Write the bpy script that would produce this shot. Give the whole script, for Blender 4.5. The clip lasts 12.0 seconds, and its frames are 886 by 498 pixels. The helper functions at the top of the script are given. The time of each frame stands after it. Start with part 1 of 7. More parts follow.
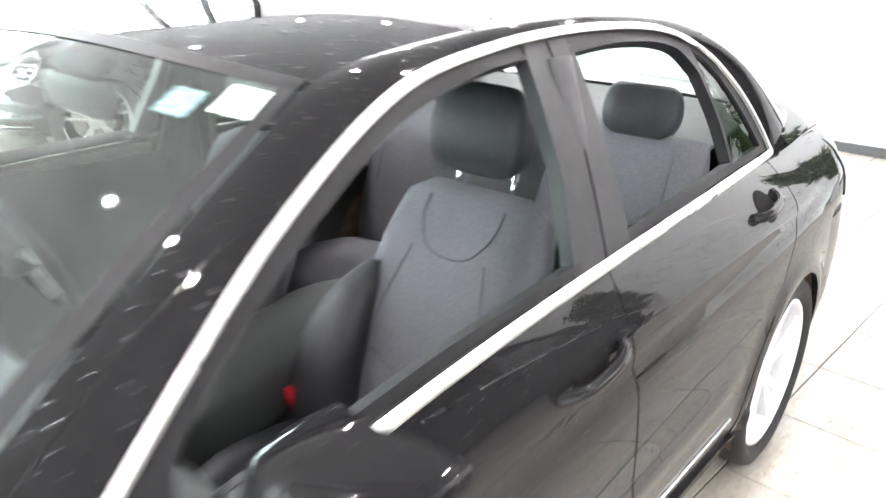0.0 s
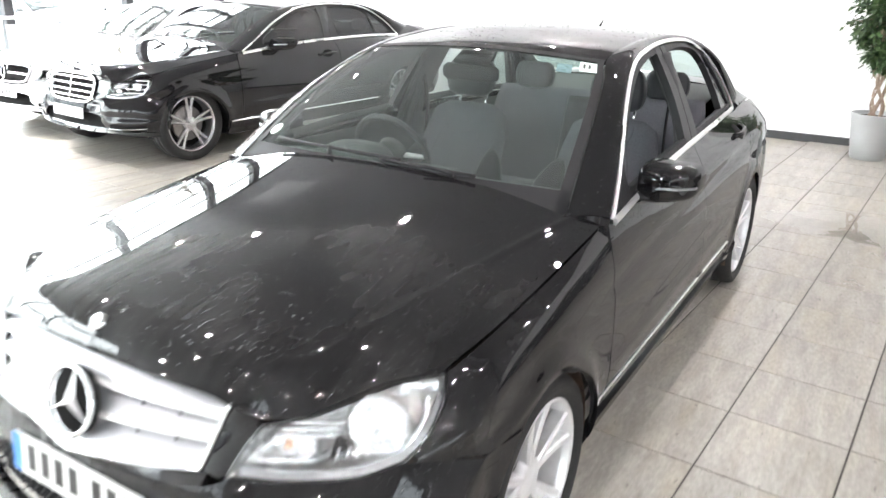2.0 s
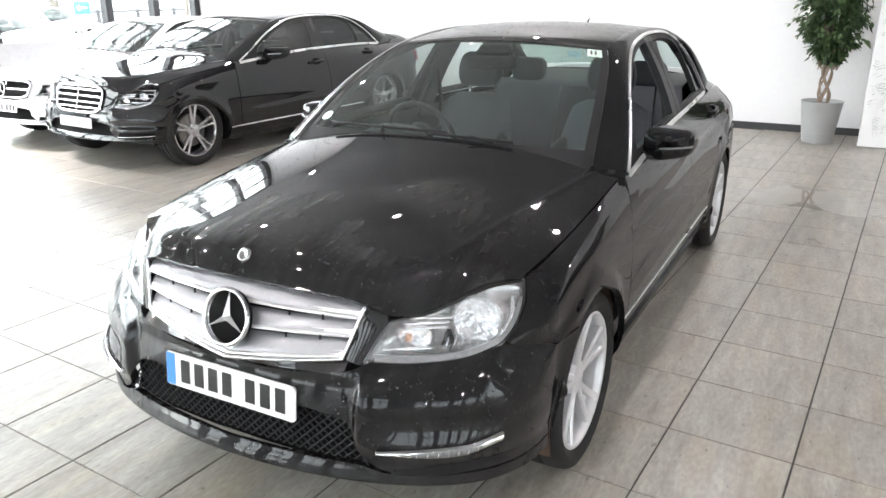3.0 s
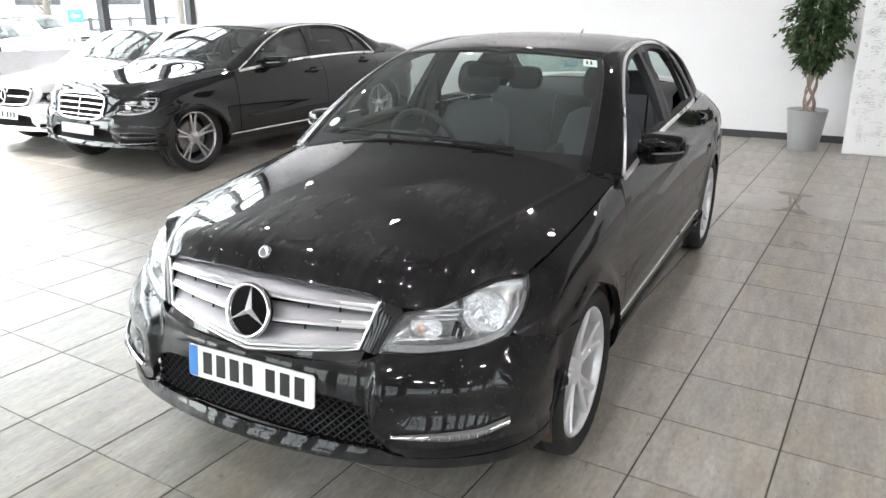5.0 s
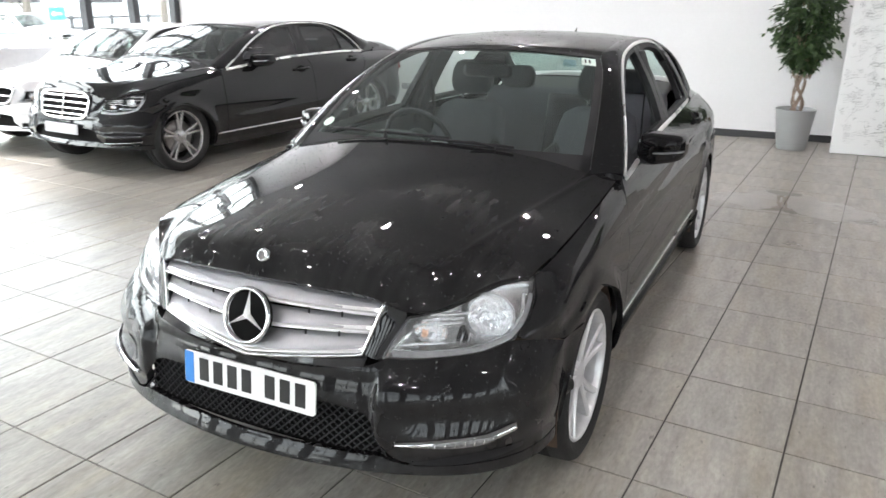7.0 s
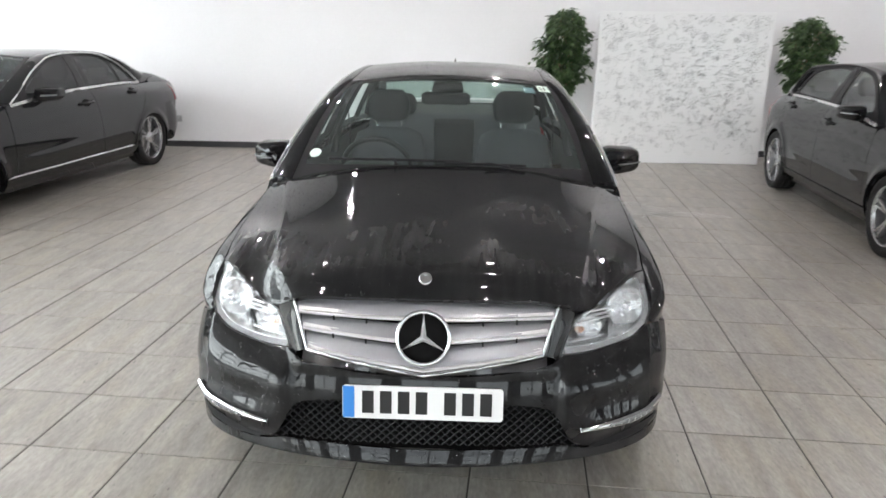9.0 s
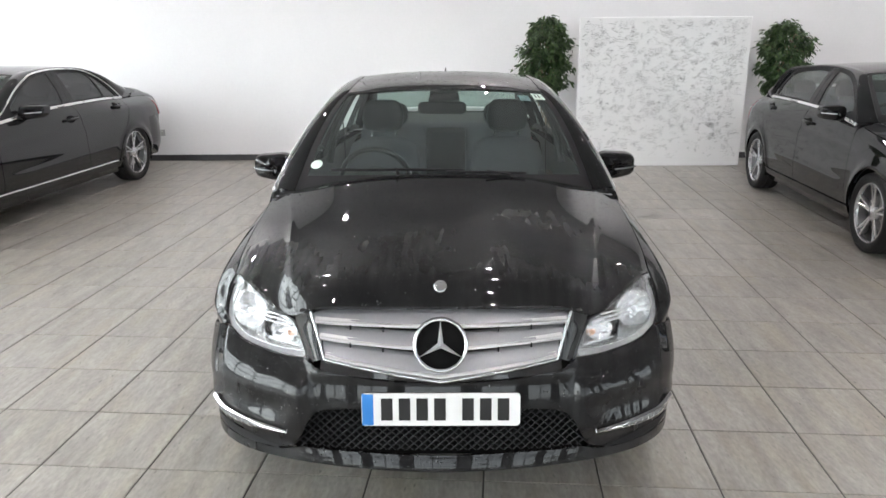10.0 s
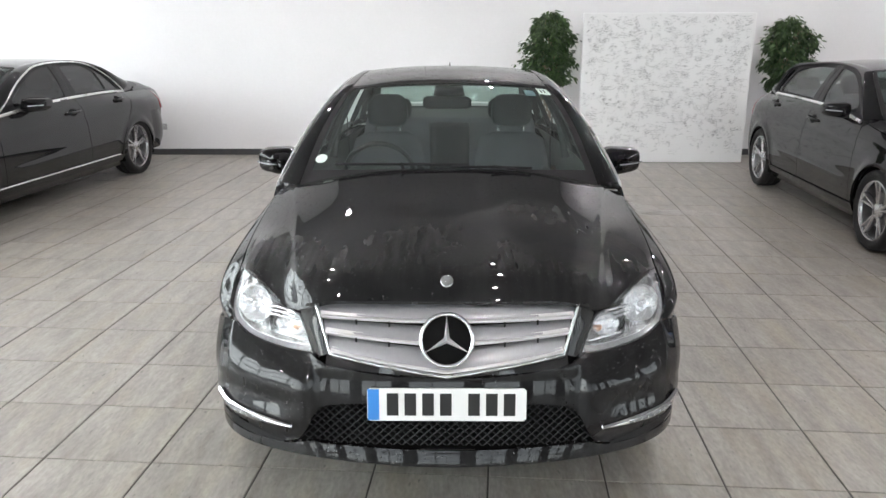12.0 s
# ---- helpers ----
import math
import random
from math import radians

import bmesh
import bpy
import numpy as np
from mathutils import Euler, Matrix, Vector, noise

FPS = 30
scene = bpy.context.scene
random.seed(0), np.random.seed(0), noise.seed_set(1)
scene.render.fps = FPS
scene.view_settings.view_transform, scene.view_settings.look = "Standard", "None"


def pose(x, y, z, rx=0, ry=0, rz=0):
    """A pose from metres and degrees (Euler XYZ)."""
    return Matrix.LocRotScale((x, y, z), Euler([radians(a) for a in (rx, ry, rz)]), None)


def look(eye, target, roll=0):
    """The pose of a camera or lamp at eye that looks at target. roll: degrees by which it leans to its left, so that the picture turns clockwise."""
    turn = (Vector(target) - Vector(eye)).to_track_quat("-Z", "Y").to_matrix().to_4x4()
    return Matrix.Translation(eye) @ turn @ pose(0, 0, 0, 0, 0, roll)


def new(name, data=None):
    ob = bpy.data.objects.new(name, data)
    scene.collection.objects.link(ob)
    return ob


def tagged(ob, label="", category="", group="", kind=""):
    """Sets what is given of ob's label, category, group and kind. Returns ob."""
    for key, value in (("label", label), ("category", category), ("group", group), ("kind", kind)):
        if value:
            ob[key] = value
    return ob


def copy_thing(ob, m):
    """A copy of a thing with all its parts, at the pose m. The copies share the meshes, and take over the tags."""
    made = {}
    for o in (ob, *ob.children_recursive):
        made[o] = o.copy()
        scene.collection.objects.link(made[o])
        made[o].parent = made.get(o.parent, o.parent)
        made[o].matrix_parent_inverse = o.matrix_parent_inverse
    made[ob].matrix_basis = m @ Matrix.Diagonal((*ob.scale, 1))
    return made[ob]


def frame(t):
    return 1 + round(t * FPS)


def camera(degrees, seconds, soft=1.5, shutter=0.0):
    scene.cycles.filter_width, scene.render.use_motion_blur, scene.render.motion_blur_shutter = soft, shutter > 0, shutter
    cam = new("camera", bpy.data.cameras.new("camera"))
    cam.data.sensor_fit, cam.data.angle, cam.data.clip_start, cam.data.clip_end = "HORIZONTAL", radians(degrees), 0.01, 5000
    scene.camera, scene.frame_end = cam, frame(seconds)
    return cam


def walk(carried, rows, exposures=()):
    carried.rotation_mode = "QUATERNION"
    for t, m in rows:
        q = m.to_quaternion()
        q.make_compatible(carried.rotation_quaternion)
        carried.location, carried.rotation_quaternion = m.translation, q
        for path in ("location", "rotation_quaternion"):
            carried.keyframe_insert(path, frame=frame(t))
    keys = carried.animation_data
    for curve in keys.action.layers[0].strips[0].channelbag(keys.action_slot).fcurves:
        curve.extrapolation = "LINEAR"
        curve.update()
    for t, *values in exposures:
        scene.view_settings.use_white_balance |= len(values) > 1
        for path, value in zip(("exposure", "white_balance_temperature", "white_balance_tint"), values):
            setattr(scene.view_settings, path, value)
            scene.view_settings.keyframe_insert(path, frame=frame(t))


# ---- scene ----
cam = camera(61.5, 12.0, shutter=0.6)
PATH = [
    (0, (1.376, 1.291, 1.544), (0.188, 2.72, 0.807), 1.2),
    (0.2, (1.42, 1.06, 1.548), (0.242, 2.51, 0.85), 1.5),
    (0.5, (1.444, 0.728, 1.554), (0.316, 2.23, 0.868), 2.0),
    (0.7, (1.446, 0.506, 1.54), (0.346, 2.041, 0.887), 0.9),
    (1, (1.439, 0.203, 1.55), (0.329, 1.728, 0.886), 0.8),
    (1.5, (1.508, -0.31, 1.589), (0.455, 1.254, 0.92), 1.4),
    (2, (1.55, -0.819, 1.65), (0.565, 0.784, 0.97), 1.0),
    (2.5, (1.597, -1.182, 1.638), (0.631, 0.441, 0.982), 0.0),
    (3, (1.539, -1.458, 1.608), (0.64, 0.206, 0.959), -0.4),
    (5, (1.557, -1.619, 1.624), (0.678, 0.064, 0.995), -0.2),
    (5.5, (1.551, -1.624, 1.623), (0.665, 0.056, 0.998), -0.3),
    (6, (1.552, -1.614, 1.619), (0.662, 0.064, 0.992), -0.6),
    (6.5, (1.544, -1.609, 1.621), (0.664, 0.073, 0.991), -0.5),
    (7, (1.48, -1.599, 1.617), (0.638, 0.102, 0.986), 0.0),
    (7.2, (1.39, -1.607, 1.614), (0.648, 0.141, 0.984), 0.5),
    (8.8, (0.211, -2.073, 1.63), (0.088, -0.163, 1.051), 1.1),
    (9, (0.146, -2.162, 1.634), (0.07, -0.243, 1.075), 0.7),
    (9.5, (0.061, -2.206, 1.652), (0.051, -0.275, 1.13), -0.3),
    (10, (0.036, -2.204, 1.647), (0.014, -0.278, 1.107), -0.4),
    (10.5, (0.036, -2.195, 1.646), (0.018, -0.274, 1.088), -0.3),
    (11, (0.03, -2.194, 1.644), (0.012, -0.272, 1.091), 0.0),
    (11.5, (0.019, -2.196, 1.643), (-0.006, -0.272, 1.098), 0.1),
    (12, (0.015, -2.195, 1.641), (-0.008, -0.272, 1.09), -0.1),
]
walk(cam, [(t, look(eye, target, roll)) for t, eye, target, roll in PATH],
     exposures=[(0, 5.76, 6520, 13), (0.5, 5.36, 6520, 13), (1, 5.14, 6520, 13), (1.5, 4.95, 6520, 13), (2, 4.66, 6520, 13), (2.5, 4.26, 6520, 13), (3.2, 3.98, 6520, 13), (5, 3.76, 6520, 13), (7.2, 3.7, 6520, 13), (9, 3.55, 6520, 13), (12, 3.55, 6520, 13)])
SKY, LAMP_POWER = 0.15, 105.0

# ---- world, sun, exposure ----
world = bpy.data.worlds.new("overcast_day")
scene.world = world
world.use_nodes = True
wn, wl = world.node_tree.nodes, world.node_tree.links
sky = wn.new("ShaderNodeTexSky")
sky.sky_type, sky.sun_disc = "NISHITA", False
sky.sun_elevation, sky.sun_rotation = radians(48), radians(250)
pale = wn.new("ShaderNodeHueSaturation")
pale.inputs["Saturation"].default_value = 0.12
pale.inputs["Value"].default_value = 1.0
wl.new(sky.outputs["Color"], pale.inputs["Color"])
wl.new(pale.outputs["Color"], wn["Background"].inputs["Color"])
wn["Background"].inputs["Strength"].default_value = SKY

sun = new("sun", bpy.data.lights.new("sun", "SUN"))
sun.data.energy, sun.data.angle, sun.data.color = 1.2, radians(14), (1.0, 0.975, 0.96)
sun.matrix_world = look((-30, -6, 34), (0, 0, 0))


# ---- mesh tools ----
def link(name, me, material, parent=None, label=""):
    ob = new(name, me)
    if material is not None:
        me.materials.append(material)
    if parent is not None:
        ob.parent = parent
    if label:
        ob["label"] = label
    return ob


def part(name, bm, material, parent, label="", smooth=False):
    """Links a bmesh as one mesh object under a thing or a part."""
    me = bpy.data.meshes.new(name)
    bmesh.ops.recalc_face_normals(bm, faces=bm.faces[:])
    bm.to_mesh(me)
    bm.free()
    if smooth:
        me.polygons.foreach_set("use_smooth", [True] * len(me.polygons))
    return link(name, me, material, parent, label)


def soup(name, verts, faces, material, parent=None, label="", smooth=True):
    me = bpy.data.meshes.new(name)
    me.from_pydata([tuple(v) for v in verts], [], faces)
    me.update()
    if smooth:
        me.polygons.foreach_set("use_smooth", [True] * len(me.polygons))
    return link(name, me, material, parent, label)


def thing(name, label, category, m=None, group="", kind=""):
    ob = new(name)
    ob.empty_display_size = 0.1
    tagged(ob, label, category, group, kind)
    if m is not None:
        ob.matrix_world = m
    return ob


def box(bm, x0, x1, y0, y1, z0, z1, bevel=0.0, m=None, seg=2):
    r = bmesh.ops.create_cube(bm, size=1)
    vs = r["verts"]
    for v in vs:
        v.co = Vector((x0 + (v.co.x + 0.5) * (x1 - x0), y0 + (v.co.y + 0.5) * (y1 - y0), z0 + (v.co.z + 0.5) * (z1 - z0)))
    if bevel > 0:
        es = list({e for v in vs for e in v.link_edges})
        r2 = bmesh.ops.bevel(bm, geom=es, offset=bevel, segments=seg, affect="EDGES", profile=0.5)
        vs = [v for v in r2["verts"]]
        vs = list({v for f in r2["faces"] for v in f.verts} | set(vs))
    if m is not None:
        bmesh.ops.transform(bm, matrix=m, verts=[v for v in vs if v.is_valid])
    return vs


def block(name, x0, x1, y0, y1, z0, z1, material, parent=None, label="", bevel=0.0, m=None, smooth=False):
    bm = bmesh.new()
    box(bm, x0, x1, y0, y1, z0, z1, bevel)
    if m is not None:
        bmesh.ops.transform(bm, matrix=m, verts=bm.verts[:])
    return part(name, bm, material, parent, label, smooth)


def tab(*pairs):
    """A smooth function through (x, y) pairs."""
    xs = np.array([p[0] for p in pairs], float)
    ys = np.array([p[1] for p in pairs], float)
    d = np.diff(ys) / np.diff(xs)
    m = np.concatenate([[d[0]], (d[:-1] + d[1:]) / 2, [d[-1]]])
    for i in range(len(d)):
        if abs(d[i]) < 1e-9:
            m[i] = m[i + 1] = 0.0

    def f(x):
        x = np.asarray(x, float)
        i = np.clip(np.searchsorted(xs, x) - 1, 0, len(xs) - 2)
        h = xs[i + 1] - xs[i]
        t = np.clip((x - xs[i]) / h, 0, 1)
        return ((2 * t**3 - 3 * t**2 + 1) * ys[i] + (t**3 - 2 * t**2 + t) * h * m[i]
                + (-2 * t**3 + 3 * t**2) * ys[i + 1] + (t**3 - t**2) * h * m[i + 1])
    return f


def curve(pts, n, closed=False):
    """n + 1 even points on a smooth line through pts."""
    p = np.array(pts, float)
    if closed:
        p = np.vstack([p, p[:1]])
    seg = np.linalg.norm(np.diff(p, axis=0), axis=1)
    t = np.concatenate([[0], np.cumsum(np.sqrt(np.maximum(seg, 1e-9)))])
    out = []
    s = np.linspace(0, t[-1], 400)
    for k in range(p.shape[1]):
        d = np.diff(p[:, k]) / np.diff(t)
        w0, w1 = np.diff(t)[:-1], np.diff(t)[1:]
        mid = (d[:-1] * w1 + d[1:] * w0) / (w0 + w1)
        if closed:
            e = (d[0] + d[-1]) / 2
            m = np.concatenate([[e], mid, [e]])
        else:
            m = np.concatenate([[d[0]], mid, [d[-1]]])
        i = np.clip(np.searchsorted(t, s) - 1, 0, len(t) - 2)
        h = t[i + 1] - t[i]
        u = (s - t[i]) / h
        out.append((2 * u**3 - 3 * u**2 + 1) * p[i, k] + (u**3 - 2 * u**2 + u) * h * m[i]
                   + (-2 * u**3 + 3 * u**2) * p[i + 1, k] + (u**3 - u**2) * h * m[i + 1])
    q = np.array(out).T
    return even(q, n)


def cubic(*pairs):
    """A cubic that runs evenly near (x, y) pairs."""
    c = np.polyfit([p[0] for p in pairs], [p[1] for p in pairs], 3)
    return lambda x: np.polyval(c, np.asarray(x, float))


def even(q, n):
    q = np.array(q, float)
    a = np.concatenate([[0], np.cumsum(np.linalg.norm(np.diff(q, axis=0), axis=1))])
    s = np.linspace(0, a[-1], n + 1)
    return np.array([np.interp(s, a, q[:, k]) for k in range(q.shape[1])]).T


def coons(bottom, top, left, right):
    """A grid of points between four edge lines."""
    nu, nv = len(bottom), len(left)
    u = np.linspace(0, 1, nu)[None, :, None]
    v = np.linspace(0, 1, nv)[:, None, None]
    return ((1 - v) * bottom[None] + v * top[None] + (1 - u) * left[:, None] + u * right[:, None]
            - ((1 - u) * (1 - v) * bottom[0] + u * (1 - v) * bottom[-1] + (1 - u) * v * top[0] + u * v * top[-1]))


def ruled(a, b, nv=8, bulge=0.0, way=None):
    v = np.linspace(0, 1, nv + 1)[:, None, None]
    g = (1 - v) * a[None] + v * b[None]
    if bulge:
        g = g + (4 * v * (1 - v)) * bulge * np.array(way)[None, None]
    return g


def smooth01(a, b, x):
    t = np.clip((np.asarray(x, float) - a) / (b - a), 0, 1)
    return t * t * (3 - 2 * t)


def sheet_mesh(P, inner=(0, 2.2, 0.6), flange=0.015, wrap=False):
    """Verts and faces of a grid of points with its rim turned inwards."""
    nv, nu = P.shape[:2]
    du = np.gradient(P, axis=1)
    dv = np.gradient(P, axis=0)
    n = np.cross(du, dv)
    n /= np.maximum(np.linalg.norm(n, axis=2, keepdims=True), 1e-9)
    out = np.sum(n * (P - np.array(inner)[None, None]))
    flip = out < 0
    if flip:
        n = -n
    verts = [tuple(p) for p in P.reshape(-1, 3)]
    faces = []
    for j in range(nv - 1):
        for i in range(nu - 1):
            a, b, c, d = j * nu + i, j * nu + i + 1, (j + 1) * nu + i + 1, (j + 1) * nu + i
            faces.append((a, d, c, b) if flip else (a, b, c, d))
    if flange:
        ring = [(0, i) for i in range(nu)] + [(j, nu - 1) for j in range(1, nv)] + [(nv - 1, i) for i in range(nu - 2, -1, -1)] + [(j, 0) for j in range(nv - 2, 0, -1)]
        k = len(verts)
        m = len(ring)
        for j, i in ring:
            verts.append(tuple(P[j, i]))
        for j, i in ring:
            verts.append(tuple(P[j, i] - n[j, i] * flange))
        for q in range(m):
            a, b = k + q, k + (q + 1) % m
            faces.append((a, b, b + m, a + m) if flip else (b, a, a + m, b + m))
    return verts, faces


def tube(pts, r, sides=8, closed=False, flat=1.0):
    """Verts and faces of a pipe along points."""
    p = np.array(pts, float)
    n = len(p)
    verts, faces = [], []
    up = None
    for i in range(n):
        a = p[(i - 1) % n] if (closed or i > 0) else p[i]
        b = p[(i + 1) % n] if (closed or i < n - 1) else p[i]
        t = (b - a) / max(np.linalg.norm(b - a), 1e-9)
        if up is None:
            up = np.array((0, 0, 1.0)) if abs(t[2]) < 0.9 else np.array((1.0, 0, 0))
        s = np.cross(t, up)
        s /= max(np.linalg.norm(s), 1e-9)
        up = np.cross(s, t)
        rr = r[i] if np.ndim(r) else r
        for k in range(sides):
            w = 2 * math.pi * k / sides
            verts.append(tuple(p[i] + rr * (math.cos(w) * s + flat * math.sin(w) * up)))
    m = n if closed else n - 1
    for i in range(m):
        for k in range(sides):
            a, b = i * sides + k, i * sides + (k + 1) % sides
            c, d = ((i + 1) % n) * sides + (k + 1) % sides, ((i + 1) % n) * sides + k
            faces.append((a, b, c, d))
    if not closed:
        faces.append(tuple(range(sides - 1, -1, -1)))
        faces.append(tuple(range((n - 1) * sides, n * sides)))
    return verts, faces


def merged(*pieces):
    verts, faces = [], []
    for v, f in pieces:
        k = len(verts)
        verts += list(v)
        faces += [tuple(i + k for i in q) for q in f]
    return verts, faces


def spun(profile, n=48, axis="x"):
    """A surface of revolution from (radius, along) pairs about an axis."""
    verts, faces = [], []
    m = len(profile)
    for i in range(n):
        w = 2 * math.pi * i / n
        c, s = math.cos(w), math.sin(w)
        for r, h in profile:
            verts.append((h, r * c, r * s) if axis == "x" else ((r * c, r * s, h) if axis == "z" else (r * c, h, r * s)))
    for i in range(n):
        for k in range(m - 1):
            a, b = i * m + k, i * m + k + 1
            c, d = ((i + 1) % n) * m + k + 1, ((i + 1) % n) * m + k
            faces.append((a, b, c, d))
    return verts, faces


# ---- materials ----
def shader(name, base, rough=0.5, metal=0.0, coat=0.0, spec=0.5, grain=0.0, grain_size=20.0, stain=0.0, stain_size=1.5,
           bump=0.0, bump_size=80.0, coat_rough=0.03, alike=0.0, emit=None, strength=0.0, rough_var=0.0):
    ma = bpy.data.materials.new(name)
    ma.use_nodes = True
    nt = ma.node_tree
    n, l = nt.nodes, nt.links
    b = n["Principled BSDF"]
    b.inputs["Base Color"].default_value = (*base, 1)
    b.inputs["Roughness"].default_value = rough
    b.inputs["Metallic"].default_value = metal
    b.inputs["Coat Weight"].default_value = coat
    b.inputs["Coat Roughness"].default_value = coat_rough
    b.inputs["Specular IOR Level"].default_value = spec
    if emit:
        b.inputs["Emission Color"].default_value = (*emit, 1)
        b.inputs["Emission Strength"].default_value = strength
    co = n.new("ShaderNodeTexCoord")
    if grain or stain or alike:
        last = None
        val = n.new("ShaderNodeValue")
        val.outputs[0].default_value = 1.0
        last = val.outputs[0]
        for amount, size, detail in ((grain, grain_size, 4.0), (stain, stain_size, 6.0)):
            if not amount:
                continue
            nz = n.new("ShaderNodeTexNoise")
            nz.inputs["Scale"].default_value = size
            nz.inputs["Detail"].default_value = detail
            l.new(co.outputs["Object"], nz.inputs["Vector"])
            mr = n.new("ShaderNodeMapRange")
            mr.inputs[1].default_value, mr.inputs[2].default_value = 0.3, 0.7
            mr.inputs[3].default_value, mr.inputs[4].default_value = 1 - amount, 1 + amount
            l.new(nz.outputs["Fac"], mr.inputs[0])
            mu = n.new("ShaderNodeMath")
            mu.operation = "MULTIPLY"
            l.new(last, mu.inputs[0])
            l.new(mr.outputs[0], mu.inputs[1])
            last = mu.outputs[0]
        if alike:
            oi = n.new("ShaderNodeObjectInfo")
            mr = n.new("ShaderNodeMapRange")
            mr.inputs[3].default_value, mr.inputs[4].default_value = 1 - alike, 1 + alike
            l.new(oi.outputs["Random"], mr.inputs[0])
            mu = n.new("ShaderNodeMath")
            mu.operation = "MULTIPLY"
            l.new(last, mu.inputs[0])
            l.new(mr.outputs[0], mu.inputs[1])
            last = mu.outputs[0]
        mx = n.new("ShaderNodeVectorMath")
        mx.operation = "SCALE"
        mx.inputs[0].default_value = base
        l.new(last, mx.inputs["Scale"])
        l.new(mx.outputs[0], b.inputs["Base Color"])
    if rough_var:
        nz = n.new("ShaderNodeTexNoise")
        nz.inputs["Scale"].default_value = 3.0
        nz.inputs["Detail"].default_value = 5.0
        l.new(co.outputs["Object"], nz.inputs["Vector"])
        mr = n.new("ShaderNodeMapRange")
        mr.inputs[1].default_value, mr.inputs[2].default_value = 0.3, 0.7
        mr.inputs[3].default_value, mr.inputs[4].default_value = max(0.02, rough - rough_var), rough + rough_var
        l.new(nz.outputs["Fac"], mr.inputs[0])
        l.new(mr.outputs[0], b.inputs["Roughness"])
    if bump:
        nz = n.new("ShaderNodeTexNoise")
        nz.inputs["Scale"].default_value = bump_size
        nz.inputs["Detail"].default_value = 3.0
        l.new(co.outputs["Object"], nz.inputs["Vector"])
        bp = n.new("ShaderNodeBump")
        bp.inputs["Strength"].default_value = bump
        bp.inputs["Distance"].default_value = 0.01
        l.new(nz.outputs["Fac"], bp.inputs["Height"])
        l.new(bp.outputs["Normal"], b.inputs["Normal"])
    return ma


def pane_glass(name, tint, gloss=0.02, haze_film=0.0):
    """Thin glass: what is behind shows through, tinted, under a Fresnel gloss."""
    ma = bpy.data.materials.new(name)
    ma.use_nodes = True
    n, l = ma.node_tree.nodes, ma.node_tree.links
    n.remove(n["Principled BSDF"])
    tr = n.new("ShaderNodeBsdfTransparent")
    tr.inputs["Color"].default_value = (*tint, 1)
    gl = n.new("ShaderNodeBsdfGlossy")
    gl.inputs["Roughness"].default_value = gloss
    lw = n.new("ShaderNodeLayerWeight")
    lw.inputs["Blend"].default_value = 0.5
    pw = n.new("ShaderNodeMath")
    pw.operation = "POWER"
    pw.inputs[1].default_value = 4.5
    l.new(lw.outputs["Facing"], pw.inputs[0])
    fr = n.new("ShaderNodeMapRange")
    fr.inputs[3].default_value, fr.inputs[4].default_value = 0.05, 1.0
    l.new(pw.outputs[0], fr.inputs[0])
    mx = n.new("ShaderNodeMixShader")
    l.new(fr.outputs[0], mx.inputs[0])
    l.new(tr.outputs[0], mx.inputs[1])
    l.new(gl.outputs[0], mx.inputs[2])
    if haze_film:
        # a thin uneven pale layer: dust, with the haze of reflections put in as colour
        co = n.new("ShaderNodeTexCoord")
        nz = n.new("ShaderNodeTexNoise")
        nz.inputs["Scale"].default_value = 7.0
        nz.inputs["Detail"].default_value = 7.0
        l.new(co.outputs["Object"], nz.inputs["Vector"])
        mr = n.new("ShaderNodeMapRange")
        mr.inputs[1].default_value, mr.inputs[2].default_value = 0.3, 0.75
        mr.inputs[3].default_value, mr.inputs[4].default_value = haze_film * 0.6, haze_film * 1.6
        l.new(nz.outputs["Fac"], mr.inputs[0])
        df = n.new("ShaderNodeBsdfDiffuse")
        df.inputs["Color"].default_value = (0.60, 0.66, 0.64, 1)
        m2 = n.new("ShaderNodeMixShader")
        l.new(mr.outputs[0], m2.inputs[0])
        l.new(mx.outputs[0], m2.inputs[1])
        l.new(df.outputs[0], m2.inputs[2])
        mx = m2
    l.new(mx.outputs[0], n["Material Output"].inputs["Surface"])
    return ma


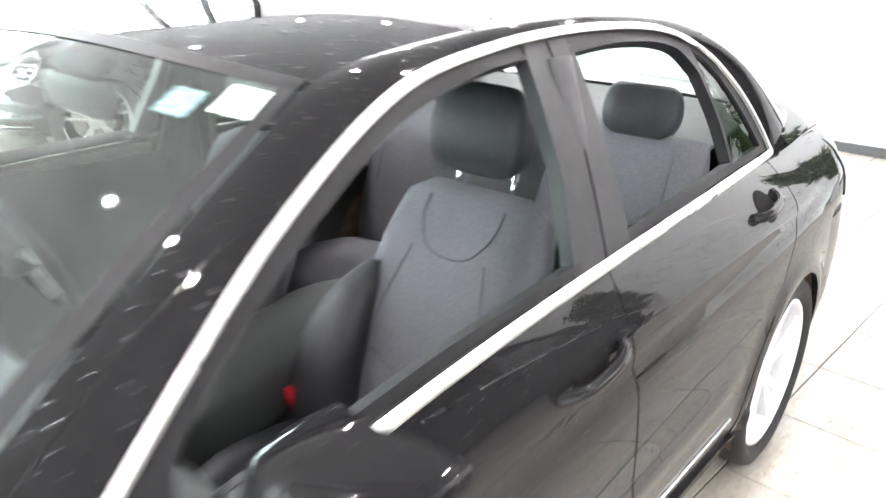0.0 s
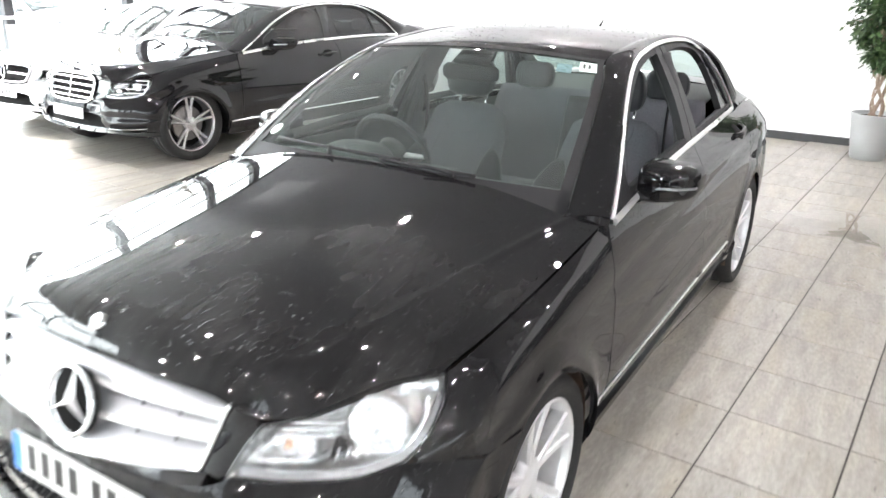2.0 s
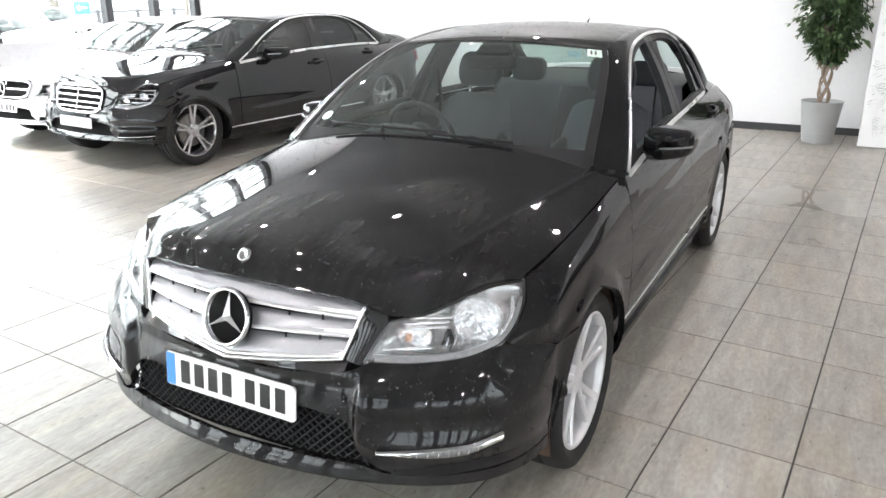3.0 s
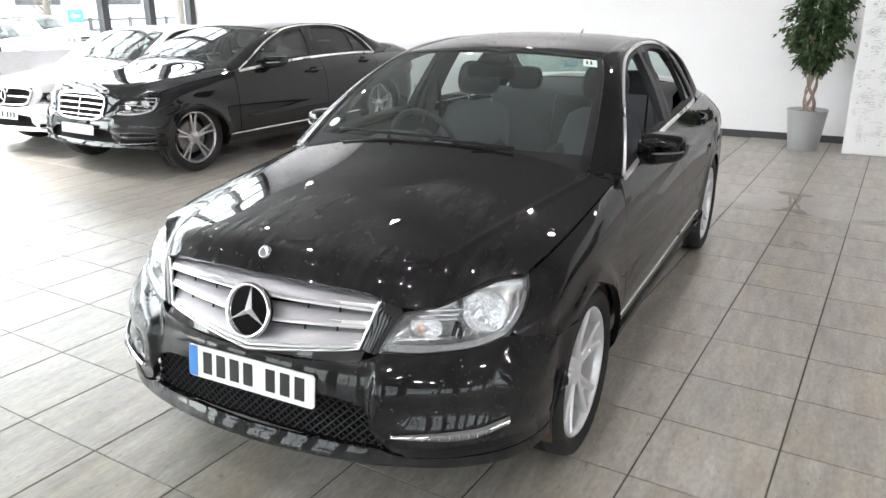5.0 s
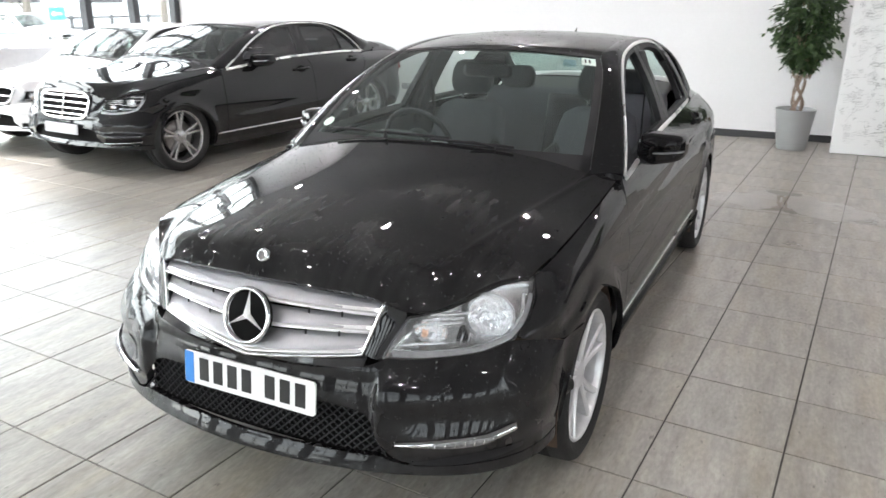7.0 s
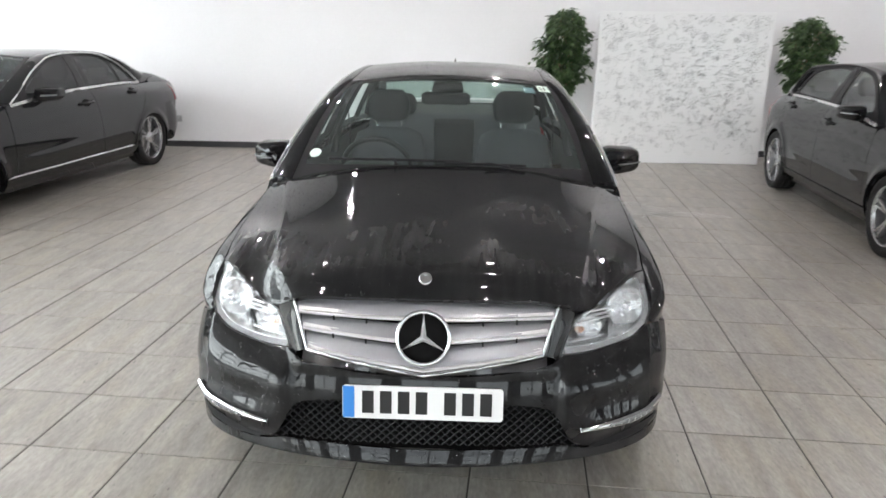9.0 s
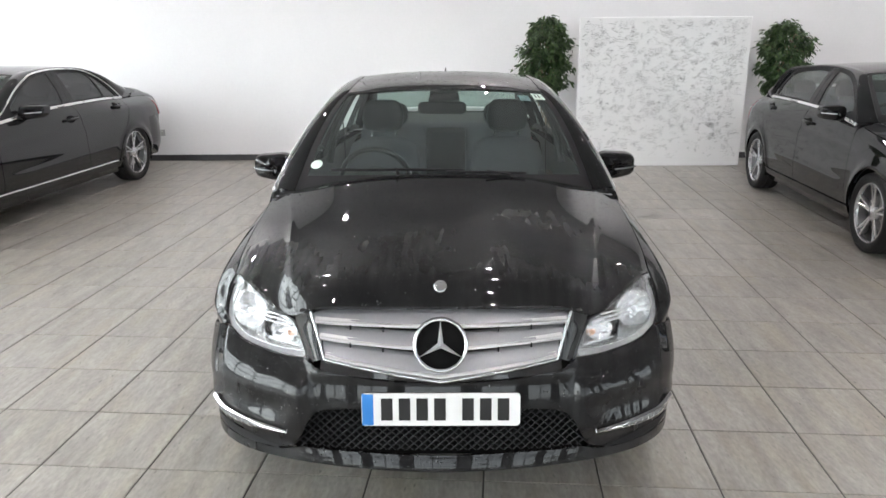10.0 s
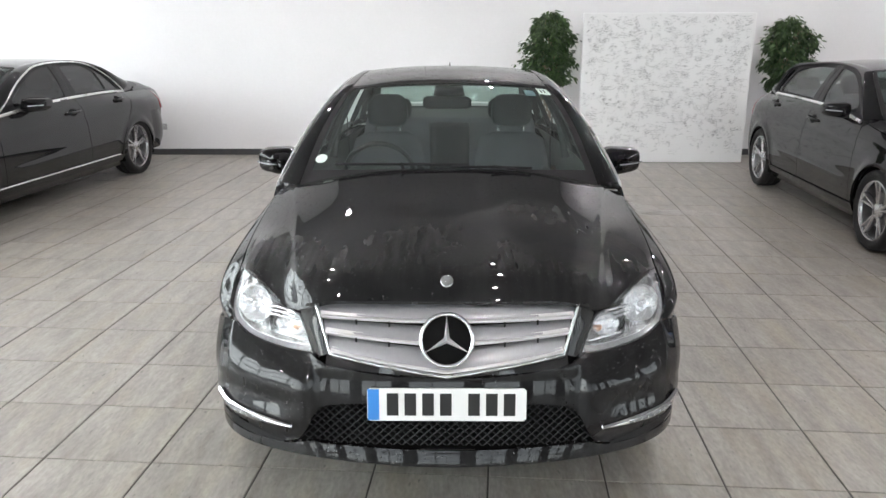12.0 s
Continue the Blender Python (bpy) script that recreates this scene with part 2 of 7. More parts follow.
def wet_paint(name, base, drops=True):
    """Clear-coated car paint with rain beads and dried streaks."""
    ma = shader(name, base, rough=0.6, coat=0.80 if drops else 1.0, coat_rough=0.015, spec=0.0)
    n, l = ma.node_tree.nodes, ma.node_tree.links
    b = n["Principled BSDF"]
    b.inputs["Coat IOR"].default_value = 1.43 if drops else 1.5
    co = n.new("ShaderNodeTexCoord")
    if drops:
        vo = n.new("ShaderNodeTexVoronoi")
        vo.inputs["Scale"].default_value = 88.0
        vo.inputs["Randomness"].default_value = 1.0
        l.new(co.outputs["Object"], vo.inputs["Vector"])
        pick = n.new("ShaderNodeSeparateColor")
        l.new(vo.outputs["Color"], pick.inputs[0])
        size = n.new("ShaderNodeMapRange")
        size.inputs[1].default_value, size.inputs[2].default_value = 0.50, 1.0
        size.inputs[3].default_value, size.inputs[4].default_value = 0.0, 0.31
        l.new(pick.outputs[0], size.inputs[0])
        cut = n.new("ShaderNodeMath")
        cut.operation = "SUBTRACT"
        cut.use_clamp = True
        l.new(size.outputs[0], cut.inputs[0])
        l.new(vo.outputs["Distance"], cut.inputs[1])
        bp = n.new("ShaderNodeBump")
        bp.inputs["Strength"].default_value = 0.95
        bp.inputs["Distance"].default_value = 0.008
        l.new(cut.outputs[0], bp.inputs["Height"])
        l.new(bp.outputs["Normal"], b.inputs["Coat Normal"])
        l.new(bp.outputs["Normal"], b.inputs["Normal"])
    mp = n.new("ShaderNodeMapping")
    mp.inputs["Scale"].default_value = (9.0, 1.4, 1.4)
    l.new(co.outputs["Object"], mp.inputs["Vector"])
    nz = n.new("ShaderNodeTexNoise")
    nz.inputs["Scale"].default_value = 2.0
    nz.inputs["Detail"].default_value = 8.0
    l.new(mp.outputs[0], nz.inputs["Vector"])
    mr = n.new("ShaderNodeMapRange")
    mr.inputs[1].default_value, mr.inputs[2].default_value = 0.50, 0.68
    mr.inputs[3].default_value, mr.inputs[4].default_value = 0.01, 0.055 if drops else 0.03
    l.new(nz.outputs["Fac"], mr.inputs[0])
    l.new(mr.outputs[0], b.inputs["Coat Roughness"])
    if drops:
        # a dull film with a ragged edge where the rain has half dried, streaked the way it ran
        big = n.new("ShaderNodeTexNoise")
        big.inputs["Scale"].default_value = 3.2
        big.inputs["Detail"].default_value = 4.0
        l.new(co.outputs["Object"], big.inputs["Vector"])
        run = n.new("ShaderNodeMapping")
        run.inputs["Scale"].default_value = (16.0, 1.6, 3.0)
        l.new(co.outputs["Object"], run.inputs["Vector"])
        fine = n.new("ShaderNodeTexNoise")
        fine.inputs["Scale"].default_value = 2.0
        fine.inputs["Detail"].default_value = 6.0
        l.new(run.outputs[0], fine.inputs["Vector"])
        edge = n.new("ShaderNodeMapRange")
        edge.inputs[1].default_value, edge.inputs[2].default_value = 0.45, 0.64
        where = n.new("ShaderNodeSeparateXYZ")
        l.new(co.outputs["Object"], where.inputs[0])
        nearer = n.new("ShaderNodeMapRange")
        nearer.inputs[1].default_value, nearer.inputs[2].default_value = 0.25, 1.25
        nearer.inputs[3].default_value, nearer.inputs[4].default_value = 0.13, -0.16
        l.new(where.outputs["Y"], nearer.inputs[0])
        plus = n.new("ShaderNodeMath")
        l.new(big.outputs["Fac"], plus.inputs[0])
        l.new(nearer.outputs[0], plus.inputs[1])
        l.new(plus.outputs[0], edge.inputs[0])
        lane = n.new("ShaderNodeMapRange")
        lane.inputs[1].default_value, lane.inputs[2].default_value = 0.35, 0.65
        lane.inputs[3].default_value, lane.inputs[4].default_value = 0.40, 1.0
        l.new(fine.outputs["Fac"], lane.inputs[0])
        both = n.new("ShaderNodeMath")
        both.operation = "MULTIPLY"
        l.new(edge.outputs[0], both.inputs[0])
        l.new(lane.outputs[0], both.inputs[1])
        haze_film = n.new("ShaderNodeMix")
        haze_film.data_type = "RGBA"
        haze_film.inputs["A"].default_value = (*base, 1)
        haze_film.inputs["B"].default_value = (0.013, 0.013, 0.0133, 1)
        l.new(both.outputs[0], haze_film.inputs["Factor"])
        l.new(haze_film.outputs["Result"], b.inputs["Base Color"])
        dull = n.new("ShaderNodeMath")
        dull.operation = "MULTIPLY"
        dull.inputs[1].default_value = 0.045
        l.new(both.outputs[0], dull.inputs[0])
        l.new(dull.outputs[0], b.inputs["Specular IOR Level"])
        b.inputs["Roughness"].default_value = 0.36
    return ma


def tile_material():
    """Grey stone-look porcelain: streaks along the tile, pale and brown smears, a soft polish."""
    ma = bpy.data.materials.new("floor_tile")
    ma.use_nodes = True
    n, l = ma.node_tree.nodes, ma.node_tree.links
    b = n["Principled BSDF"]
    co = n.new("ShaderNodeTexCoord")
    oi = n.new("ShaderNodeObjectInfo")
    ge = n.new("ShaderNodeNewGeometry")
    ad = n.new("ShaderNodeMath")
    l.new(oi.outputs["Random"], ad.inputs[0])
    l.new(ge.outputs["Random Per Island"], ad.inputs[1])
    sh = n.new("ShaderNodeVectorMath")
    sh.operation = "SCALE"
    sh.inputs[0].default_value = (37.0, 23.0, 11.0)
    l.new(ad.outputs[0], sh.inputs["Scale"])
    mv = n.new("ShaderNodeVectorMath")
    l.new(ge.outputs["Position"], mv.inputs[0])
    l.new(sh.outputs[0], mv.inputs[1])
    mp = n.new("ShaderNodeMapping")
    mp.inputs["Scale"].default_value = (9.0, 1.6, 1.0)
    l.new(mv.outputs[0], mp.inputs["Vector"])
    nz = n.new("ShaderNodeTexNoise")
    nz.inputs["Scale"].default_value = 1.6
    nz.inputs["Detail"].default_value = 9.0
    nz.inputs["Roughness"].default_value = 0.62
    l.new(mp.outputs[0], nz.inputs["Vector"])
    cr = n.new("ShaderNodeValToRGB")
    cr.color_ramp.elements[0].position, cr.color_ramp.elements[0].color = 0.28, (0.182, 0.170, 0.151, 1)
    cr.color_ramp.elements[1].position, cr.color_ramp.elements[1].color = 0.74, (0.345, 0.327, 0.295, 1)
    l.new(nz.outputs["Fac"], cr.inputs[0])
    n2 = n.new("ShaderNodeTexNoise")
    n2.inputs["Scale"].default_value = 2.2
    n2.inputs["Detail"].default_value = 6.0
    l.new(ge.outputs["Position"], n2.inputs["Vector"])
    m2 = n.new("ShaderNodeMapRange")
    m2.inputs[1].default_value, m2.inputs[2].default_value = 0.3, 0.7
    m2.inputs[3].default_value, m2.inputs[4].default_value = 0.97, 1.03
    l.new(n2.outputs["Fac"], m2.inputs[0])
    m3 = n.new("ShaderNodeMapRange")
    m3.inputs[2].default_value = 2.0
    m3.inputs[3].default_value, m3.inputs[4].default_value = 0.90, 1.10
    l.new(ad.outputs[0], m3.inputs[0])
    mu = n.new("ShaderNodeMath")
    mu.operation = "MULTIPLY"
    l.new(m2.outputs[0], mu.inputs[0])
    l.new(m3.outputs[0], mu.inputs[1])
    sc = n.new("ShaderNodeVectorMath")
    sc.operation = "SCALE"
    l.new(cr.outputs["Color"], sc.inputs[0])
    l.new(mu.outputs[0], sc.inputs["Scale"])
    l.new(sc.outputs[0], b.inputs["Base Color"])
    # yellow-brown smears along the tile, in places only
    mq = n.new("ShaderNodeMapping")
    mq.inputs["Scale"].default_value = (5.0, 0.9, 1.0)
    l.new(mv.outputs[0], mq.inputs["Vector"])
    n4 = n.new("ShaderNodeTexNoise")
    n4.inputs["Scale"].default_value = 1.7
    n4.inputs["Detail"].default_value = 7.0
    l.new(mq.outputs[0], n4.inputs["Vector"])
    m4 = n.new("ShaderNodeMapRange")
    m4.inputs[1].default_value, m4.inputs[2].default_value = 0.48, 0.78
    m4.inputs[3].default_value, m4.inputs[4].default_value = 0.0, 0.65
    l.new(n4.outputs["Fac"], m4.inputs[0])
    mb = n.new("ShaderNodeMix")
    mb.data_type = "RGBA"
    mb.inputs["B"].default_value = (0.305, 0.268, 0.198, 1)
    l.new(m4.outputs[0], mb.inputs["Factor"])
    l.new(sc.outputs[0], mb.inputs["A"])
    l.new(mb.outputs["Result"], b.inputs["Base Color"])
    # fine grain and scattered small pits
    mg = n.new("ShaderNodeMapping")
    mg.inputs["Scale"].default_value = (1.0, 0.35, 1.0)
    l.new(mv.outputs[0], mg.inputs["Vector"])
    n5 = n.new("ShaderNodeTexNoise")
    n5.inputs["Scale"].default_value = 75.0
    n5.inputs["Detail"].default_value = 3.0
    l.new(mg.outputs[0], n5.inputs["Vector"])
    m5 = n.new("ShaderNodeMapRange")
    m5.inputs[1].default_value, m5.inputs[2].default_value = 0.3, 0.7
    m5.inputs[3].default_value, m5.inputs[4].default_value = 0.86, 1.14
    l.new(n5.outputs["Fac"], m5.inputs[0])
    n6 = n.new("ShaderNodeTexNoise")
    n6.inputs["Scale"].default_value = 46.0
    n6.inputs["Detail"].default_value = 2.0
    l.new(mg.outputs[0], n6.inputs["Vector"])
    m6 = n.new("ShaderNodeMapRange")
    m6.inputs[1].default_value, m6.inputs[2].default_value = 0.68, 0.76
    m6.inputs[3].default_value, m6.inputs[4].default_value = 1.0, 0.55
    l.new(n6.outputs["Fac"], m6.inputs[0])
    m7 = n.new("ShaderNodeMath")
    m7.operation = "MULTIPLY"
    l.new(m5.outputs[0], m7.inputs[0])
    l.new(m6.outputs[0], m7.inputs[1])
    s7 = n.new("ShaderNodeVectorMath")
    s7.operation = "SCALE"
    l.new(mb.outputs["Result"], s7.inputs[0])
    l.new(m7.outputs[0], s7.inputs["Scale"])
    l.new(s7.outputs[0], b.inputs["Base Color"])
    b.inputs["Roughness"].default_value = 0.33
    return ma


PAINT_WET = wet_paint("black_wet_paint", (0.0090, 0.0090, 0.0096))
PAINT_DRY = wet_paint("black_clean_paint", (0.0078, 0.0078, 0.0086), drops=False)
PAINT_WHITE = shader("white_car_paint", (0.60, 0.61, 0.62), rough=0.3, coat=1.0)
CHROME = shader("chrome", (0.78, 0.78, 0.79), rough=0.08, metal=1.0, rough_var=0.03)
BRIGHT = shader("anodised_window_trim", (0.80, 0.80, 0.79), rough=0.30, metal=0.85, rough_var=0.05)
SATIN = shader("satin_aluminium", (0.62, 0.62, 0.63), rough=0.33, metal=1.0, grain=0.05, grain_size=60)
SILVER = shader("silver_grille_paint", (0.37, 0.37, 0.385), rough=0.40, metal=0.7, coat=0.3, grain=0.03, grain_size=90)
ALLOY = shader("alloy_wheel_paint", (0.62, 0.62, 0.63), rough=0.30, metal=0.5, coat=0.5, grain=0.06, grain_size=30)
RUBBER = shader("tyre_rubber", (0.012, 0.012, 0.012), rough=0.7, spec=0.3, grain=0.2, grain_size=40, bump=0.2, bump_size=200)
TRIM = shader("black_plastic_trim", (0.010, 0.010, 0.011), rough=0.5, spec=0.18, grain=0.15, grain_size=60, bump=0.1, bump_size=400)
GLOSSY = shader("gloss_black_trim", (0.010, 0.010, 0.011), rough=0.18, coat=0.6)
CAVITY = shader("dark_underbody", (0.006, 0.006, 0.006), rough=0.85, grain=0.2, spec=0.1)
PILLAR = shader("satin_black_pillar", (0.014, 0.014, 0.015), rough=0.42, spec=0.25, grain=0.2, grain_size=30)
BRAKE = shader("brake_steel", (0.20, 0.19, 0.18), rough=0.4, metal=0.9, grain=0.2, grain_size=25)
RUST = shader("rusty_arch_liner", (0.055, 0.032, 0.020), rough=0.8, grain=0.4, grain_size=18)
# the screen's diffuse layer also carries its reflected haze as colour
SCREEN = pane_glass("green_tinted_windscreen", (0.60, 0.72, 0.68), haze_film=0.032)
SIDE_GLASS = pane_glass("side_window_glass", (0.42, 0.47, 0.45))
PRIVACY = pane_glass("dark_tinted_glass", (0.05, 0.055, 0.06))
CLEAR = pane_glass("clear_lamp_cover", (0.93, 0.94, 0.95))
# tint added to weaken daylight through the unseen front and east glazing
DIMMING_GLASS = pane_glass("dimming_pane_glass", (0.66, 0.69, 0.69))
BUILDING_GLASS = pane_glass("window_pane_glass", (0.90, 0.94, 0.93))
LENS = shader("lamp_lens", (0.85, 0.86, 0.87), rough=0.10, metal=0.3, coat=1.0)
REFLECTOR = shader("lamp_reflector", (0.96, 0.96, 0.97), rough=0.08, metal=0.85, bump=0.6, bump_size=55)
AMBER = shader("amber_bulb", (0.80, 0.50, 0.36), rough=0.2, metal=0.4, coat=0.8)
SPOKES = shader("bright_emblem_metal", (0.88, 0.88, 0.88), rough=0.30, metal=0.55)
RED_LAMP = shader("red_tail_lamp", (0.36, 0.015, 0.02), rough=0.12, coat=1.0)
CLOTH = shader("grey_seat_cloth", (0.100, 0.101, 0.114), rough=0.9, grain=0.12, grain_size=160, stain=0.08, stain_size=5, bump=0.3, bump_size=600)
LEATHER = shader("black_seat_leather", (0.022, 0.023, 0.026), rough=0.5, spec=0.35, grain=0.12, grain_size=60, bump=0.18, bump_size=300)
DASH = shader("dark_dashboard", (0.034, 0.038, 0.038), rough=0.6, grain=0.15, grain_size=90, bump=0.15, bump_size=350)
LINER = shader("grey_headliner", (0.34, 0.34, 0.33), rough=0.95, grain=0.06, grain_size=120, bump=0.15, bump_size=500)
BUCKLE = shader("red_buckle", (0.65, 0.03, 0.04), rough=0.35)
PLATE_WHITE = shader("plate_white", (0.80, 0.80, 0.79), rough=0.30, coat=0.4, grain=0.02)
PLATE_BLUE = shader("plate_blue", (0.03, 0.22, 0.62), rough=0.35, coat=0.4)
PLATE_INK = shader("plate_black", (0.012, 0.012, 0.012), rough=0.4)
PAPER = shader("pale_sticker", (0.60, 0.72, 0.64), rough=0.7, grain=0.06)
TILE = tile_material()
GROUT = shader("dark_grout", (0.062, 0.058, 0.053), rough=0.9, grain=0.25, grain_size=30)
WALL = shader("white_wall_paint", (0.77, 0.765, 0.775), rough=0.7, stain=0.025, stain_size=0.7, grain=0.012, grain_size=30, bump=0.05, bump_size=140)
CEILING = shader("grey_ceiling_paint", (0.31, 0.31, 0.315), rough=0.9, stain=0.05, stain_size=0.8)
SKIRTING = shader("charcoal_skirting", (0.040, 0.041, 0.044), rough=0.5, grain=0.1)
MULLION = shader("dark_window_frame", (0.030, 0.031, 0.034), rough=0.4, metal=0.2, grain=0.08)
POT = shader("silver_grey_planter", (0.36, 0.37, 0.37), rough=0.38, metal=0.25, stain=0.05, stain_size=3)
SOIL = shader("planter_soil", (0.03, 0.022, 0.016), rough=1.0, grain=0.4, grain_size=60, bump=0.8, bump_size=60)
BARK = shader("pale_brown_bark", (0.25, 0.185, 0.14), rough=0.85, grain=0.3, grain_size=35, bump=0.5, bump_size=60)
BOARD = shader("white_gloss_board", (0.80, 0.80, 0.80), rough=0.35, stain=0.02, stain_size=1.0)
INK = shader("grey_marker_ink", (0.25, 0.25, 0.255), rough=0.7)
SOCKET = shader("white_plastic", (0.78, 0.78, 0.77), rough=0.4)
ASPHALT = shader("wet_asphalt", (0.20, 0.20, 0.205), rough=0.6, grain=0.25, grain_size=8, stain=0.2, stain_size=0.2)
LAMP = shader("lamp_glow", (1, 1, 1), emit=(1.0, 0.965, 0.96), strength=LAMP_POWER)
ALLOY_MID = shader("silver_alloy_wheel_paint", (0.46, 0.46, 0.47), rough=0.24, metal=0.85, coat=0.4, grain=0.06, grain_size=30)
ALLOY_DARK = shader("grey_alloy_wheel_paint", (0.34, 0.34, 0.35), rough=0.28, metal=0.85, coat=0.4, grain=0.06, grain_size=30)
SATIN_PANEL = shader("grey_display_panel", (0.38, 0.38, 0.39), rough=0.6, grain=0.05)
SIGN_BLUE = shader("blue_sign_face", (0.06, 0.30, 0.62), rough=0.4)
BARK_GREY = shader("grey_bark", (0.14, 0.12, 0.10), rough=0.9, grain=0.3, grain_size=12)
WAREHOUSE = shader("pale_cladding", (0.55, 0.56, 0.57), rough=0.6, stain=0.06, stain_size=0.2)
HOUSING = shader("grey_lamp_housing", (0.48, 0.475, 0.47), rough=0.20, metal=0.80, bump=0.6, bump_size=26, grain=0.30, grain_size=18)
LENS_GREY = shader("grey_ribbed_lens", (0.11, 0.11, 0.112), rough=0.22, coat=0.5, grain=0.2, grain_size=120)
GUIDE = shader("pale_light_guide", (0.24, 0.24, 0.245), rough=0.25, coat=0.5, grain=0.15, grain_size=90)
WATER = shader("water_bead", (0.014, 0.014, 0.015), rough=0.04, coat=1.0, coat_rough=0.02)
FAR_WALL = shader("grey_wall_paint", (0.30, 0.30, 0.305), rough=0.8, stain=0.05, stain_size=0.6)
WET = pane_glass("thin_water", (0.94, 0.94, 0.93), gloss=0.02)
SEAM = shader("dark_grey_seam", (0.07, 0.07, 0.08), rough=0.9)
FRIT = shader("black_screen_border", (0.010, 0.010, 0.011), rough=0.55, spec=0.2)
LENS_DARK = shader("smoked_lamp_lens", (0.16, 0.165, 0.17), rough=0.10, coat=1.0, metal=0.4)
# colour of a light reflection on the windscreen, painted on a small sheet
TEAL_GLINT = shader("teal_glint", (0.26, 0.42, 0.43), rough=0.25, metal=0.6, grain=0.4, grain_size=90)
LINER_DARK = shader("dark_grey_pillar_cover", (0.045, 0.045, 0.047), rough=0.8, grain=0.1)


# ---- the room ----
WALL_Y, GLASS_X, EAST_X, FRONT_Y, ROOM_H = 8.46, -8.62, 13.0, -9.0, 4.4

block("wall_north", GLASS_X - 0.2, EAST_X + 0.2, WALL_Y, WALL_Y + 0.2, 0, ROOM_H, WALL)["kind"] = "structure"
tagged(bpy.data.objects["wall_north"], "plain white painted showroom wall behind the cars", "wall")
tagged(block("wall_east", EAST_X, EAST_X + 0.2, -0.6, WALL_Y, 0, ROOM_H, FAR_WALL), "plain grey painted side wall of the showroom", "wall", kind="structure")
tagged(block("baseboard", GLASS_X + 0.06, EAST_X, WALL_Y - 0.022, WALL_Y - 0.001, 0, 0.085, SKIRTING, bevel=0.004), "charcoal skirting along the white wall", "baseboard", kind="structure")
tagged(block("baseboard", EAST_X - 0.022, EAST_X - 0.001, -0.54, WALL_Y - 0.03, 0, 0.085, SKIRTING, bevel=0.004), "charcoal skirting along the side wall", "baseboard", kind="structure")
tagged(block("ceiling", GLASS_X - 0.2, EAST_X + 0.2, FRONT_Y - 0.2, WALL_Y + 0.2, ROOM_H, ROOM_H + 0.2, CEILING), "plain grey painted showroom ceiling", "ceiling", kind="structure")


def glazing(name, along, posts, at, top, rails, label, thin=True, d=0.06, glass=None):
    """A glazed front of dark posts and rails. along: 'x' or 'y', the way it runs; at: its plane."""
    win = thing(name, label, "window", kind="structure")

    def bar(nm, a0, a1, z0, z1, half):
        if along == "y":
            return block(nm, at - half, at + half, a0, a1, z0, z1, MULLION, win, bevel=0.006)
        return block(nm, a0, a1, at - half, at + half, z0, z1, MULLION, win, bevel=0.006)
    for p in posts:
        bar("post", p - d, p + d, 0, top, 0.07)
    for a, b in zip(posts[:-1], posts[1:]):
        for i, z in enumerate(rails):
            bar("rail", a + d, b - d, z - 0.035, z + 0.035, 0.05)
        if thin and b - a > 1.5:
            for z0, z1 in zip(rails[:-1], rails[1:]):
                bar("glazing_bar", (a + b) / 2 - 0.022, (a + b) / 2 + 0.022, z0 + 0.036, z1 - 0.036, 0.025)
        for z0, z1 in zip(rails[:-1], rails[1:]):
            if along == "y":
                g = block("pane", at - 0.006, at + 0.006, a + d, b - d, z0 + 0.035, z1 - 0.035, glass or BUILDING_GLASS, win)
            else:
                g = block("pane", a + d, b - d, at - 0.006, at + 0.006, z0 + 0.035, z1 - 0.035, glass or BUILDING_GLASS, win)
            g.visible_shadow = False
    return win


glazing("window_1", "y", [8.40, 7.52, 6.62, 4.80, 2.98, 1.16, -0.66, -2.48, -4.30, -6.12, -7.94, -8.94], GLASS_X, ROOM_H, (0.04, 2.1, 2.87, 3.64, ROOM_H - 0.04),
        "full-height glazed showroom front with dark metal posts")
glazing("window_2", "x", [-8.50, -7.0, -5.1, -3.2, -1.3, 0.6, 2.5, 4.4, 6.3, 8.2, 10.1, 12.88], FRONT_Y, ROOM_H, (0.04, 2.1, 2.87, 3.64, ROOM_H - 0.04),
        "full-height glazed front with broad dark piers", d=0.30, glass=DIMMING_GLASS)
glazing("window_3", "y", [-8.90, -7.1, -5.2, -3.3, -0.94], EAST_X + 0.08, ROOM_H, (0.04, 2.1, 2.87, 3.64, ROOM_H - 0.04),
        "full-height glazed side of the showroom with broad dark piers", d=0.30, glass=DIMMING_GLASS)

ground = soup("ground", [(-400, -400, -0.06), (400, -400, -0.06), (400, 400, -0.06), (-400, 400, -0.06)], [(0, 1, 2, 3)], ASPHALT, smooth=False)
tagged(ground, "pale wet tarmac of the car park outside", "ground", kind="structure")

# floor: grid turned a little against the car
PITCH, SLANT, COL0, ROW0 = 0.4484, radians(3.68), 1.481, 1.242
floor_base = block("floor", GLASS_X - 0.1, EAST_X, FRONT_Y - 0.1, WALL_Y, -0.05, -0.0035, GROUT)
tagged(floor_base, "grey stone-look porcelain tiled showroom floor with dark joints", "floor", kind="structure")


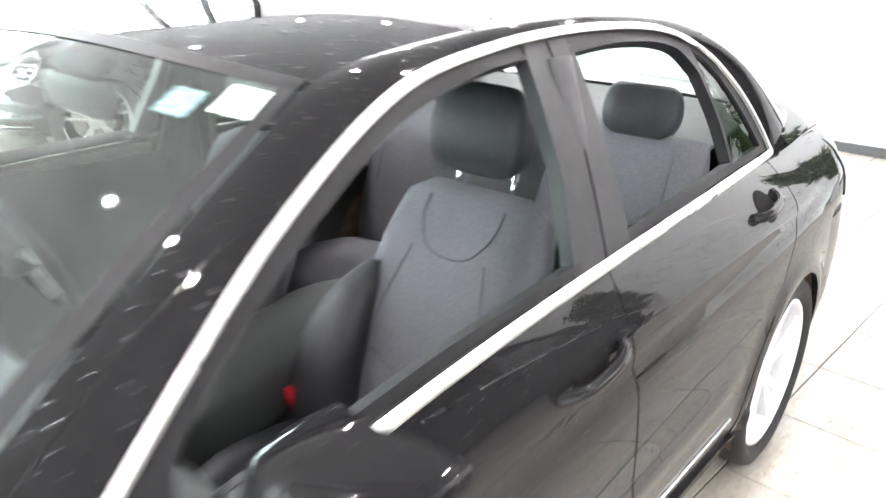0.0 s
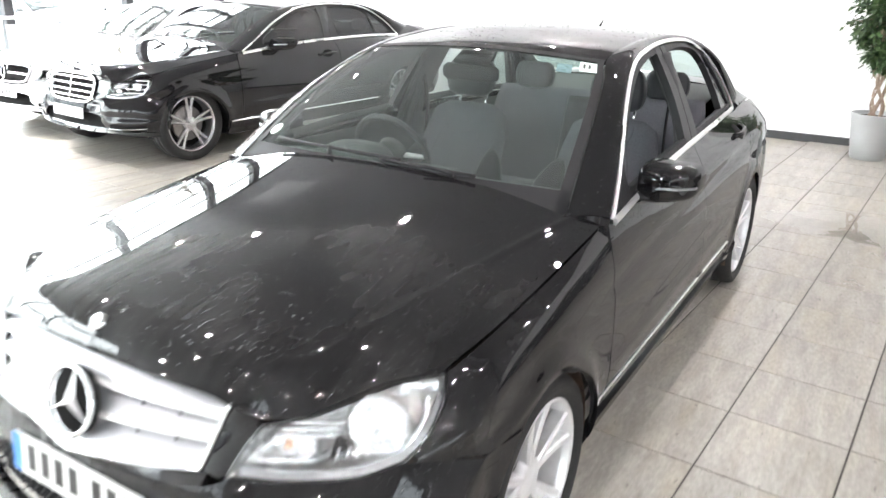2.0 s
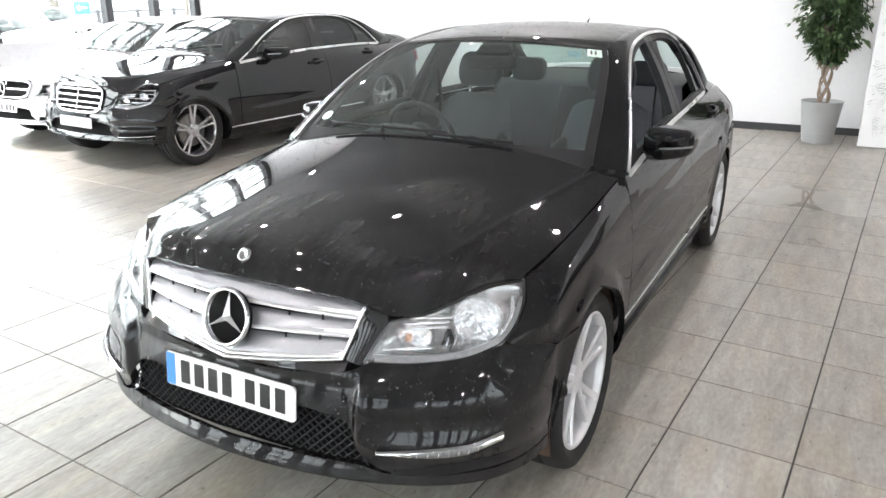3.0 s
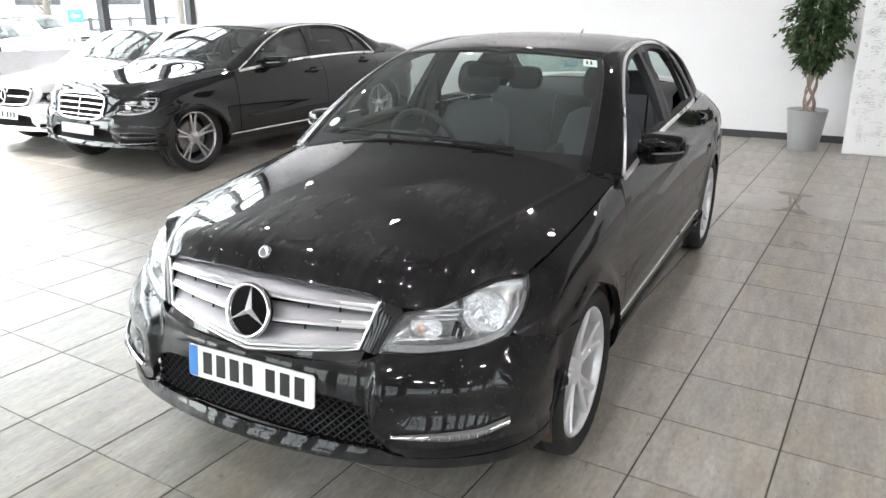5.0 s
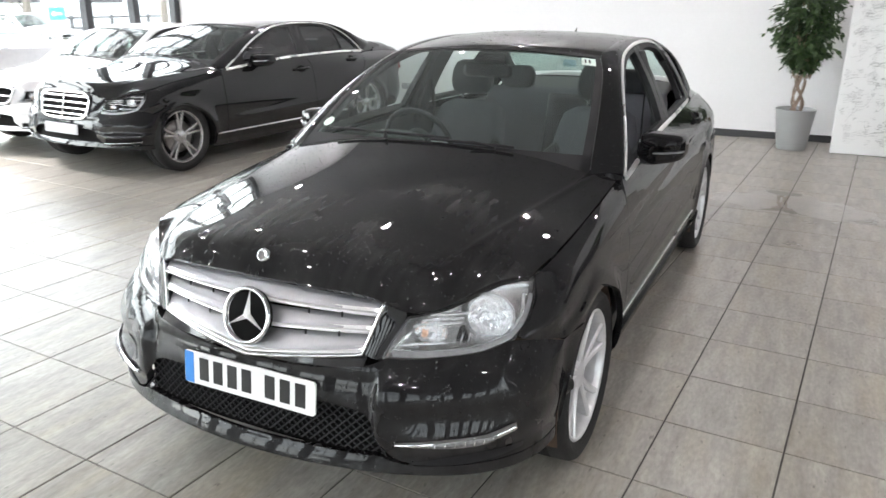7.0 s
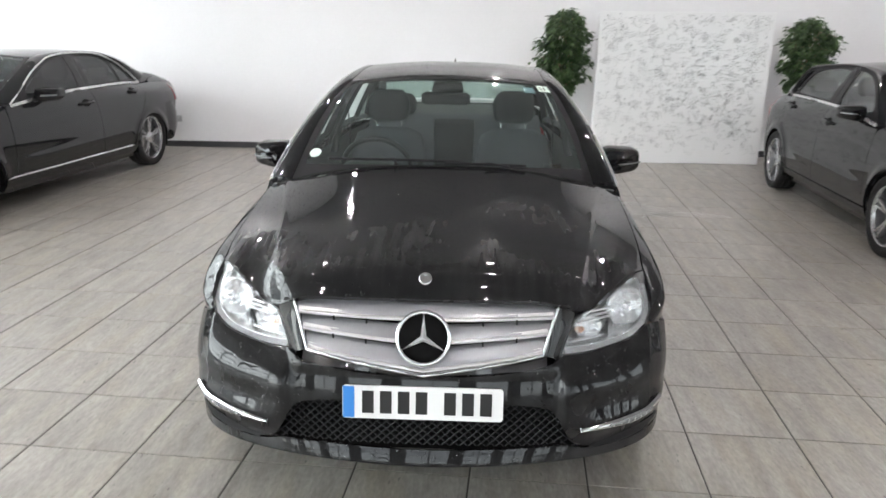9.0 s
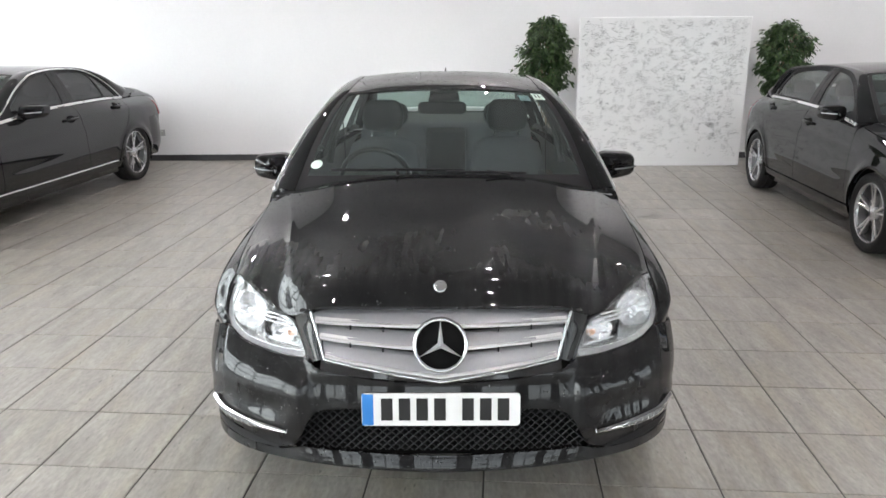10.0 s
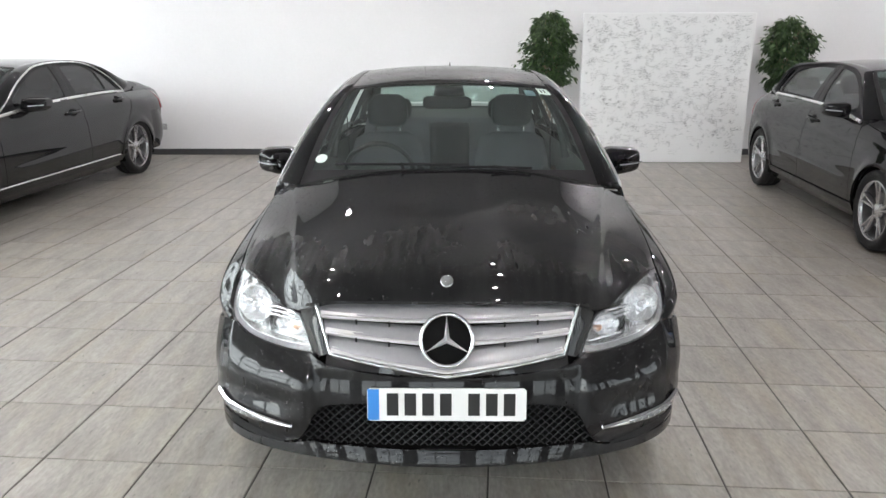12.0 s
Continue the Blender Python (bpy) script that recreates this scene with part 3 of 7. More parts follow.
def tile_geometry(cx, cy):
    """A thin tile with a small chamfer, its middle at cx, cy."""
    hx, hy, c = PITCH / 2 - 0.0036, PITCH / 2 - 0.0022, 0.002
    vs, fs = [], []
    for r, z in ((0, -0.004), (0, -0.0016), (c, 0.0)):
        p, q = hx - r, hy - r
        vs += [(cx - p, cy - q, z), (cx + p, cy - q, z), (cx + p, cy + q, z), (cx - p, cy + q, z)]
    for k in (0, 4):
        for i in range(4):
            a, b = k + i, k + (i + 1) % 4
            fs.append((a, b, b + 4, a + 4))
    fs.append((8, 9, 10, 11))
    return vs, fs


def lay_floor():
    c, s = math.cos(SLANT), math.sin(SLANT)
    e, d = Vector((c, -s, 0)), Vector((s, c, 0))
    one = bpy.data.meshes.new("tile")
    vs, fs = tile_geometry(0, 0)
    one.from_pydata(vs, [], fs)
    one.materials.append(TILE)
    far_v, far_f = [], []
    count = 0
    for i in range(-48, 44):
        for j in range(-48, 44):
            p = e * (COL0 + (i + 0.5) * PITCH) + d * (ROW0 + (j + 0.5) * PITCH)
            if not (GLASS_X - 0.1 < p.x < EAST_X + 0.1 and FRONT_Y - 0.1 < p.y < WALL_Y + 0.15):
                continue
            near = -2.9 < p.x < 2.6 and -1.0 < p.y < 6.2 and not (-0.55 < p.x < 0.55 and 0.8 < p.y < 4.2)
            if near and count < 300:
                ob = new("tile", one)
                ob.matrix_world = Matrix.Translation(p) @ Matrix.Rotation(-SLANT, 4, "Z")
                ob.parent = floor_base
                count += 1
            else:
                k = len(far_v)
                for v in vs:
                    q = p + e * v[0] + d * v[1]
                    far_v.append((q.x, q.y, v[2]))
                far_f += [tuple(a + k for a in f) for f in fs]
    rest = soup("floor_tiles", far_v, far_f, TILE, floor_base, smooth=False)
    tagged(rest, kind="stuff")


# ceiling downlights
def downlight(x, y):
    lamp = thing("downlight", "round recessed ceiling downlight, lit", "ceiling light", pose(x, y, ROOM_H), "ceiling downlights")
    bm = bmesh.new()
    bmesh.ops.create_cone(bm, cap_ends=True, segments=24, radius1=0.047, radius2=0.047, depth=0.012, matrix=pose(0, 0, -0.012))
    part("diffuser", bm, LAMP, lamp)
    v, f = spun([(0.049, -0.004), (0.082, -0.004), (0.086, -0.014), (0.052, -0.02), (0.049, -0.004)], 24, "z")
    soup("bezel", v, f, SOCKET, lamp)
    return lamp


for x_ in (-6.75, -4.9, -2.2, 0.7, 3.4, 6.1, 8.8, 11.3):
    for y_ in (-5.4, -2.05, 1.3, 4.65, 7.85):
        downlight(x_, y_)


# ---- cars ----
# Local frame of a car: x to its left, y from nose to tail, z up, metres.
half_w = tab((0.40, 0.866), (0.55, 0.880), (0.826, 0.887), (1.3, 0.884), (2.0, 0.885), (2.8, 0.885), (3.57, 0.886), (3.95, 0.868), (4.3, 0.82), (4.54, 0.74))
inset = tab((0.15, 0.075), (0.22, 0.040), (0.30, 0.018), (0.40, 0.004), (0.52, 0.0), (0.66, 0.002), (0.78, 0.012), (0.86, 0.030), (0.95, 0.05))
belt_w = tab((1.2, 0.804), (1.38, 0.814), (2.0, 0.808), (2.5, 0.795), (3.0, 0.774), (3.4, 0.740), (3.75, 0.694), (4.1, 0.658), (4.5, 0.62))
AXLE_F, AXLE_R, HUB_Z, ARCH = 0.826, 3.573, 0.318, 0.340


def side(y, z):
    """Half width of the body side at y and height z, up to the belt line."""
    y, z = np.asarray(y, float), np.asarray(z, float)
    w = half_w(y)
    up = np.clip((z - 0.86) / 0.125, 0, 1.4)
    top = w - belt_w(np.maximum(y, 1.2)) - 0.03
    x = w - inset(np.minimum(z, 0.86)) - top * up**1.3
    crease = 0.76 + 0.045 * np.clip(y - 0.9, 0, 3.2)
    x = x - 0.010 * np.exp(-((z - crease + 0.028) / 0.022)**2) * smooth01(1.0, 1.5, y)
    low = 0.46 + 0.03 * (y - 1.5)
    x = x + 0.006 * np.exp(-((z - low) / 0.03)**2) * smooth01(1.2, 1.6, y) * (1 - smooth01(3.0, 3.2, y))
    for ay in (AXLE_F, AXLE_R):
        r = np.hypot(y - ay, z - HUB_Z)
        x = x + 0.014 * np.exp(-((r - 0.36) / 0.045)**2) * smooth01(0.2, 0.36, z)
    return x


def cabin(y, z):
    """Half width of the greenhouse."""
    t = (np.asarray(z, float) - 0.985) / 0.42
    return belt_w(np.clip(y, 1.2, 4.4)) - 0.157 * t - 0.066 * t * t


hood_mid = cubic((0.05, 0.868), (0.13, 0.886), (0.3, 0.912), (0.6, 0.950), (0.9, 0.990), (1.25, 1.044))
hood_edge_x = cubic((0.40, 0.765), (0.46, 0.777), (0.6, 0.791), (0.8, 0.802), (1.1, 0.812), (1.34, 0.811))
hood_edge_z = cubic((0.40, 0.80), (0.46, 0.810), (0.65, 0.842), (0.9, 0.878), (1.1, 0.906), (1.34, 0.936))


def hood_top(x, y):
    """Height of the hood."""
    yy = np.maximum(y, 0.43)
    ex = hood_edge_x(yy)
    drop = hood_mid(yy) - hood_edge_z(yy)
    ridge = np.minimum(0.490 + 0.195 * (np.asarray(y) - 0.08), ex - 0.035)
    q = np.abs(x) / ex
    z = hood_mid(y) - drop * (((q * q + 0.02)**1.20 - 0.02**1.20) / (1.02**1.20 - 0.02**1.20))
    # a tight raised fold along each ridge
    return z + 0.0032 * np.exp(-((np.abs(x) - ridge) / 0.012)**2) * smooth01(0.08, 0.25, y)


nose_c = tab((0.15, 0.03), (0.205, 0.0), (0.235, -0.022), (0.280, -0.046), (0.310, -0.038), (0.335, -0.026), (0.348, -0.022), (0.40, -0.027), (0.47, -0.023), (0.50, -0.019), (0.53, -0.011), (0.56, 0.0), (0.60, 0.032), (0.66, 0.055), (0.74, 0.085), (0.80, 0.11))


def nose(phi, z, proud=0.0):
    """The front bumper's skin; phi runs from 0 at the middle to 90 degrees at the wheel arch."""
    phi, z = np.radians(np.asarray(phi, float)), np.asarray(z, float)
    n = 2.7 - 0.35 * (1 - smooth01(0.28, 0.44, z))
    a = half_w(0.5) - inset(np.maximum(z, 0.34)) + proud
    yc = nose_c(z) - proud
    x = a * np.abs(np.sin(phi))**(2 / n)
    y = yc + (0.50 - yc) * (1 - np.abs(np.cos(phi))**(2 / n))
    y = y + 0.026 * (1 - smooth01(0.425, 0.470, x)) * smooth01(0.36, 0.42, z) * (1 - smooth01(0.55, 0.60, z))
    y = y + 0.020 * smooth01(0.49, 0.57, x) * np.exp(-((z - 0.452) / 0.040)**2)
    ledge = 0.562 + 0.16 * np.clip(x - 0.45, 0, 0.4)
    y = y - 0.011 * smooth01(0.43, 0.475, x) * (1 - smooth01(0.74, 0.86, x)) * (1 - smooth01(ledge - 0.012, ledge + 0.002, z)) * smooth01(0.47, 0.53, z)
    return np.stack([x, y, z + 0 * x], -1)


def nose_phi(x, z=0.45):
    a = half_w(0.5) - inset(z)
    return np.degrees(np.arcsin(np.clip(np.abs(x) / a, 0, 1)**(2.7 / 2)))


DLO_TOP = [(1.37, 0.952), (1.60, 1.119), (1.80, 1.240), (2.09, 1.357), (2.36, 1.396), (2.70, 1.408), (3.05, 1.389), (3.22, 1.354), (3.36, 1.298), (3.53, 1.172), (3.685, 0.995)]
belt_z = tab((1.38, 0.938), (1.8, 0.980), (2.15, 1.000), (2.5, 1.008), (2.9, 1.012), (3.3, 1.008), (3.745, 0.988), (4.1, 0.985), (4.5, 0.97))
RAIL_IN = [(0.712, 1.275, 0.958), (0.651, 1.60, 1.176), (0.587, 1.86, 1.313), (0.539, 1.995, 1.369), (0.520, 2.3, 1.412), (0.516, 2.7, 1.426), (0.532, 3.05, 1.408), (0.545, 3.32, 1.368), (0.562, 3.62, 1.240), (0.588, 3.92, 1.105)]


def lift(yz, surf):
    yz = np.asarray(yz)
    return np.stack([surf(yz[..., 0], yz[..., 1]), yz[..., 0], yz[..., 1]], -1)


def arc_line(ay, r, a0, a1, n):
    w = np.radians(np.linspace(a0, a1, n))
    return np.stack([ay + r * np.cos(w), HUB_Z + r * np.sin(w)], -1)


LAMP_BOTTOM = [(0.446, 0.092, 0.619), (0.52, 0.126, 0.614), (0.588, 0.165, 0.614), (0.70, 0.237, 0.628), (0.767, 0.307, 0.652)]
LAMP_RIGHT = [(0.767, 0.307, 0.652), (0.790, 0.357, 0.690), (0.790, 0.430, 0.755), (0.774, 0.462, 0.803)]


class Car:
    """One car: its Empty, its warp from the base shape, and its finishes."""

    def __init__(self, name, label, m, paint, ymap=None, zmap=None, wide=1.0, style="saloon", glass=None, ymap_hi=None):
        self.root = thing(name, label, "car", m)
        self.paint, self.ymap, self.zmap, self.wide, self.style = paint, ymap, zmap, wide, style
        self.glass = glass or SIDE_GLASS
        self.ymap_hi = ymap_hi

    def warp(self, p):
        p = np.array(p, float)
        q = p.copy()
        if self.ymap:
            q[..., 1] = np.interp(p[..., 1], [a for a, b in self.ymap], [b for a, b in self.ymap])
        if self.ymap_hi:
            hi = np.interp(p[..., 1], [a for a, b in self.ymap_hi], [b for a, b in self.ymap_hi])
            k = smooth01(0.88, 1.06, p[..., 2])
            q[..., 1] = q[..., 1] * (1 - k) + hi * k
        if self.zmap:
            q[..., 2] = np.interp(p[..., 2], [a for a, b in self.zmap], [b for a, b in self.zmap])
        q[..., 0] = p[..., 0] * self.wide
        return q

    def at(self, x, y, z):
        return tuple(self.warp(np.array((x, y, z))))

    def put(self, name, vf, material, parent=None, label="", smooth=True, mirror=False):
        v, f = vf
        v = self.warp(np.array(v))
        if mirror:
            v[:, 0] *= -1
            f = [tuple(reversed(q)) for q in f]
        return soup(name, v, f, material, parent or self.root, label, smooth)

    def both(self, name, vf, material, parents=(None, None), label="", smooth=True):
        return self.put(name, vf, material, parents[0], label, smooth), self.put(name, vf, material, parents[1], label, smooth, True)

    def panel(self, name, P, material=None, two=True, flange=0.015, label="", inner=(0, 2.2, 0.6), parents=(None, None)):
        vf = sheet_mesh(P, inner, flange)
        if two:
            return self.both(name, vf, material or self.paint, parents, label)
        return self.put(name, vf, material or self.paint, parents[0], label)


def wheel_parts(car, y, left, r=0.317, spokes=5, twin=False, alloy=None):
    """A wheel with tyre, spokes, cap and brake disc, its outer face at the car's side."""
    alloy = alloy or ALLOY
    s = 1 if left else -1
    cx = s * 0.775 * car.wide
    yy = car.at(0, y, 0)[1]
    rim_r = r * (0.765 if alloy is ALLOY else 0.735)
    k = r / 0.317
    me_v, me_f = spun([(rim_r + 0.004, 0.094), (rim_r - 0.001, 0.099), (rim_r - 0.010, 0.093), (rim_r - 0.015, 0.070)], 48)
    base = soup("wheel", me_v, me_f, alloy, car.root)
    base.matrix_local = Matrix.Translation((cx, yy, r + 0.001)) @ (Matrix() if left else Matrix.Rotation(math.pi, 4, "Z"))
    tv, tf = spun([(rim_r - 0.002, 0.088), (rim_r + 0.012, 0.100), (rim_r + 0.035, 0.111), (r * 0.90, 0.113), (r * 0.965, 0.104), (r * 0.993, 0.088), (r, 0.06),
                   (r, 0.036), (r - 0.008, 0.034), (r - 0.008, 0.028), (r, 0.026), (r, -0.026), (r - 0.008, -0.028), (r - 0.008, -0.034), (r, -0.036),
                   (r, -0.07), (r * 0.96, -0.10), (rim_r, -0.10)], 56)
    soup("tyre", tv, tf, RUBBER, base)
    bv, bf = spun([(rim_r - 0.014, 0.071), (rim_r - 0.018, 0.02), (rim_r - 0.022, -0.06), (rim_r, -0.09)], 48)
    soup("rim_barrel", bv, bf, ALLOY_DARK if twin else alloy, base)
    hub_r = 0.052 * k
    for i in range(spokes):
        w = 2 * math.pi * i / spokes + 0.31
        prongs = ((-0.30, 0.30) if not twin else (-0.21, 0.21))
        flare = 0.46, 0.30
        pieces = []
        for g in prongs:
            # a rib from the hub to the rim, dished inwards near the middle
            a0, a1 = w + g * 0.55, w + g * (0.62 if not twin else 0.72)
            hw0, hw1 = (0.014 * k, 0.0135 * k) if not twin else (0.014 * k, 0.0125 * k)
            vs = []
            for t in np.linspace(0, 1, 7):
                rr = hub_r * 0.8 + (rim_r - 0.006 - hub_r * 0.8) * t
                aa = a0 + (a1 - a0) * t
                if not twin:
                    aa = w + g * (flare[0] + flare[1] * t)
                hh = hw0 + (hw1 - hw0) * t
                face = 0.070 + 0.022 * t**1.5
                c, sn = math.cos(aa), math.sin(aa)
                for off, dep in ((-hh, face - 0.006), (-hh * 0.55, face), (hh * 0.55, face), (hh, face - 0.006), (hh * 0.8, face - 0.045), (-hh * 0.8, face - 0.045)):
                    vs.append((dep, rr * c - off * sn, rr * sn + off * c))
            fs = []
            for q in range(6):
                for p in range(6):
                    fs.append((q * 6 + p, q * 6 + (p + 1) % 6, (q + 1) * 6 + (p + 1) % 6, (q + 1) * 6 + p))
            pieces.append((vs, fs))
        if not twin:
            vs = []
            for t in np.linspace(0, 1, 6):
                rr = hub_r * 0.9 + (rim_r - 0.008 - hub_r * 0.9) * t
                sp = 0.30 * (flare[0] + flare[1] * t)
                for g in (-1, 0, 1):
                    aa = w + g * sp
                    vs.append((0.056 + 0.004 * t - 0.012 * (1 - abs(g)), rr * math.cos(aa), rr * math.sin(aa)))
            fs = [(q * 3 + p, q * 3 + p + 1, q * 3 + p + 4, q * 3 + p + 3) for q in range(5) for p in range(2)]
            pieces.append((vs, fs))
        v, f = merged(*pieces)
        soup("spoke", v, f, alloy, base, smooth=False)
    v, f = spun([(0.0, 0.074), (0.030 * k, 0.074), (0.036 * k, 0.070), (0.050 * k, 0.071), (0.064 * k, 0.066), (0.068 * k, 0.04)], 32)
    soup("centre_cap", v, f, alloy, base)
    v, f = spun([(0.05, 0.03), (0.145 * k, 0.03), (0.148 * k, 0.022), (0.148 * k, 0.0), (0.05, 0.0)], 40)
    soup("brake_disc", v, f, BRAKE, base)
    v, f = spun([(0.0, -0.02), (rim_r - 0.01, -0.02)], 24)
    soup("wheel_back", v, f, CAVITY, base)
    return base


def body(car, open_windows=False, wheel_r=0.317, twin=False, alloy=None):
    """Body panels, glass, wheels and trim that every car here has."""
    paint = car.paint
    n = 44
    # hood
    nh = 130
    fe = curve([(0.0, 0.092, 0.806), (0.22, 0.098, 0.805), (0.40, 0.116, 0.797), (0.455, 0.13, 0.774), (0.505, 0.162, 0.752), (0.565, 0.222, 0.751), (0.60, 0.262, 0.767), (0.645, 0.308, 0.791), (0.69, 0.353, 0.814), (0.735, 0.405, 0.819), (0.770, 0.452, 0.811)], nh)
    re = curve([(0.0, 1.235, 1.04), (0.35, 1.258, 1.03), (0.60, 1.308, 1.0), (0.72, 1.330, 0.97), (0.805, 1.342, 0.938)], nh)
    v = np.linspace(0, 1, 60)[:, None]
    e = v**1.45
    y = fe[None, :, 1] * (1 - e) + re[None, :, 1] * e
    hx = fe[None, :, 0] * (1 - e) + re[None, :, 0] * e
    edge = hood_edge_x(np.maximum(y, 0.43))
    u = (np.linspace(0, 1, nh + 1)**1.0)[None]
    hx = hx + smooth01(0.43, 0.62, y) * u**6 * (edge - 0.004 - hx)
    fy, fz = fe[None, :, 1] + 0 * y, fe[None, :, 2] + 0 * y
    roll = 0.038 + 0.050 * smooth01(0.48, 0.60, fe[None, :, 0])
    z = hood_top(hx, y) - (hood_top(fe[None, :, 0], fy) - fz) * np.exp(-(np.maximum(y - fy, 0) / roll)**1.3)
    half = np.stack([hx, y, z], -1)
    full = np.concatenate([(half * np.array((-1, 1, 1)))[:, :0:-1], half], 1)
    car.hood = car.panel("hood", full, two=False, flange=0.02)
    # front wings
    top_y = np.concatenate([np.linspace(0.47, 1.322, 30)])
    top = np.stack([top_y, hood_edge_z(top_y) - 0.003], -1)
    bottom = even(np.vstack([arc_line(AXLE_F, ARCH, 126, 0, 30), [(1.18, 0.225), (1.322, 0.225)]]), 60)
    top = even(top, 60)
    left = even([tuple(bottom[0]), (0.50, 0.606), (0.39, 0.637), (0.316, 0.663), (0.357, 0.692), (0.432, 0.753), (0.47, top[0, 1])], 26)
    right = even([(1.322, 0.225), (1.322, top[-1, 1])], 26)
    g = coons(bottom, top, left, right)
    P = lift(g, side)
    ze = hood_edge_z(np.maximum(g[..., 0], 0.46)) - 0.003
    k = np.clip((g[..., 1] - (ze - 0.085)) / 0.085, 0, 1)
    sx = side(g[..., 0], ze)
    P[..., 0] -= (sx - hood_edge_x(np.maximum(g[..., 0], 0.46)) - 0.001) * (1 - np.sqrt(np.maximum(1 - k**2, 0)))
    P[..., 0] -= 2.4 * np.clip(0.50 - g[..., 0], 0, 1)**2
    want = np.interp(np.linspace(0, 1, 27), [0, 0.24, 0.46, 0.63, 0.73, 0.88, 1], [float(P[0, 0, 0]), 0.874, 0.826, 0.778, 0.798, 0.799, float(P[-1, 0, 0])])
    uu = np.linspace(0, 1, P.shape[1])[None, :]
    P[..., 0] += (want - P[:, 0, 0])[:, None] * np.exp(-(uu / 0.10)**2)
    car.panel("front_wing", P, flange=0.022)
    # doors
    gy = 2.487
    zt = lambda yy: belt_z(yy) - 0.014
    yy = np.linspace(1.328, gy - 0.003, 36)
    tp = np.stack([yy, np.where(yy < 1.38, 0.955, zt(np.maximum(yy, 1.38)))], -1)
    tp[:2, 1] = (0.945, 0.935)
    bt = np.stack([np.linspace(1.328, gy + 0.03, 36), np.full(36, 0.300)], -1)
    lf = even([(1.328, 0.30), (1.328, 0.945)], 26)
    rt = curve([(gy + 0.03, 0.30), (gy + 0.012, 0.65), (gy - 0.003, zt(gy))], 26)
    g = coons(bt, tp, lf, rt)
    doors_f = car.panel("front_door", lift(g, side), flange=0.02)
    yy = np.linspace(gy + 0.003, 3.60, 36)
    tp = np.stack([yy, zt(yy)], -1)
    bt = even(np.vstack([[(gy + 0.036, 0.30)], [(3.14, 0.30)], [(3.175, 0.33)]]), 35)
    lf = curve([(gy + 0.036, 0.30), (gy + 0.018, 0.65), (gy + 0.003, zt(gy))], 30)
    ra = arc_line(AXLE_R, ARCH + 0.055, 178, 128, 12)
    rt = even(np.vstack([[(3.175, 0.33)], ra, [(3.42, 0.74), (3.54, 0.86), (3.60, zt(3.6))]]), 30)
    g = coons(bt, tp, lf, rt)
    doors_r = car.panel("rear_door", lift(g, side), flange=0.02)
    # rear quarter
    lf = even(np.vstack([[(3.181, 0.225)], [(3.181, 0.33)], arc_line(AXLE_R, ARCH + 0.049, 178, 128, 12), [(3.426, 0.738), (3.546, 0.858), (3.606, zt(3.6))]]), 36)
    bt = even(np.vstack([[(3.181, 0.225)], arc_line(AXLE_R, ARCH, 188, 0, 34), [(3.93, 0.26)]]), 50)
    rt = even([(3.93, 0.26), (4.06, 0.55), (4.20, 0.60), (4.33, 0.80), (4.44, 0.955)], 36)
    yy = np.linspace(3.606, 4.44, 51)
    tp = np.stack([yy, np.where(yy < 3.75, zt(yy), belt_z(yy) - 0.010)], -1)
    g = coons(bt, tp, lf, rt)
    car.panel("rear_quarter_panel", lift(g, side), flange=0.02)
    # sill with a bright strip
    yy = np.linspace(1.19, 3.19, 40)
    g = np.stack(np.meshgrid(yy, np.linspace(0.17, 0.292, 8)), -1)
    P = lift(g, side)
    P[..., 0] += 0.012 * smooth01(0.20, 0.24, g[..., 1])
    car.panel("side_sill", P, flange=0.03)
    # bumpers
    xs = np.linspace(0, 1, 101)
    phi = 90 * xs
    q = nose(phi, 0.5)
    x0 = q[:, 0]
    topz = tab((0, 0.566), (0.20, 0.572), (0.37, 0.596), (0.42, 0.606), (0.452, 0.614), (0.60, 0.594), (0.72, 0.598), (0.79, 0.622), (0.835, 0.655), (0.868, 0.655))(x0)
    topz = np.where(phi > 82, 0.64 - 0.04 * smooth01(82, 88, phi), topz)
    botz = tab((0, 0.470), (0.36, 0.472), (0.42, 0.455), (0.47, 0.395), (0.525, 0.342), (0.58, 0.322), (0.70, 0.316), (0.868, 0.306))(x0)
    vv = np.linspace(0, 1, 41)[:, None]
    zz = botz[None] * (1 - vv) + topz[None] * vv
    half = nose(phi[None] + 0 * zz, zz)
    lb = curve(LAMP_BOTTOM, 40)
    seam = np.vstack([lb[:-1], even([(0.767, 0.307, 0.652), (0.825, 0.39, 0.634), (0.874, 0.484, 0.602)], 12)])
    sx = np.clip(x0, 0.452, 0.866)
    kx = np.interp(sx, np.linspace(0.452, 0.866, len(seam)), np.arange(len(seam)))
    goal = np.stack([np.interp(sx, [0.452, 0.767, 0.866], [0.452, 0.767, 0.874])] + [np.interp(np.interp(sx, [0.452, 0.767, 0.866], [0.452, 0.767, 0.874]), seam[:, 0], seam[:, c]) for c in (1, 2)], -1) + np.array((0.002, 0, 0.005))
    wgt = smooth01(0.40, 0.455, x0)[:, None]
    half = half + (vv**3)[:, :, None] * ((goal - half[-1]) * wgt)[None]
    ez = np.clip(half[:, -1, 2], 0.30, 0.60)
    ya = np.maximum(AXLE_F - np.sqrt(np.maximum(ARCH**2 - (ez - HUB_Z)**2, 0)), 0.502)
    more = []
    for q_ in (0.35, 0.7, 1.0):
        yq = half[:, -1, 1] + (ya - half[:, -1, 1]) * q_
        more.append(np.stack([(side(np.maximum(yq, 0.48), ez) + 0.003) * q_ + half[:, -1, 0] * (1 - q_), yq, half[:, -1, 2]], -1))
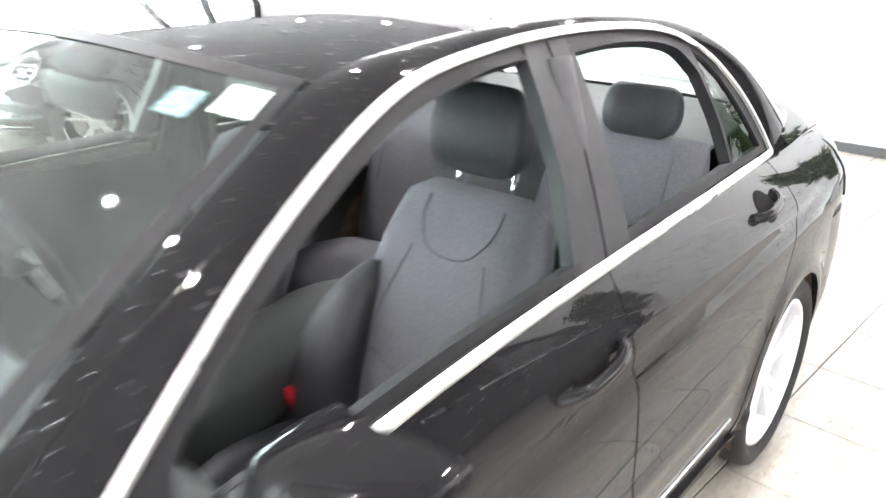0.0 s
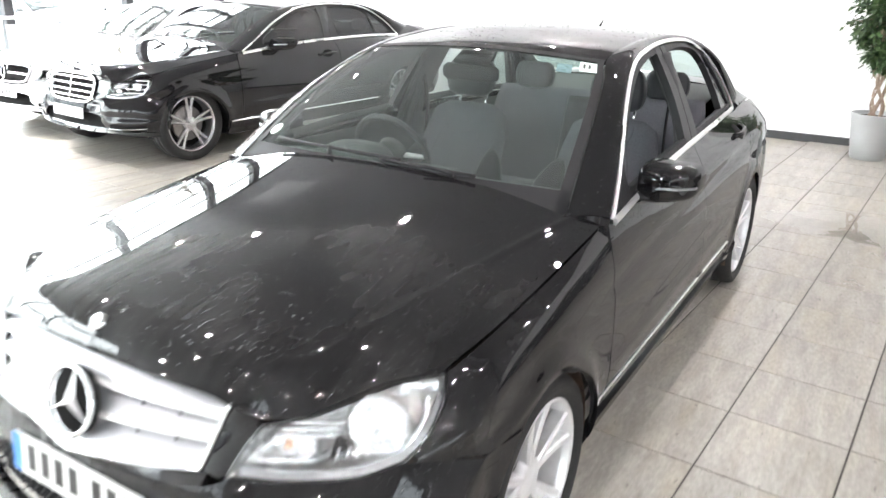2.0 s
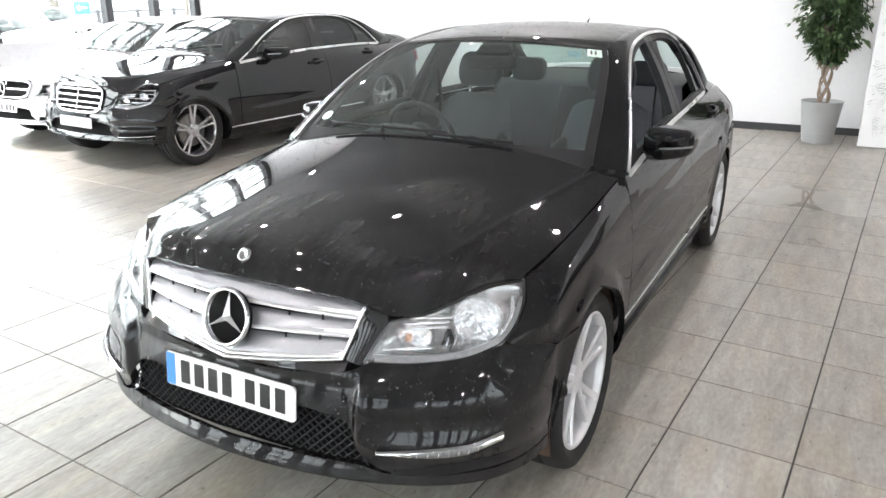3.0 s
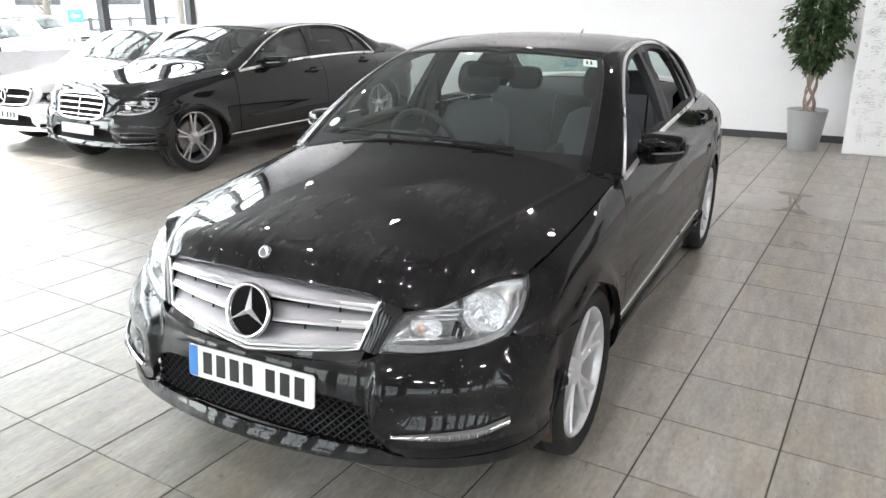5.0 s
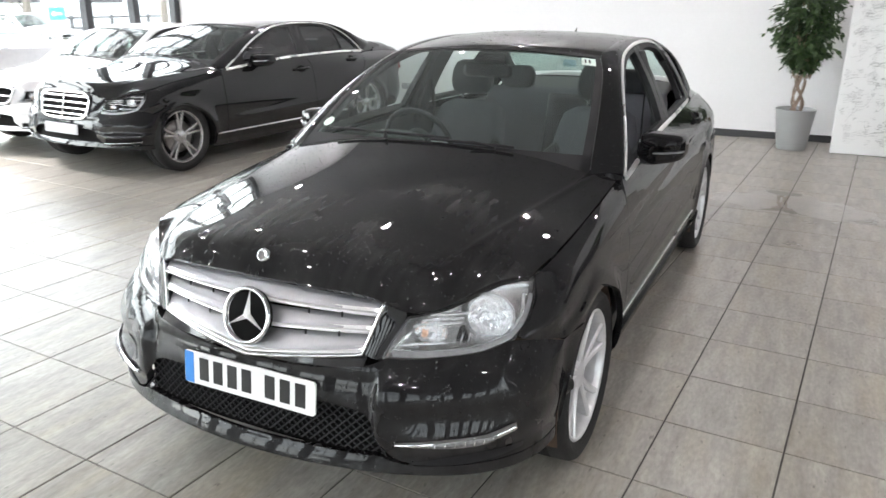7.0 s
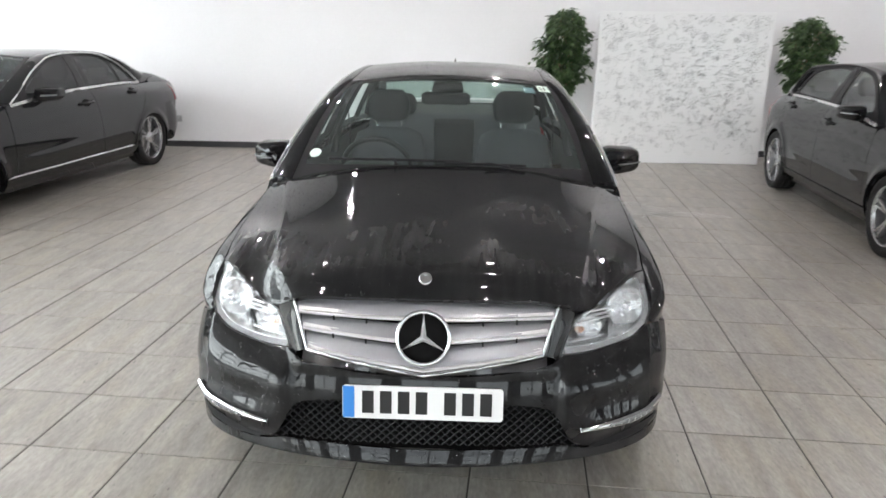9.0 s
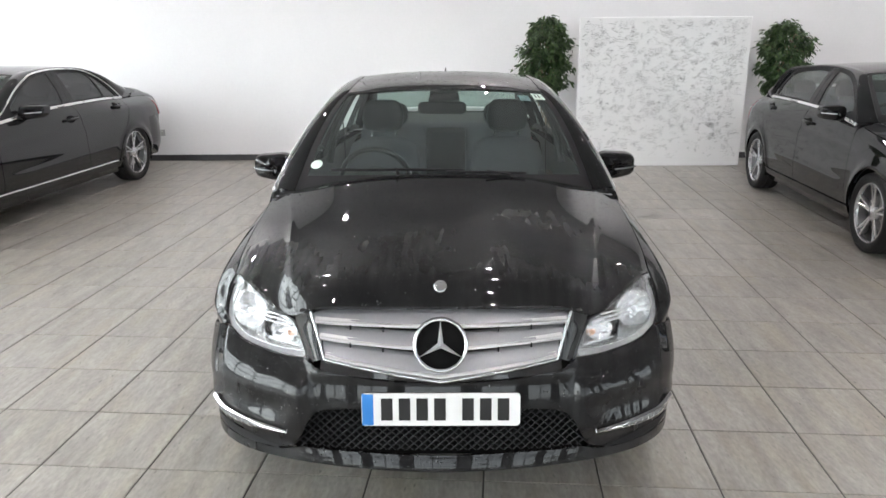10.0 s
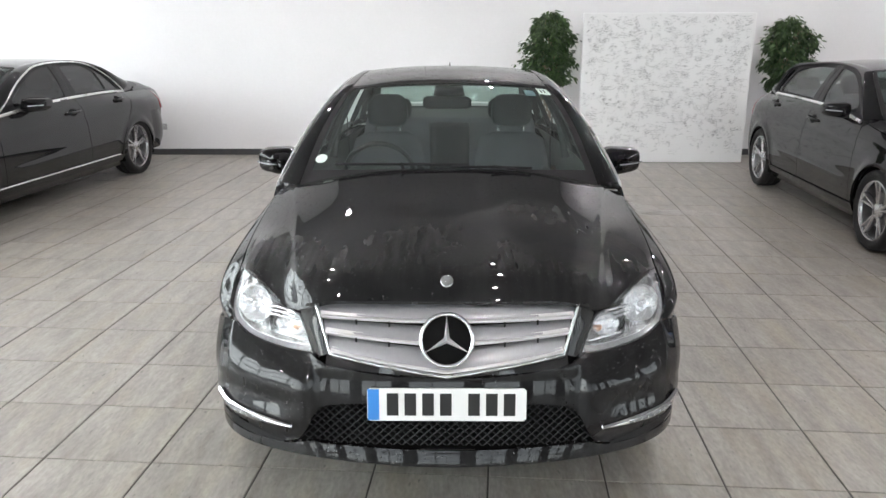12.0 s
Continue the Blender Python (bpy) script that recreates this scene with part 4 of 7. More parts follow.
    half = np.concatenate([half, np.stack(more, 1)], 1)
    full = np.concatenate([(half * np.array((-1, 1, 1)))[:, :0:-1], half], 1)
    car.panel("front_bumper", full, two=False, flange=0.03)
    lipt = tab((0, 0.330), (0.45, 0.335), (0.50, 0.334), (0.545, 0.322), (0.60, 0.314), (0.70, 0.310), (0.868, 0.300))(x0)
    lipb = tab((0, 0.280), (0.6, 0.284), (0.868, 0.262))(x0)
    zz = lipb[None] * (1 - vv) + lipt[None] * vv
    half = nose(phi[None] + 0 * zz, zz)
    full = np.concatenate([(half * np.array((-1, 1, 1)))[:, :0:-1], half], 1)
    car.panel("front_lip", full, two=False, flange=0.03)
    # rear bumper, lamps, boot
    ws = np.radians(np.linspace(-90, 90, 61))
    zz = np.linspace(0.24, 0.74, 20)[:, None]
    n2 = 3.0
    bx = (half_w(3.96) - inset(zz)) * np.sign(np.sin(ws)) * np.abs(np.sin(ws))**(2 / n2)
    by = 3.95 + (0.61 - 0.10 * np.abs((zz - 0.5) / 0.26)**3) * np.abs(np.cos(ws))**(2 / n2)
    P = np.stack([bx, by, zz + 0 * bx], -1)
    car.panel("rear_bumper", P, two=False, flange=0.03, inner=(0, 3.0, 0.5))
    zz = np.linspace(0.745, 0.942, 10)[:, None]
    bx = (side(4.22, zz) - 0.002) * np.sign(np.sin(ws)) * np.abs(np.sin(ws))**(2 / n2)
    by = 4.22 + (0.30 - 0.25 * (zz - 0.745)) * np.abs(np.cos(ws))**(2 / n2)
    P = np.stack([bx, by, zz + 0 * bx], -1)
    car.panel("tail_panel", P[:, 16:45], two=False, flange=0.03, inner=(0, 3.0, 0.7))
    # tail lamps: round the corner on the worn saloon, wrapped to the side on the others
    cut, first, last_ = (6, 8, 16) if car.style == "worn" else (10, 2, 16)
    turn = np.array((-1, 1, 1))
    car.panel("tail_lamp", P[:cut, first:last_][:, ::-1] * turn, RED_LAMP, two=True, flange=0.04, inner=(0, 3.0, 0.7), label="red tail lamp")
    if car.style == "worn":
        car.panel("tail_corner", P[6:, 8:16][:, ::-1] * turn, flange=0.02, inner=(0, 3.0, 0.7))
        car.panel("tail_corner", P[:, 1:8][:, ::-1] * turn, flange=0.04, inner=(0, 3.0, 0.7))
    yy = np.linspace(3.90, 4.45, 20)
    xx = np.linspace(-1, 1, 41)
    X = (belt_w(yy)[:, None] + 0.016) * xx[None]
    Y = yy[:, None] + 0.05 * (1 - xx[None]**2)
    Z = belt_z(yy)[:, None] - 0.013 + (0.118 - 0.06 * smooth01(4.25, 4.45, yy))[:, None] * (1 - np.abs(xx[None])**7)
    car.panel("boot_lid", np.stack([X, Y, Z], -1), two=False, flange=0.03)
    # drained channel beside the boot lid
    yy = np.linspace(3.62, 4.42, 24)
    a = lift(np.stack([yy, belt_z(yy) - 0.015], -1), side) - np.array((0.004, 0, 0))
    b = np.stack([belt_w(yy) - 0.11, yy, belt_z(yy) - 0.017], -1)
    car.panel("boot_channel", ruled(a, b, 4), flange=0.0)
    # pillars and roof
    rail = curve(RAIL_IN, 90)
    dlo = curve(DLO_TOP, 90)
    outer = lift(dlo, cabin)
    k = np.linspace(0, 1, 9)[:, None, None]
    strip = rail[None] * (1 - k) + outer[None] * k
    nrm = np.array((0.45, 0.0, 0.75))
    back = smooth01(3.15, 3.5, outer[:, 1])[None, :, None]
    strip = strip + 4 * k * (1 - k) * (0.012 * nrm + back * np.array((0.040, 0.0, 0.012)))
    car.panel("roof_side_rail", strip, flange=0.02)
    ca, cb = np.array((0.722, 1.324, 0.938)), rail[0] + np.array((0, -0.004, -0.003))
    cc, cd = outer[0] + np.array((0, 0.004, 0)), np.array((float(side(1.325, 0.94)), 1.322, 0.94))
    car.panel("pillar_corner", ruled(even([ca, cd], 8), even([cb, (cb + cc) / 2 + np.array((0.008, 0, 0.012)), cc], 8), 6) - np.array((0.001, 0, 0.002)), flange=0.02)
    qa = even([outer[-1], (outer[-1] + rail[-1]) / 2 + np.array((0.006, 0, 0.010)), rail[-1]], 8)
    qb = even([(outer[-1, 0], 3.700, 0.984), (0.668, 3.90, 0.986), (0.610, 4.14, 1.040)], 8)
    car.panel("deck_corner", ruled(qa, qb, 6, 0.006, (0.5, 0.3, 0.8)), flange=0.008)
    i0 = int(np.argmin(np.abs(rail[:, 1] - 1.995)))
    i1 = int(np.argmin(np.abs(rail[:, 1] - 3.30)))
    rr = rail[i0:i1 + 1]
    u = np.linspace(-1, 1, 41)[None]
    crown = tab((1.9, 0.031), (2.3, 0.036), (2.7, 0.031), (3.3, 0.023))(rr[:, 1])[:, None]
    bow = (-0.067 * (1 - smooth01(1.99, 2.25, rr[:, 1])) + 0.03 * smooth01(3.1, 3.3, rr[:, 1]))[:, None]
    Px = (rr[:, 0:1] - 0.003) * u
    P = np.stack([Px, rr[:, 1:2] + bow * (1 - np.abs(u)**2.4), rr[:, 2:3] - 0.001 + crown * (1 - np.abs(u)**2.4)], -1)
    car.roof_grid = P
    car.panel("roof", P, two=False, flange=0.02, inner=(0, 2.6, 0.9))
    inner_roof = P[2:-2, 1:-1] - np.array((0, 0, 0.035))
    car.panel("headliner", inner_roof, LINER, two=False, flange=0.0)
    # windscreen and rear window
    ra = even(rail[:i0 + 1], 24) * np.array((1, 1, 1)) - np.array((0.004, 0, -0.001))
    u = np.linspace(-1, 1, 41)[None]
    t = np.linspace(0, 1, 25)[:, None]
    fwd = -(0.120 * (1 - t) + 0.068 * t)
    P = np.stack([ra[:, 0:1] * u, ra[:, 1:2] + fwd * (1 - np.abs(u)**2.4), ra[:, 2:3] + (0.022 + 0.014 * t) * (1 - u**2)], -1)
    car.screen_grid = P
    g = car.panel("windscreen", P, SCREEN, two=False, flange=0.0)
    g.visible_shadow = False
    # dark printed border of the screen
    for nm, sl in (("screen_border", P[-2:, :]), ("screen_border", P[:4, :]), ("screen_border", P[:, :2]), ("screen_border", P[:, -2:])):
        car.panel(nm, sl - np.array((0, 0.003, -0.001)), FRIT, two=False, flange=0.0)
    rc = even(rail[i1:], 20) - np.array((0.004, 0, -0.001))
    t = np.linspace(0, 1, 21)[:, None]
    P = np.stack([rc[:, 0:1] * u, rc[:, 1:2] + (0.03 + 0.05 * t) * (1 - u**2), rc[:, 2:3] + 0.02 * (1 - u**2)], -1)
    g = car.panel("rear_window", P, SCREEN if open_windows else car.glass, two=False, flange=0.0)
    g.visible_shadow = False
    # bright trim round the side windows
    bl = np.stack([np.linspace(1.385, 3.675, 60), belt_z(np.linspace(1.385, 3.675, 60))], -1)
    k = np.linspace(0, 1, 5)[:, None]
    w = 0.0135
    rows_ = []
    for s in np.linspace(-1, 1, 5):
        z = bl[:, 1] + s * w
        x = np.where(s > 0, cabin(bl[:, 0], z), cabin(bl[:, 0], bl[:, 1])) + 0.006 + 0.006 * (1 - s * s)
        rows_.append(np.stack([x, bl[:, 0], z], -1))
    bright = BRIGHT
    car.panel("belt_trim", np.array(rows_), bright, flange=0.012, label="bright trim strip along the belt line")
    d = np.gradient(dlo, axis=0)
    d /= np.linalg.norm(d, axis=1, keepdims=True)
    nn = np.stack([-d[:, 1], d[:, 0]], -1)
    rows_ = []
    for s in np.linspace(-1, 1, 5):
        p = dlo + nn * s * 0.0075
        P = lift(p, cabin)
        P[:, 0] += 0.007 + 0.005 * (1 - s * s)
        rows_.append(P)
    car.panel("window_trim", np.array(rows_), TRIM if car.style == "hatch" else bright, flange=0.012, label="black trim arch over the side windows" if car.style == "hatch" else "bright trim arch over the side windows")
    # window frames and panes
    fo = [(1.59, 0.99), (1.60, 1.06), (1.86, 1.218), (2.13, 1.330), (2.33, 1.356), (2.455, 1.358), (2.43, 1.20), (2.385, 1.032), (2.0, 1.024)]
    ro = [(2.60, 1.040), (2.615, 1.20), (2.63, 1.357), (2.85, 1.364), (3.08, 1.346), (3.20, 1.300), (3.245, 1.21), (3.256, 1.038)]
    qo = [(3.278, 1.034), (3.279, 1.15), (3.259, 1.255), (3.252, 1.312), (3.32, 1.288), (3.39, 1.238), (3.49, 1.138), (3.585, 1.024)]
    poly = lambda pts, m: even(np.vstack([pts, pts[:1]]), m)
    # frame sheet between trim and openings, pieced from coons strips
    def strip_between(a, b, mat_, nm):
        g = ruled(a, b, 4)
        P = lift(g, cabin)
        P[..., 0] -= 0.004
        mid = P.reshape(-1, 3).mean(0)
        return car.panel(nm, P, mat_, flange=0.03, inner=(0, mid[1], mid[2] - 0.1))
    low = lambda y0, y1, m: np.stack([np.linspace(y0, y1, m), belt_z(np.linspace(y0, y1, m)) + 0.010], -1)
    part_of = lambda y0, y1, m: even(dlo[(dlo[:, 0] > y0) & (dlo[:, 0] < y1)] - np.array((0, 0.006)), m - 1)
    strip_between(part_of(1.37, 2.47, 40), curve([(1.585, 0.985), (1.592, 1.057), (1.80, 1.195), (2.0, 1.285), (2.13, 1.327), (2.33, 1.360), (2.46, 1.368)], 39), TRIM, "front_window_frame")
    strip_between(low(1.39, 1.60, 10), even([(1.392, 0.953), (1.60, 1.0)], 9), TRIM, "mirror_corner")
    strip_between(low(1.585, 2.40, 20), even([(1.59, 0.995), (2.0, 1.024), (2.40, 1.034)], 19), TRIM, "window_seal")
    strip_between(even([(2.375, 1.012), (2.43, 1.20), (2.46, 1.366), (2.462, 1.392)], 20), even([(2.488, 1.014), (2.525, 1.20), (2.545, 1.366), (2.547, 1.395)], 20), PILLAR, "door_pillar_trim")
    strip_between(even([(2.496, 1.014), (2.533, 1.20), (2.553, 1.366), (2.555, 1.397)], 20), even([(2.60, 1.014), (2.615, 1.20), (2.635, 1.36), (2.636, 1.398)], 20), PILLAR, "door_pillar_trim")
    strip_between(part_of(2.62, 3.26, 30), curve([(2.62, 1.364), (2.85, 1.369), (3.07, 1.352), (3.17, 1.325), (3.235, 1.270)], 29), TRIM, "rear_window_frame")
    strip_between(even([(3.256, 1.016), (3.256, 1.15), (3.235, 1.26), (3.222, 1.335)], 16), even([(3.276, 1.016), (3.277, 1.15), (3.257, 1.26), (3.246, 1.33)], 16), TRIM, "quarter_divider")
    strip_between(part_of(3.24, 3.70, 24), even([(3.250, 1.318), (3.32, 1.288), (3.39, 1.238), (3.49, 1.138), (3.59, 1.02)], 23), TRIM, "quarter_frame")
    strip_between(low(2.60, 3.27, 16), even([(2.60, 1.042), (3.27, 1.044)], 15), TRIM, "window_seal")
    strip_between(low(3.26, 3.65, 12), even([(3.26, 1.036), (3.595, 1.026)], 11), TRIM, "window_seal")
    def pane(nm, pts, mat_, sink=0.012):
        v2 = [tuple(p) for p in pts]
        P = lift(np.array(v2), cabin)
        P[:, 0] -= sink
        c = P.mean(0)
        vs = [tuple(c)] + [tuple(p) for p in P]
        fs = [(0, i + 1, (i + 1) % len(P) + 1) for i in range(len(P))]
        a, b = car.both(nm, (vs, fs), mat_)
        a.visible_shadow = b.visible_shadow = False
    pane("quarter_window", poly(qo, 30)[:-1], car.glass)
    if not open_windows:
        pane("front_side_window", poly(fo, 40)[:-1], car.glass)
        pane("rear_side_window", poly(ro, 40)[:-1], car.glass)
    # inner shell, arches, underside
    g = np.stack(np.meshgrid(np.linspace(1.40, 3.95, 26), np.linspace(0.24, 0.965, 12)), -1)
    P = lift(g, side)
    P[..., 0] -= 0.075
    car.panel("door_lining", P, DASH, flange=0.0)
    for ay in (AXLE_F, AXLE_R):
        w = np.radians(np.linspace(-20, 200, 24))
        vs, fs = [], []
        for a in w:
            for xx in (0.868, 0.56):
                vs.append((xx, ay + (ARCH + 0.008) * math.cos(a), max(0.15, HUB_Z + (ARCH + 0.008) * math.sin(a))))
        for i in range(23):
            fs.append((2 * i, 2 * i + 1, 2 * i + 3, 2 * i + 2))
        car.both("wheel_arch_liner", (vs, fs), RUST if car.style == "worn" else CAVITY)
    for nm, dims in (("floor_pan", (-0.70, 0.70, 0.95, 4.2, 0.165, 0.20)), ("engine_bay", (-0.55, 0.55, 0.16, 1.20, 0.325, 0.60)),
                     ("bulkhead", (-0.70, 0.70, 1.205, 1.23, 0.205, 0.93)), ("rear_bulkhead", (-0.66, 0.66, 3.93, 3.95, 0.205, 1.02)), ("boot_floor", (-0.62, 0.62, 3.90, 4.35, 0.205, 0.72))):
        ob = block(nm, *dims, CAVITY, car.root)
        for vtx in ob.data.vertices:
            vtx.co = car.warp(np.array(vtx.co))
    for y in (AXLE_F, AXLE_R):
        for left in (True, False):
            wheel_parts(car, y, left, wheel_r, twin=twin, alloy=alloy)
    # door handles
    for (hy, hz), pair in (((2.335, 0.870), doors_f), ((3.335, 0.922), doors_r)):
        x = float(side(hy, hz))
        bar = curve([(float(side(hy + a, hz + b)) + o, hy + a, hz + b) for a, b, o in ((-0.112, -0.006, -0.004), (-0.098, -0.004, 0.014), (-0.06, 0.0, 0.030), (0.0, 0.004, 0.034), (0.06, 0.008, 0.030), (0.098, 0.010, 0.014), (0.112, 0.011, -0.004))], 18)
        hv = car.both("door_handle", tube(bar, 0.0135, 10), paint, pair)
        # no hollow is cut: a near-black disc paints the shade behind the handle
        vs, fs = spun([(0.0, 0.004), (0.026, 0.003), (0.036, 0.0015), (0.040, -0.002)], 24)
        vs = [(float(side(hy + a * 1.7, hz + b * 0.95)) + h, hy + a * 1.7, hz + b * 0.95) for h, a, b in vs]
        car.both("handle_recess", (vs, fs), CAVITY, pair)
    # mirrors
    mirrors(car)


def mirrors(car):
    ms = []
    rows_, m = [], 16
    for t, hx, hz, cx, cz, cy in ((0.0, 0.03, 0.02, 0.905, 1.018, 1.628), (0.12, 0.072, 0.048, 0.908, 1.018, 1.632), (0.35, 0.092, 0.061, 0.911, 1.018, 1.652), (0.65, 0.099, 0.066, 0.912, 1.018, 1.70), (1.0, 0.100, 0.066, 0.912, 1.017, 1.762)):
        ring = []
        for i in range(m * 2 + 1):
            w = 2 * math.pi * i / (m * 2)
            c, s = math.cos(w), math.sin(w)
            rr = (abs(c)**4.2 + abs(s)**4.2)**(-1 / 4.2)
            ring.append((cx - 0.006 + hx * rr * c, cy + 0.035 * max(0, c) * hx / 0.09, cz - 0.008 + hz * rr * s * (1.0 - 0.16 * c) + 0.004 * c))
        rows_.append(ring)
    P = np.array(rows_)
    vs, fs = sheet_mesh(P, (0.915, 1.70, 1.017), 0.0)
    k = len(vs)
    fs = fs + [tuple(range(32, -1, -1))]
    a = car.both("door_mirror", (vs, fs), car.paint)
    # indicator strip, mirror glass, foot
    strip = [P[2, i] for i in range(1, 0, -1)]
    yy = np.linspace(0.86, 1.004, 12)
    line = np.stack([yy, 1.640 + 1.6 * np.clip(yy - 0.9, 0, 1)**2 * 3.2, 0.996 + 0.06 * (yy - 0.86)], -1)
    line[:, 1] -= 0.004
    car.both("mirror_indicator", tube(line, 0.0065, 8, flat=0.8), LENS_DARK if car.style == "worn" else SATIN, a)
    g = [(0.915 + 0.084 * math.cos(w) * (abs(math.cos(w))**3.2 + abs(math.sin(w))**3.2)**(-1 / 3.2), 1.764, 1.017 + 0.050 * math.sin(w) * (abs(math.cos(w))**3.2 + abs(math.sin(w))**3.2)**(-1 / 3.2)) for w in np.linspace(0, 2 * math.pi, 25)[:-1]]
    car.both("mirror_glass", (g, [tuple(range(24))]), CHROME, a, smooth=False)
    foot = curve([(0.775, 1.625, 0.985), (0.83, 1.645, 0.962), (0.90, 1.67, 0.958)], 8)
    car.both("mirror_foot", tube(foot, [0.030, 0.030, 0.028, 0.026, 0.025, 0.024, 0.024, 0.022, 0.018], 10, flat=0.55), TRIM, a)


def on_screen(car, u, t, out=0.0):
    """A point on the windscreen: u from -1 to 1 across, t from 0 at the cowl to 1 at the roof."""
    P = car.screen_grid
    i, j = (u + 1) / 2 * (P.shape[1] - 1), (0.110 + 0.890 * t) * (P.shape[0] - 1)
    i0, j0 = min(int(i), P.shape[1] - 2), min(int(j), P.shape[0] - 2)
    a, b = i - i0, j - j0
    p = (P[j0, i0] * (1 - a) + P[j0, i0 + 1] * a) * (1 - b) + (P[j0 + 1, i0] * (1 - a) + P[j0 + 1, i0 + 1] * a) * b
    n = np.cross(P[j0, i0 + 1] - P[j0, i0], P[j0 + 1, i0] - P[j0, i0])
    n /= np.linalg.norm(n)
    if n[1] > 0:
        n = -n
    return p + n * out


def headlamp(car, dark=False, bowls=True):
    """Clear cover, dark housing, round reflectors and an amber bulb, on both sides."""
    bottom = curve(LAMP_BOTTOM, 30)
    top = curve([(0.499, 0.155, 0.734), (0.565, 0.224, 0.745), (0.60, 0.264, 0.761), (0.645, 0.310, 0.785), (0.69, 0.357, 0.808), (0.735, 0.41, 0.813), (0.774, 0.462, 0.803)], 30)
    left = curve([(0.446, 0.092, 0.619), (0.471, 0.122, 0.680), (0.499, 0.155, 0.734)], 14)
    right = curve(LAMP_RIGHT, 14)
    P = coons(bottom, top, left, right)
    u = np.linspace(0, 1, 31)[None, :, None]
    v = np.linspace(0, 1, 15)[:, None, None]
    P = P + 16 * u * (1 - u) * v * (1 - v) * 0.030 * np.array((0.45, -0.8, 0.2))
    covers = car.both("headlamp", sheet_mesh(P, (0, 2, 0.6), 0.0), CLEAR, label="clear plastic headlamp")
    for c in covers:
        c.visible_shadow = False
    back = P + np.array((-0.045, 0.100, -0.006)) * (16 * u * (1 - u) * v * (1 - v))**0.35
    car.both("lamp_housing", sheet_mesh(back, (0, 2, 0.6), 0.0), CAVITY if dark else HOUSING, covers)
    rim = np.vstack([bottom, right[1:], top[::-1][1:], left[::-1][1:-1]])
    car.both("lamp_bezel", tube(rim + np.array((-0.004, 0.006, 0)), 0.0055, 6, closed=True), GLOSSY, covers)
    rng = random.Random(7)
    for x, y, z, rx, rz, depth, nm in ((0.690, 0.318, 0.715, 0.066, 0.066, 0.040, "main_reflector"), (0.548, 0.205, 0.682, 0.050, 0.036, 0.026, "beam_reflector")):
        if not bowls:
            rx, rz = 0.7 * rx, 0.5 * rz
        # a shallow bowl of small facets
        vs, fs = [(0.0, depth, 0.0)], []
        rings, seg = 5, 22
        for i in range(1, rings + 1):
            q = i / rings
            for j in range(seg):
                w = 2 * math.pi * (j + 0.5 * (i % 2)) / seg
                vs.append((rx * q * math.cos(w), depth * (1 - q**1.6) + rng.uniform(-0.0036, 0.0036), max(rz * q * math.sin(w), -0.86 * rz)))
        for j in range(seg):
            fs.append((0, 1 + j, 1 + (j + 1) % seg))
        for i in range(rings - 1):
            for j in range(seg):
                p, q = 1 + i * seg, 1 + (i + 1) * seg
                k = (j + 1) % seg
                fs += [(p + j, q + j, q + k), (p + j, q + k, p + k)]
        m = Matrix.Translation((x, y, z)) @ Matrix.Rotation(radians(18), 4, "Z") @ Matrix.Rotation(radians(-8), 4, "X")
        vs = [tuple(m @ Vector(p)) for p in vs]
        car.both(nm, (vs, fs), REFLECTOR, covers, smooth=False)
        bm = bmesh.new()
        bmesh.ops.create_uvsphere(bm, u_segments=12, v_segments=8, radius=rx * (0.20 if nm == "beam_reflector" else 0.16), matrix=Matrix.Translation((x - (0.022 if nm == "beam_reflector" else 0.0), y + 0.004, z - (0.010 if nm == "beam_reflector" else 0.0))))
        v_ = [tuple(q.co) for q in bm.verts]
        f_ = [tuple(q.index for q in f.verts) for f in bm.faces]
        bm.free()
        car.both("bulb", (v_, f_), AMBER if nm == "beam_reflector" else LENS, covers)
    # bright and dark rings round the main bowl
    m = Matrix.Translation((0.690, 0.318, 0.715)) @ Matrix.Rotation(radians(18), 4, "Z") @ Matrix.Rotation(radians(-8), 4, "X")
    for r, th, mat_ in ((0.0675, 0.0032, CHROME), (0.0735, 0.0030, HOUSING)) if bowls else ():
        w = np.linspace(0, 2 * math.pi, 37)[:-1]
        v_, f_ = tube(np.stack([r * np.cos(w), 0 * w + 0.004, np.maximum(r * np.sin(w), -0.9 * r)], -1), th, 6, closed=True)
        car.both("bowl_ring", ([tuple(m @ Vector(p)) for p in v_], f_), mat_, covers)
    # bright stepped bars above and below the inner bowl
    for z, x0, x1 in ((0.652, 0.478, 0.600), (0.708, 0.508, 0.628), (0.722, 0.520, 0.632), (0.736, 0.545, 0.640)):
        bar = [(x, 0.150 + 0.62 * (x - 0.50) + 0.30 * (z - 0.64), z) for x in np.linspace(x0, x1, 6)]
        car.both("reflector_bar", tube(bar, 0.0062, 8, flat=0.7), REFLECTOR, covers)
    for z, x0, x1 in () if bowls else ((0.668, 0.60, 0.752), (0.700, 0.62, 0.765), (0.735, 0.65, 0.772), (0.765, 0.68, 0.775)):
        bar = [(x, 0.200 + 0.85 * (x - 0.58) + 0.35 * (z - 0.64), z) for x in np.linspace(x0, x1, 6)]
        car.both("reflector_bar", tube(bar, 0.0085, 8, flat=0.7), CHROME, covers)
    # dark shroud between the bowls
    sh_a = curve([(0.606, 0.250, 0.645), (0.612, 0.256, 0.670), (0.618, 0.262, 0.694)], 10)
    sh_b = curve([(0.640, 0.290, 0.642), (0.632, 0.280, 0.668), (0.628, 0.274, 0.692)], 10)
    car.both("lamp_shroud", sheet_mesh(ruled(sh_a, sh_b, 5, 0.008, (0.3, -1, 0)), (0, 2, 0.6), 0.01), GLOSSY, covers)
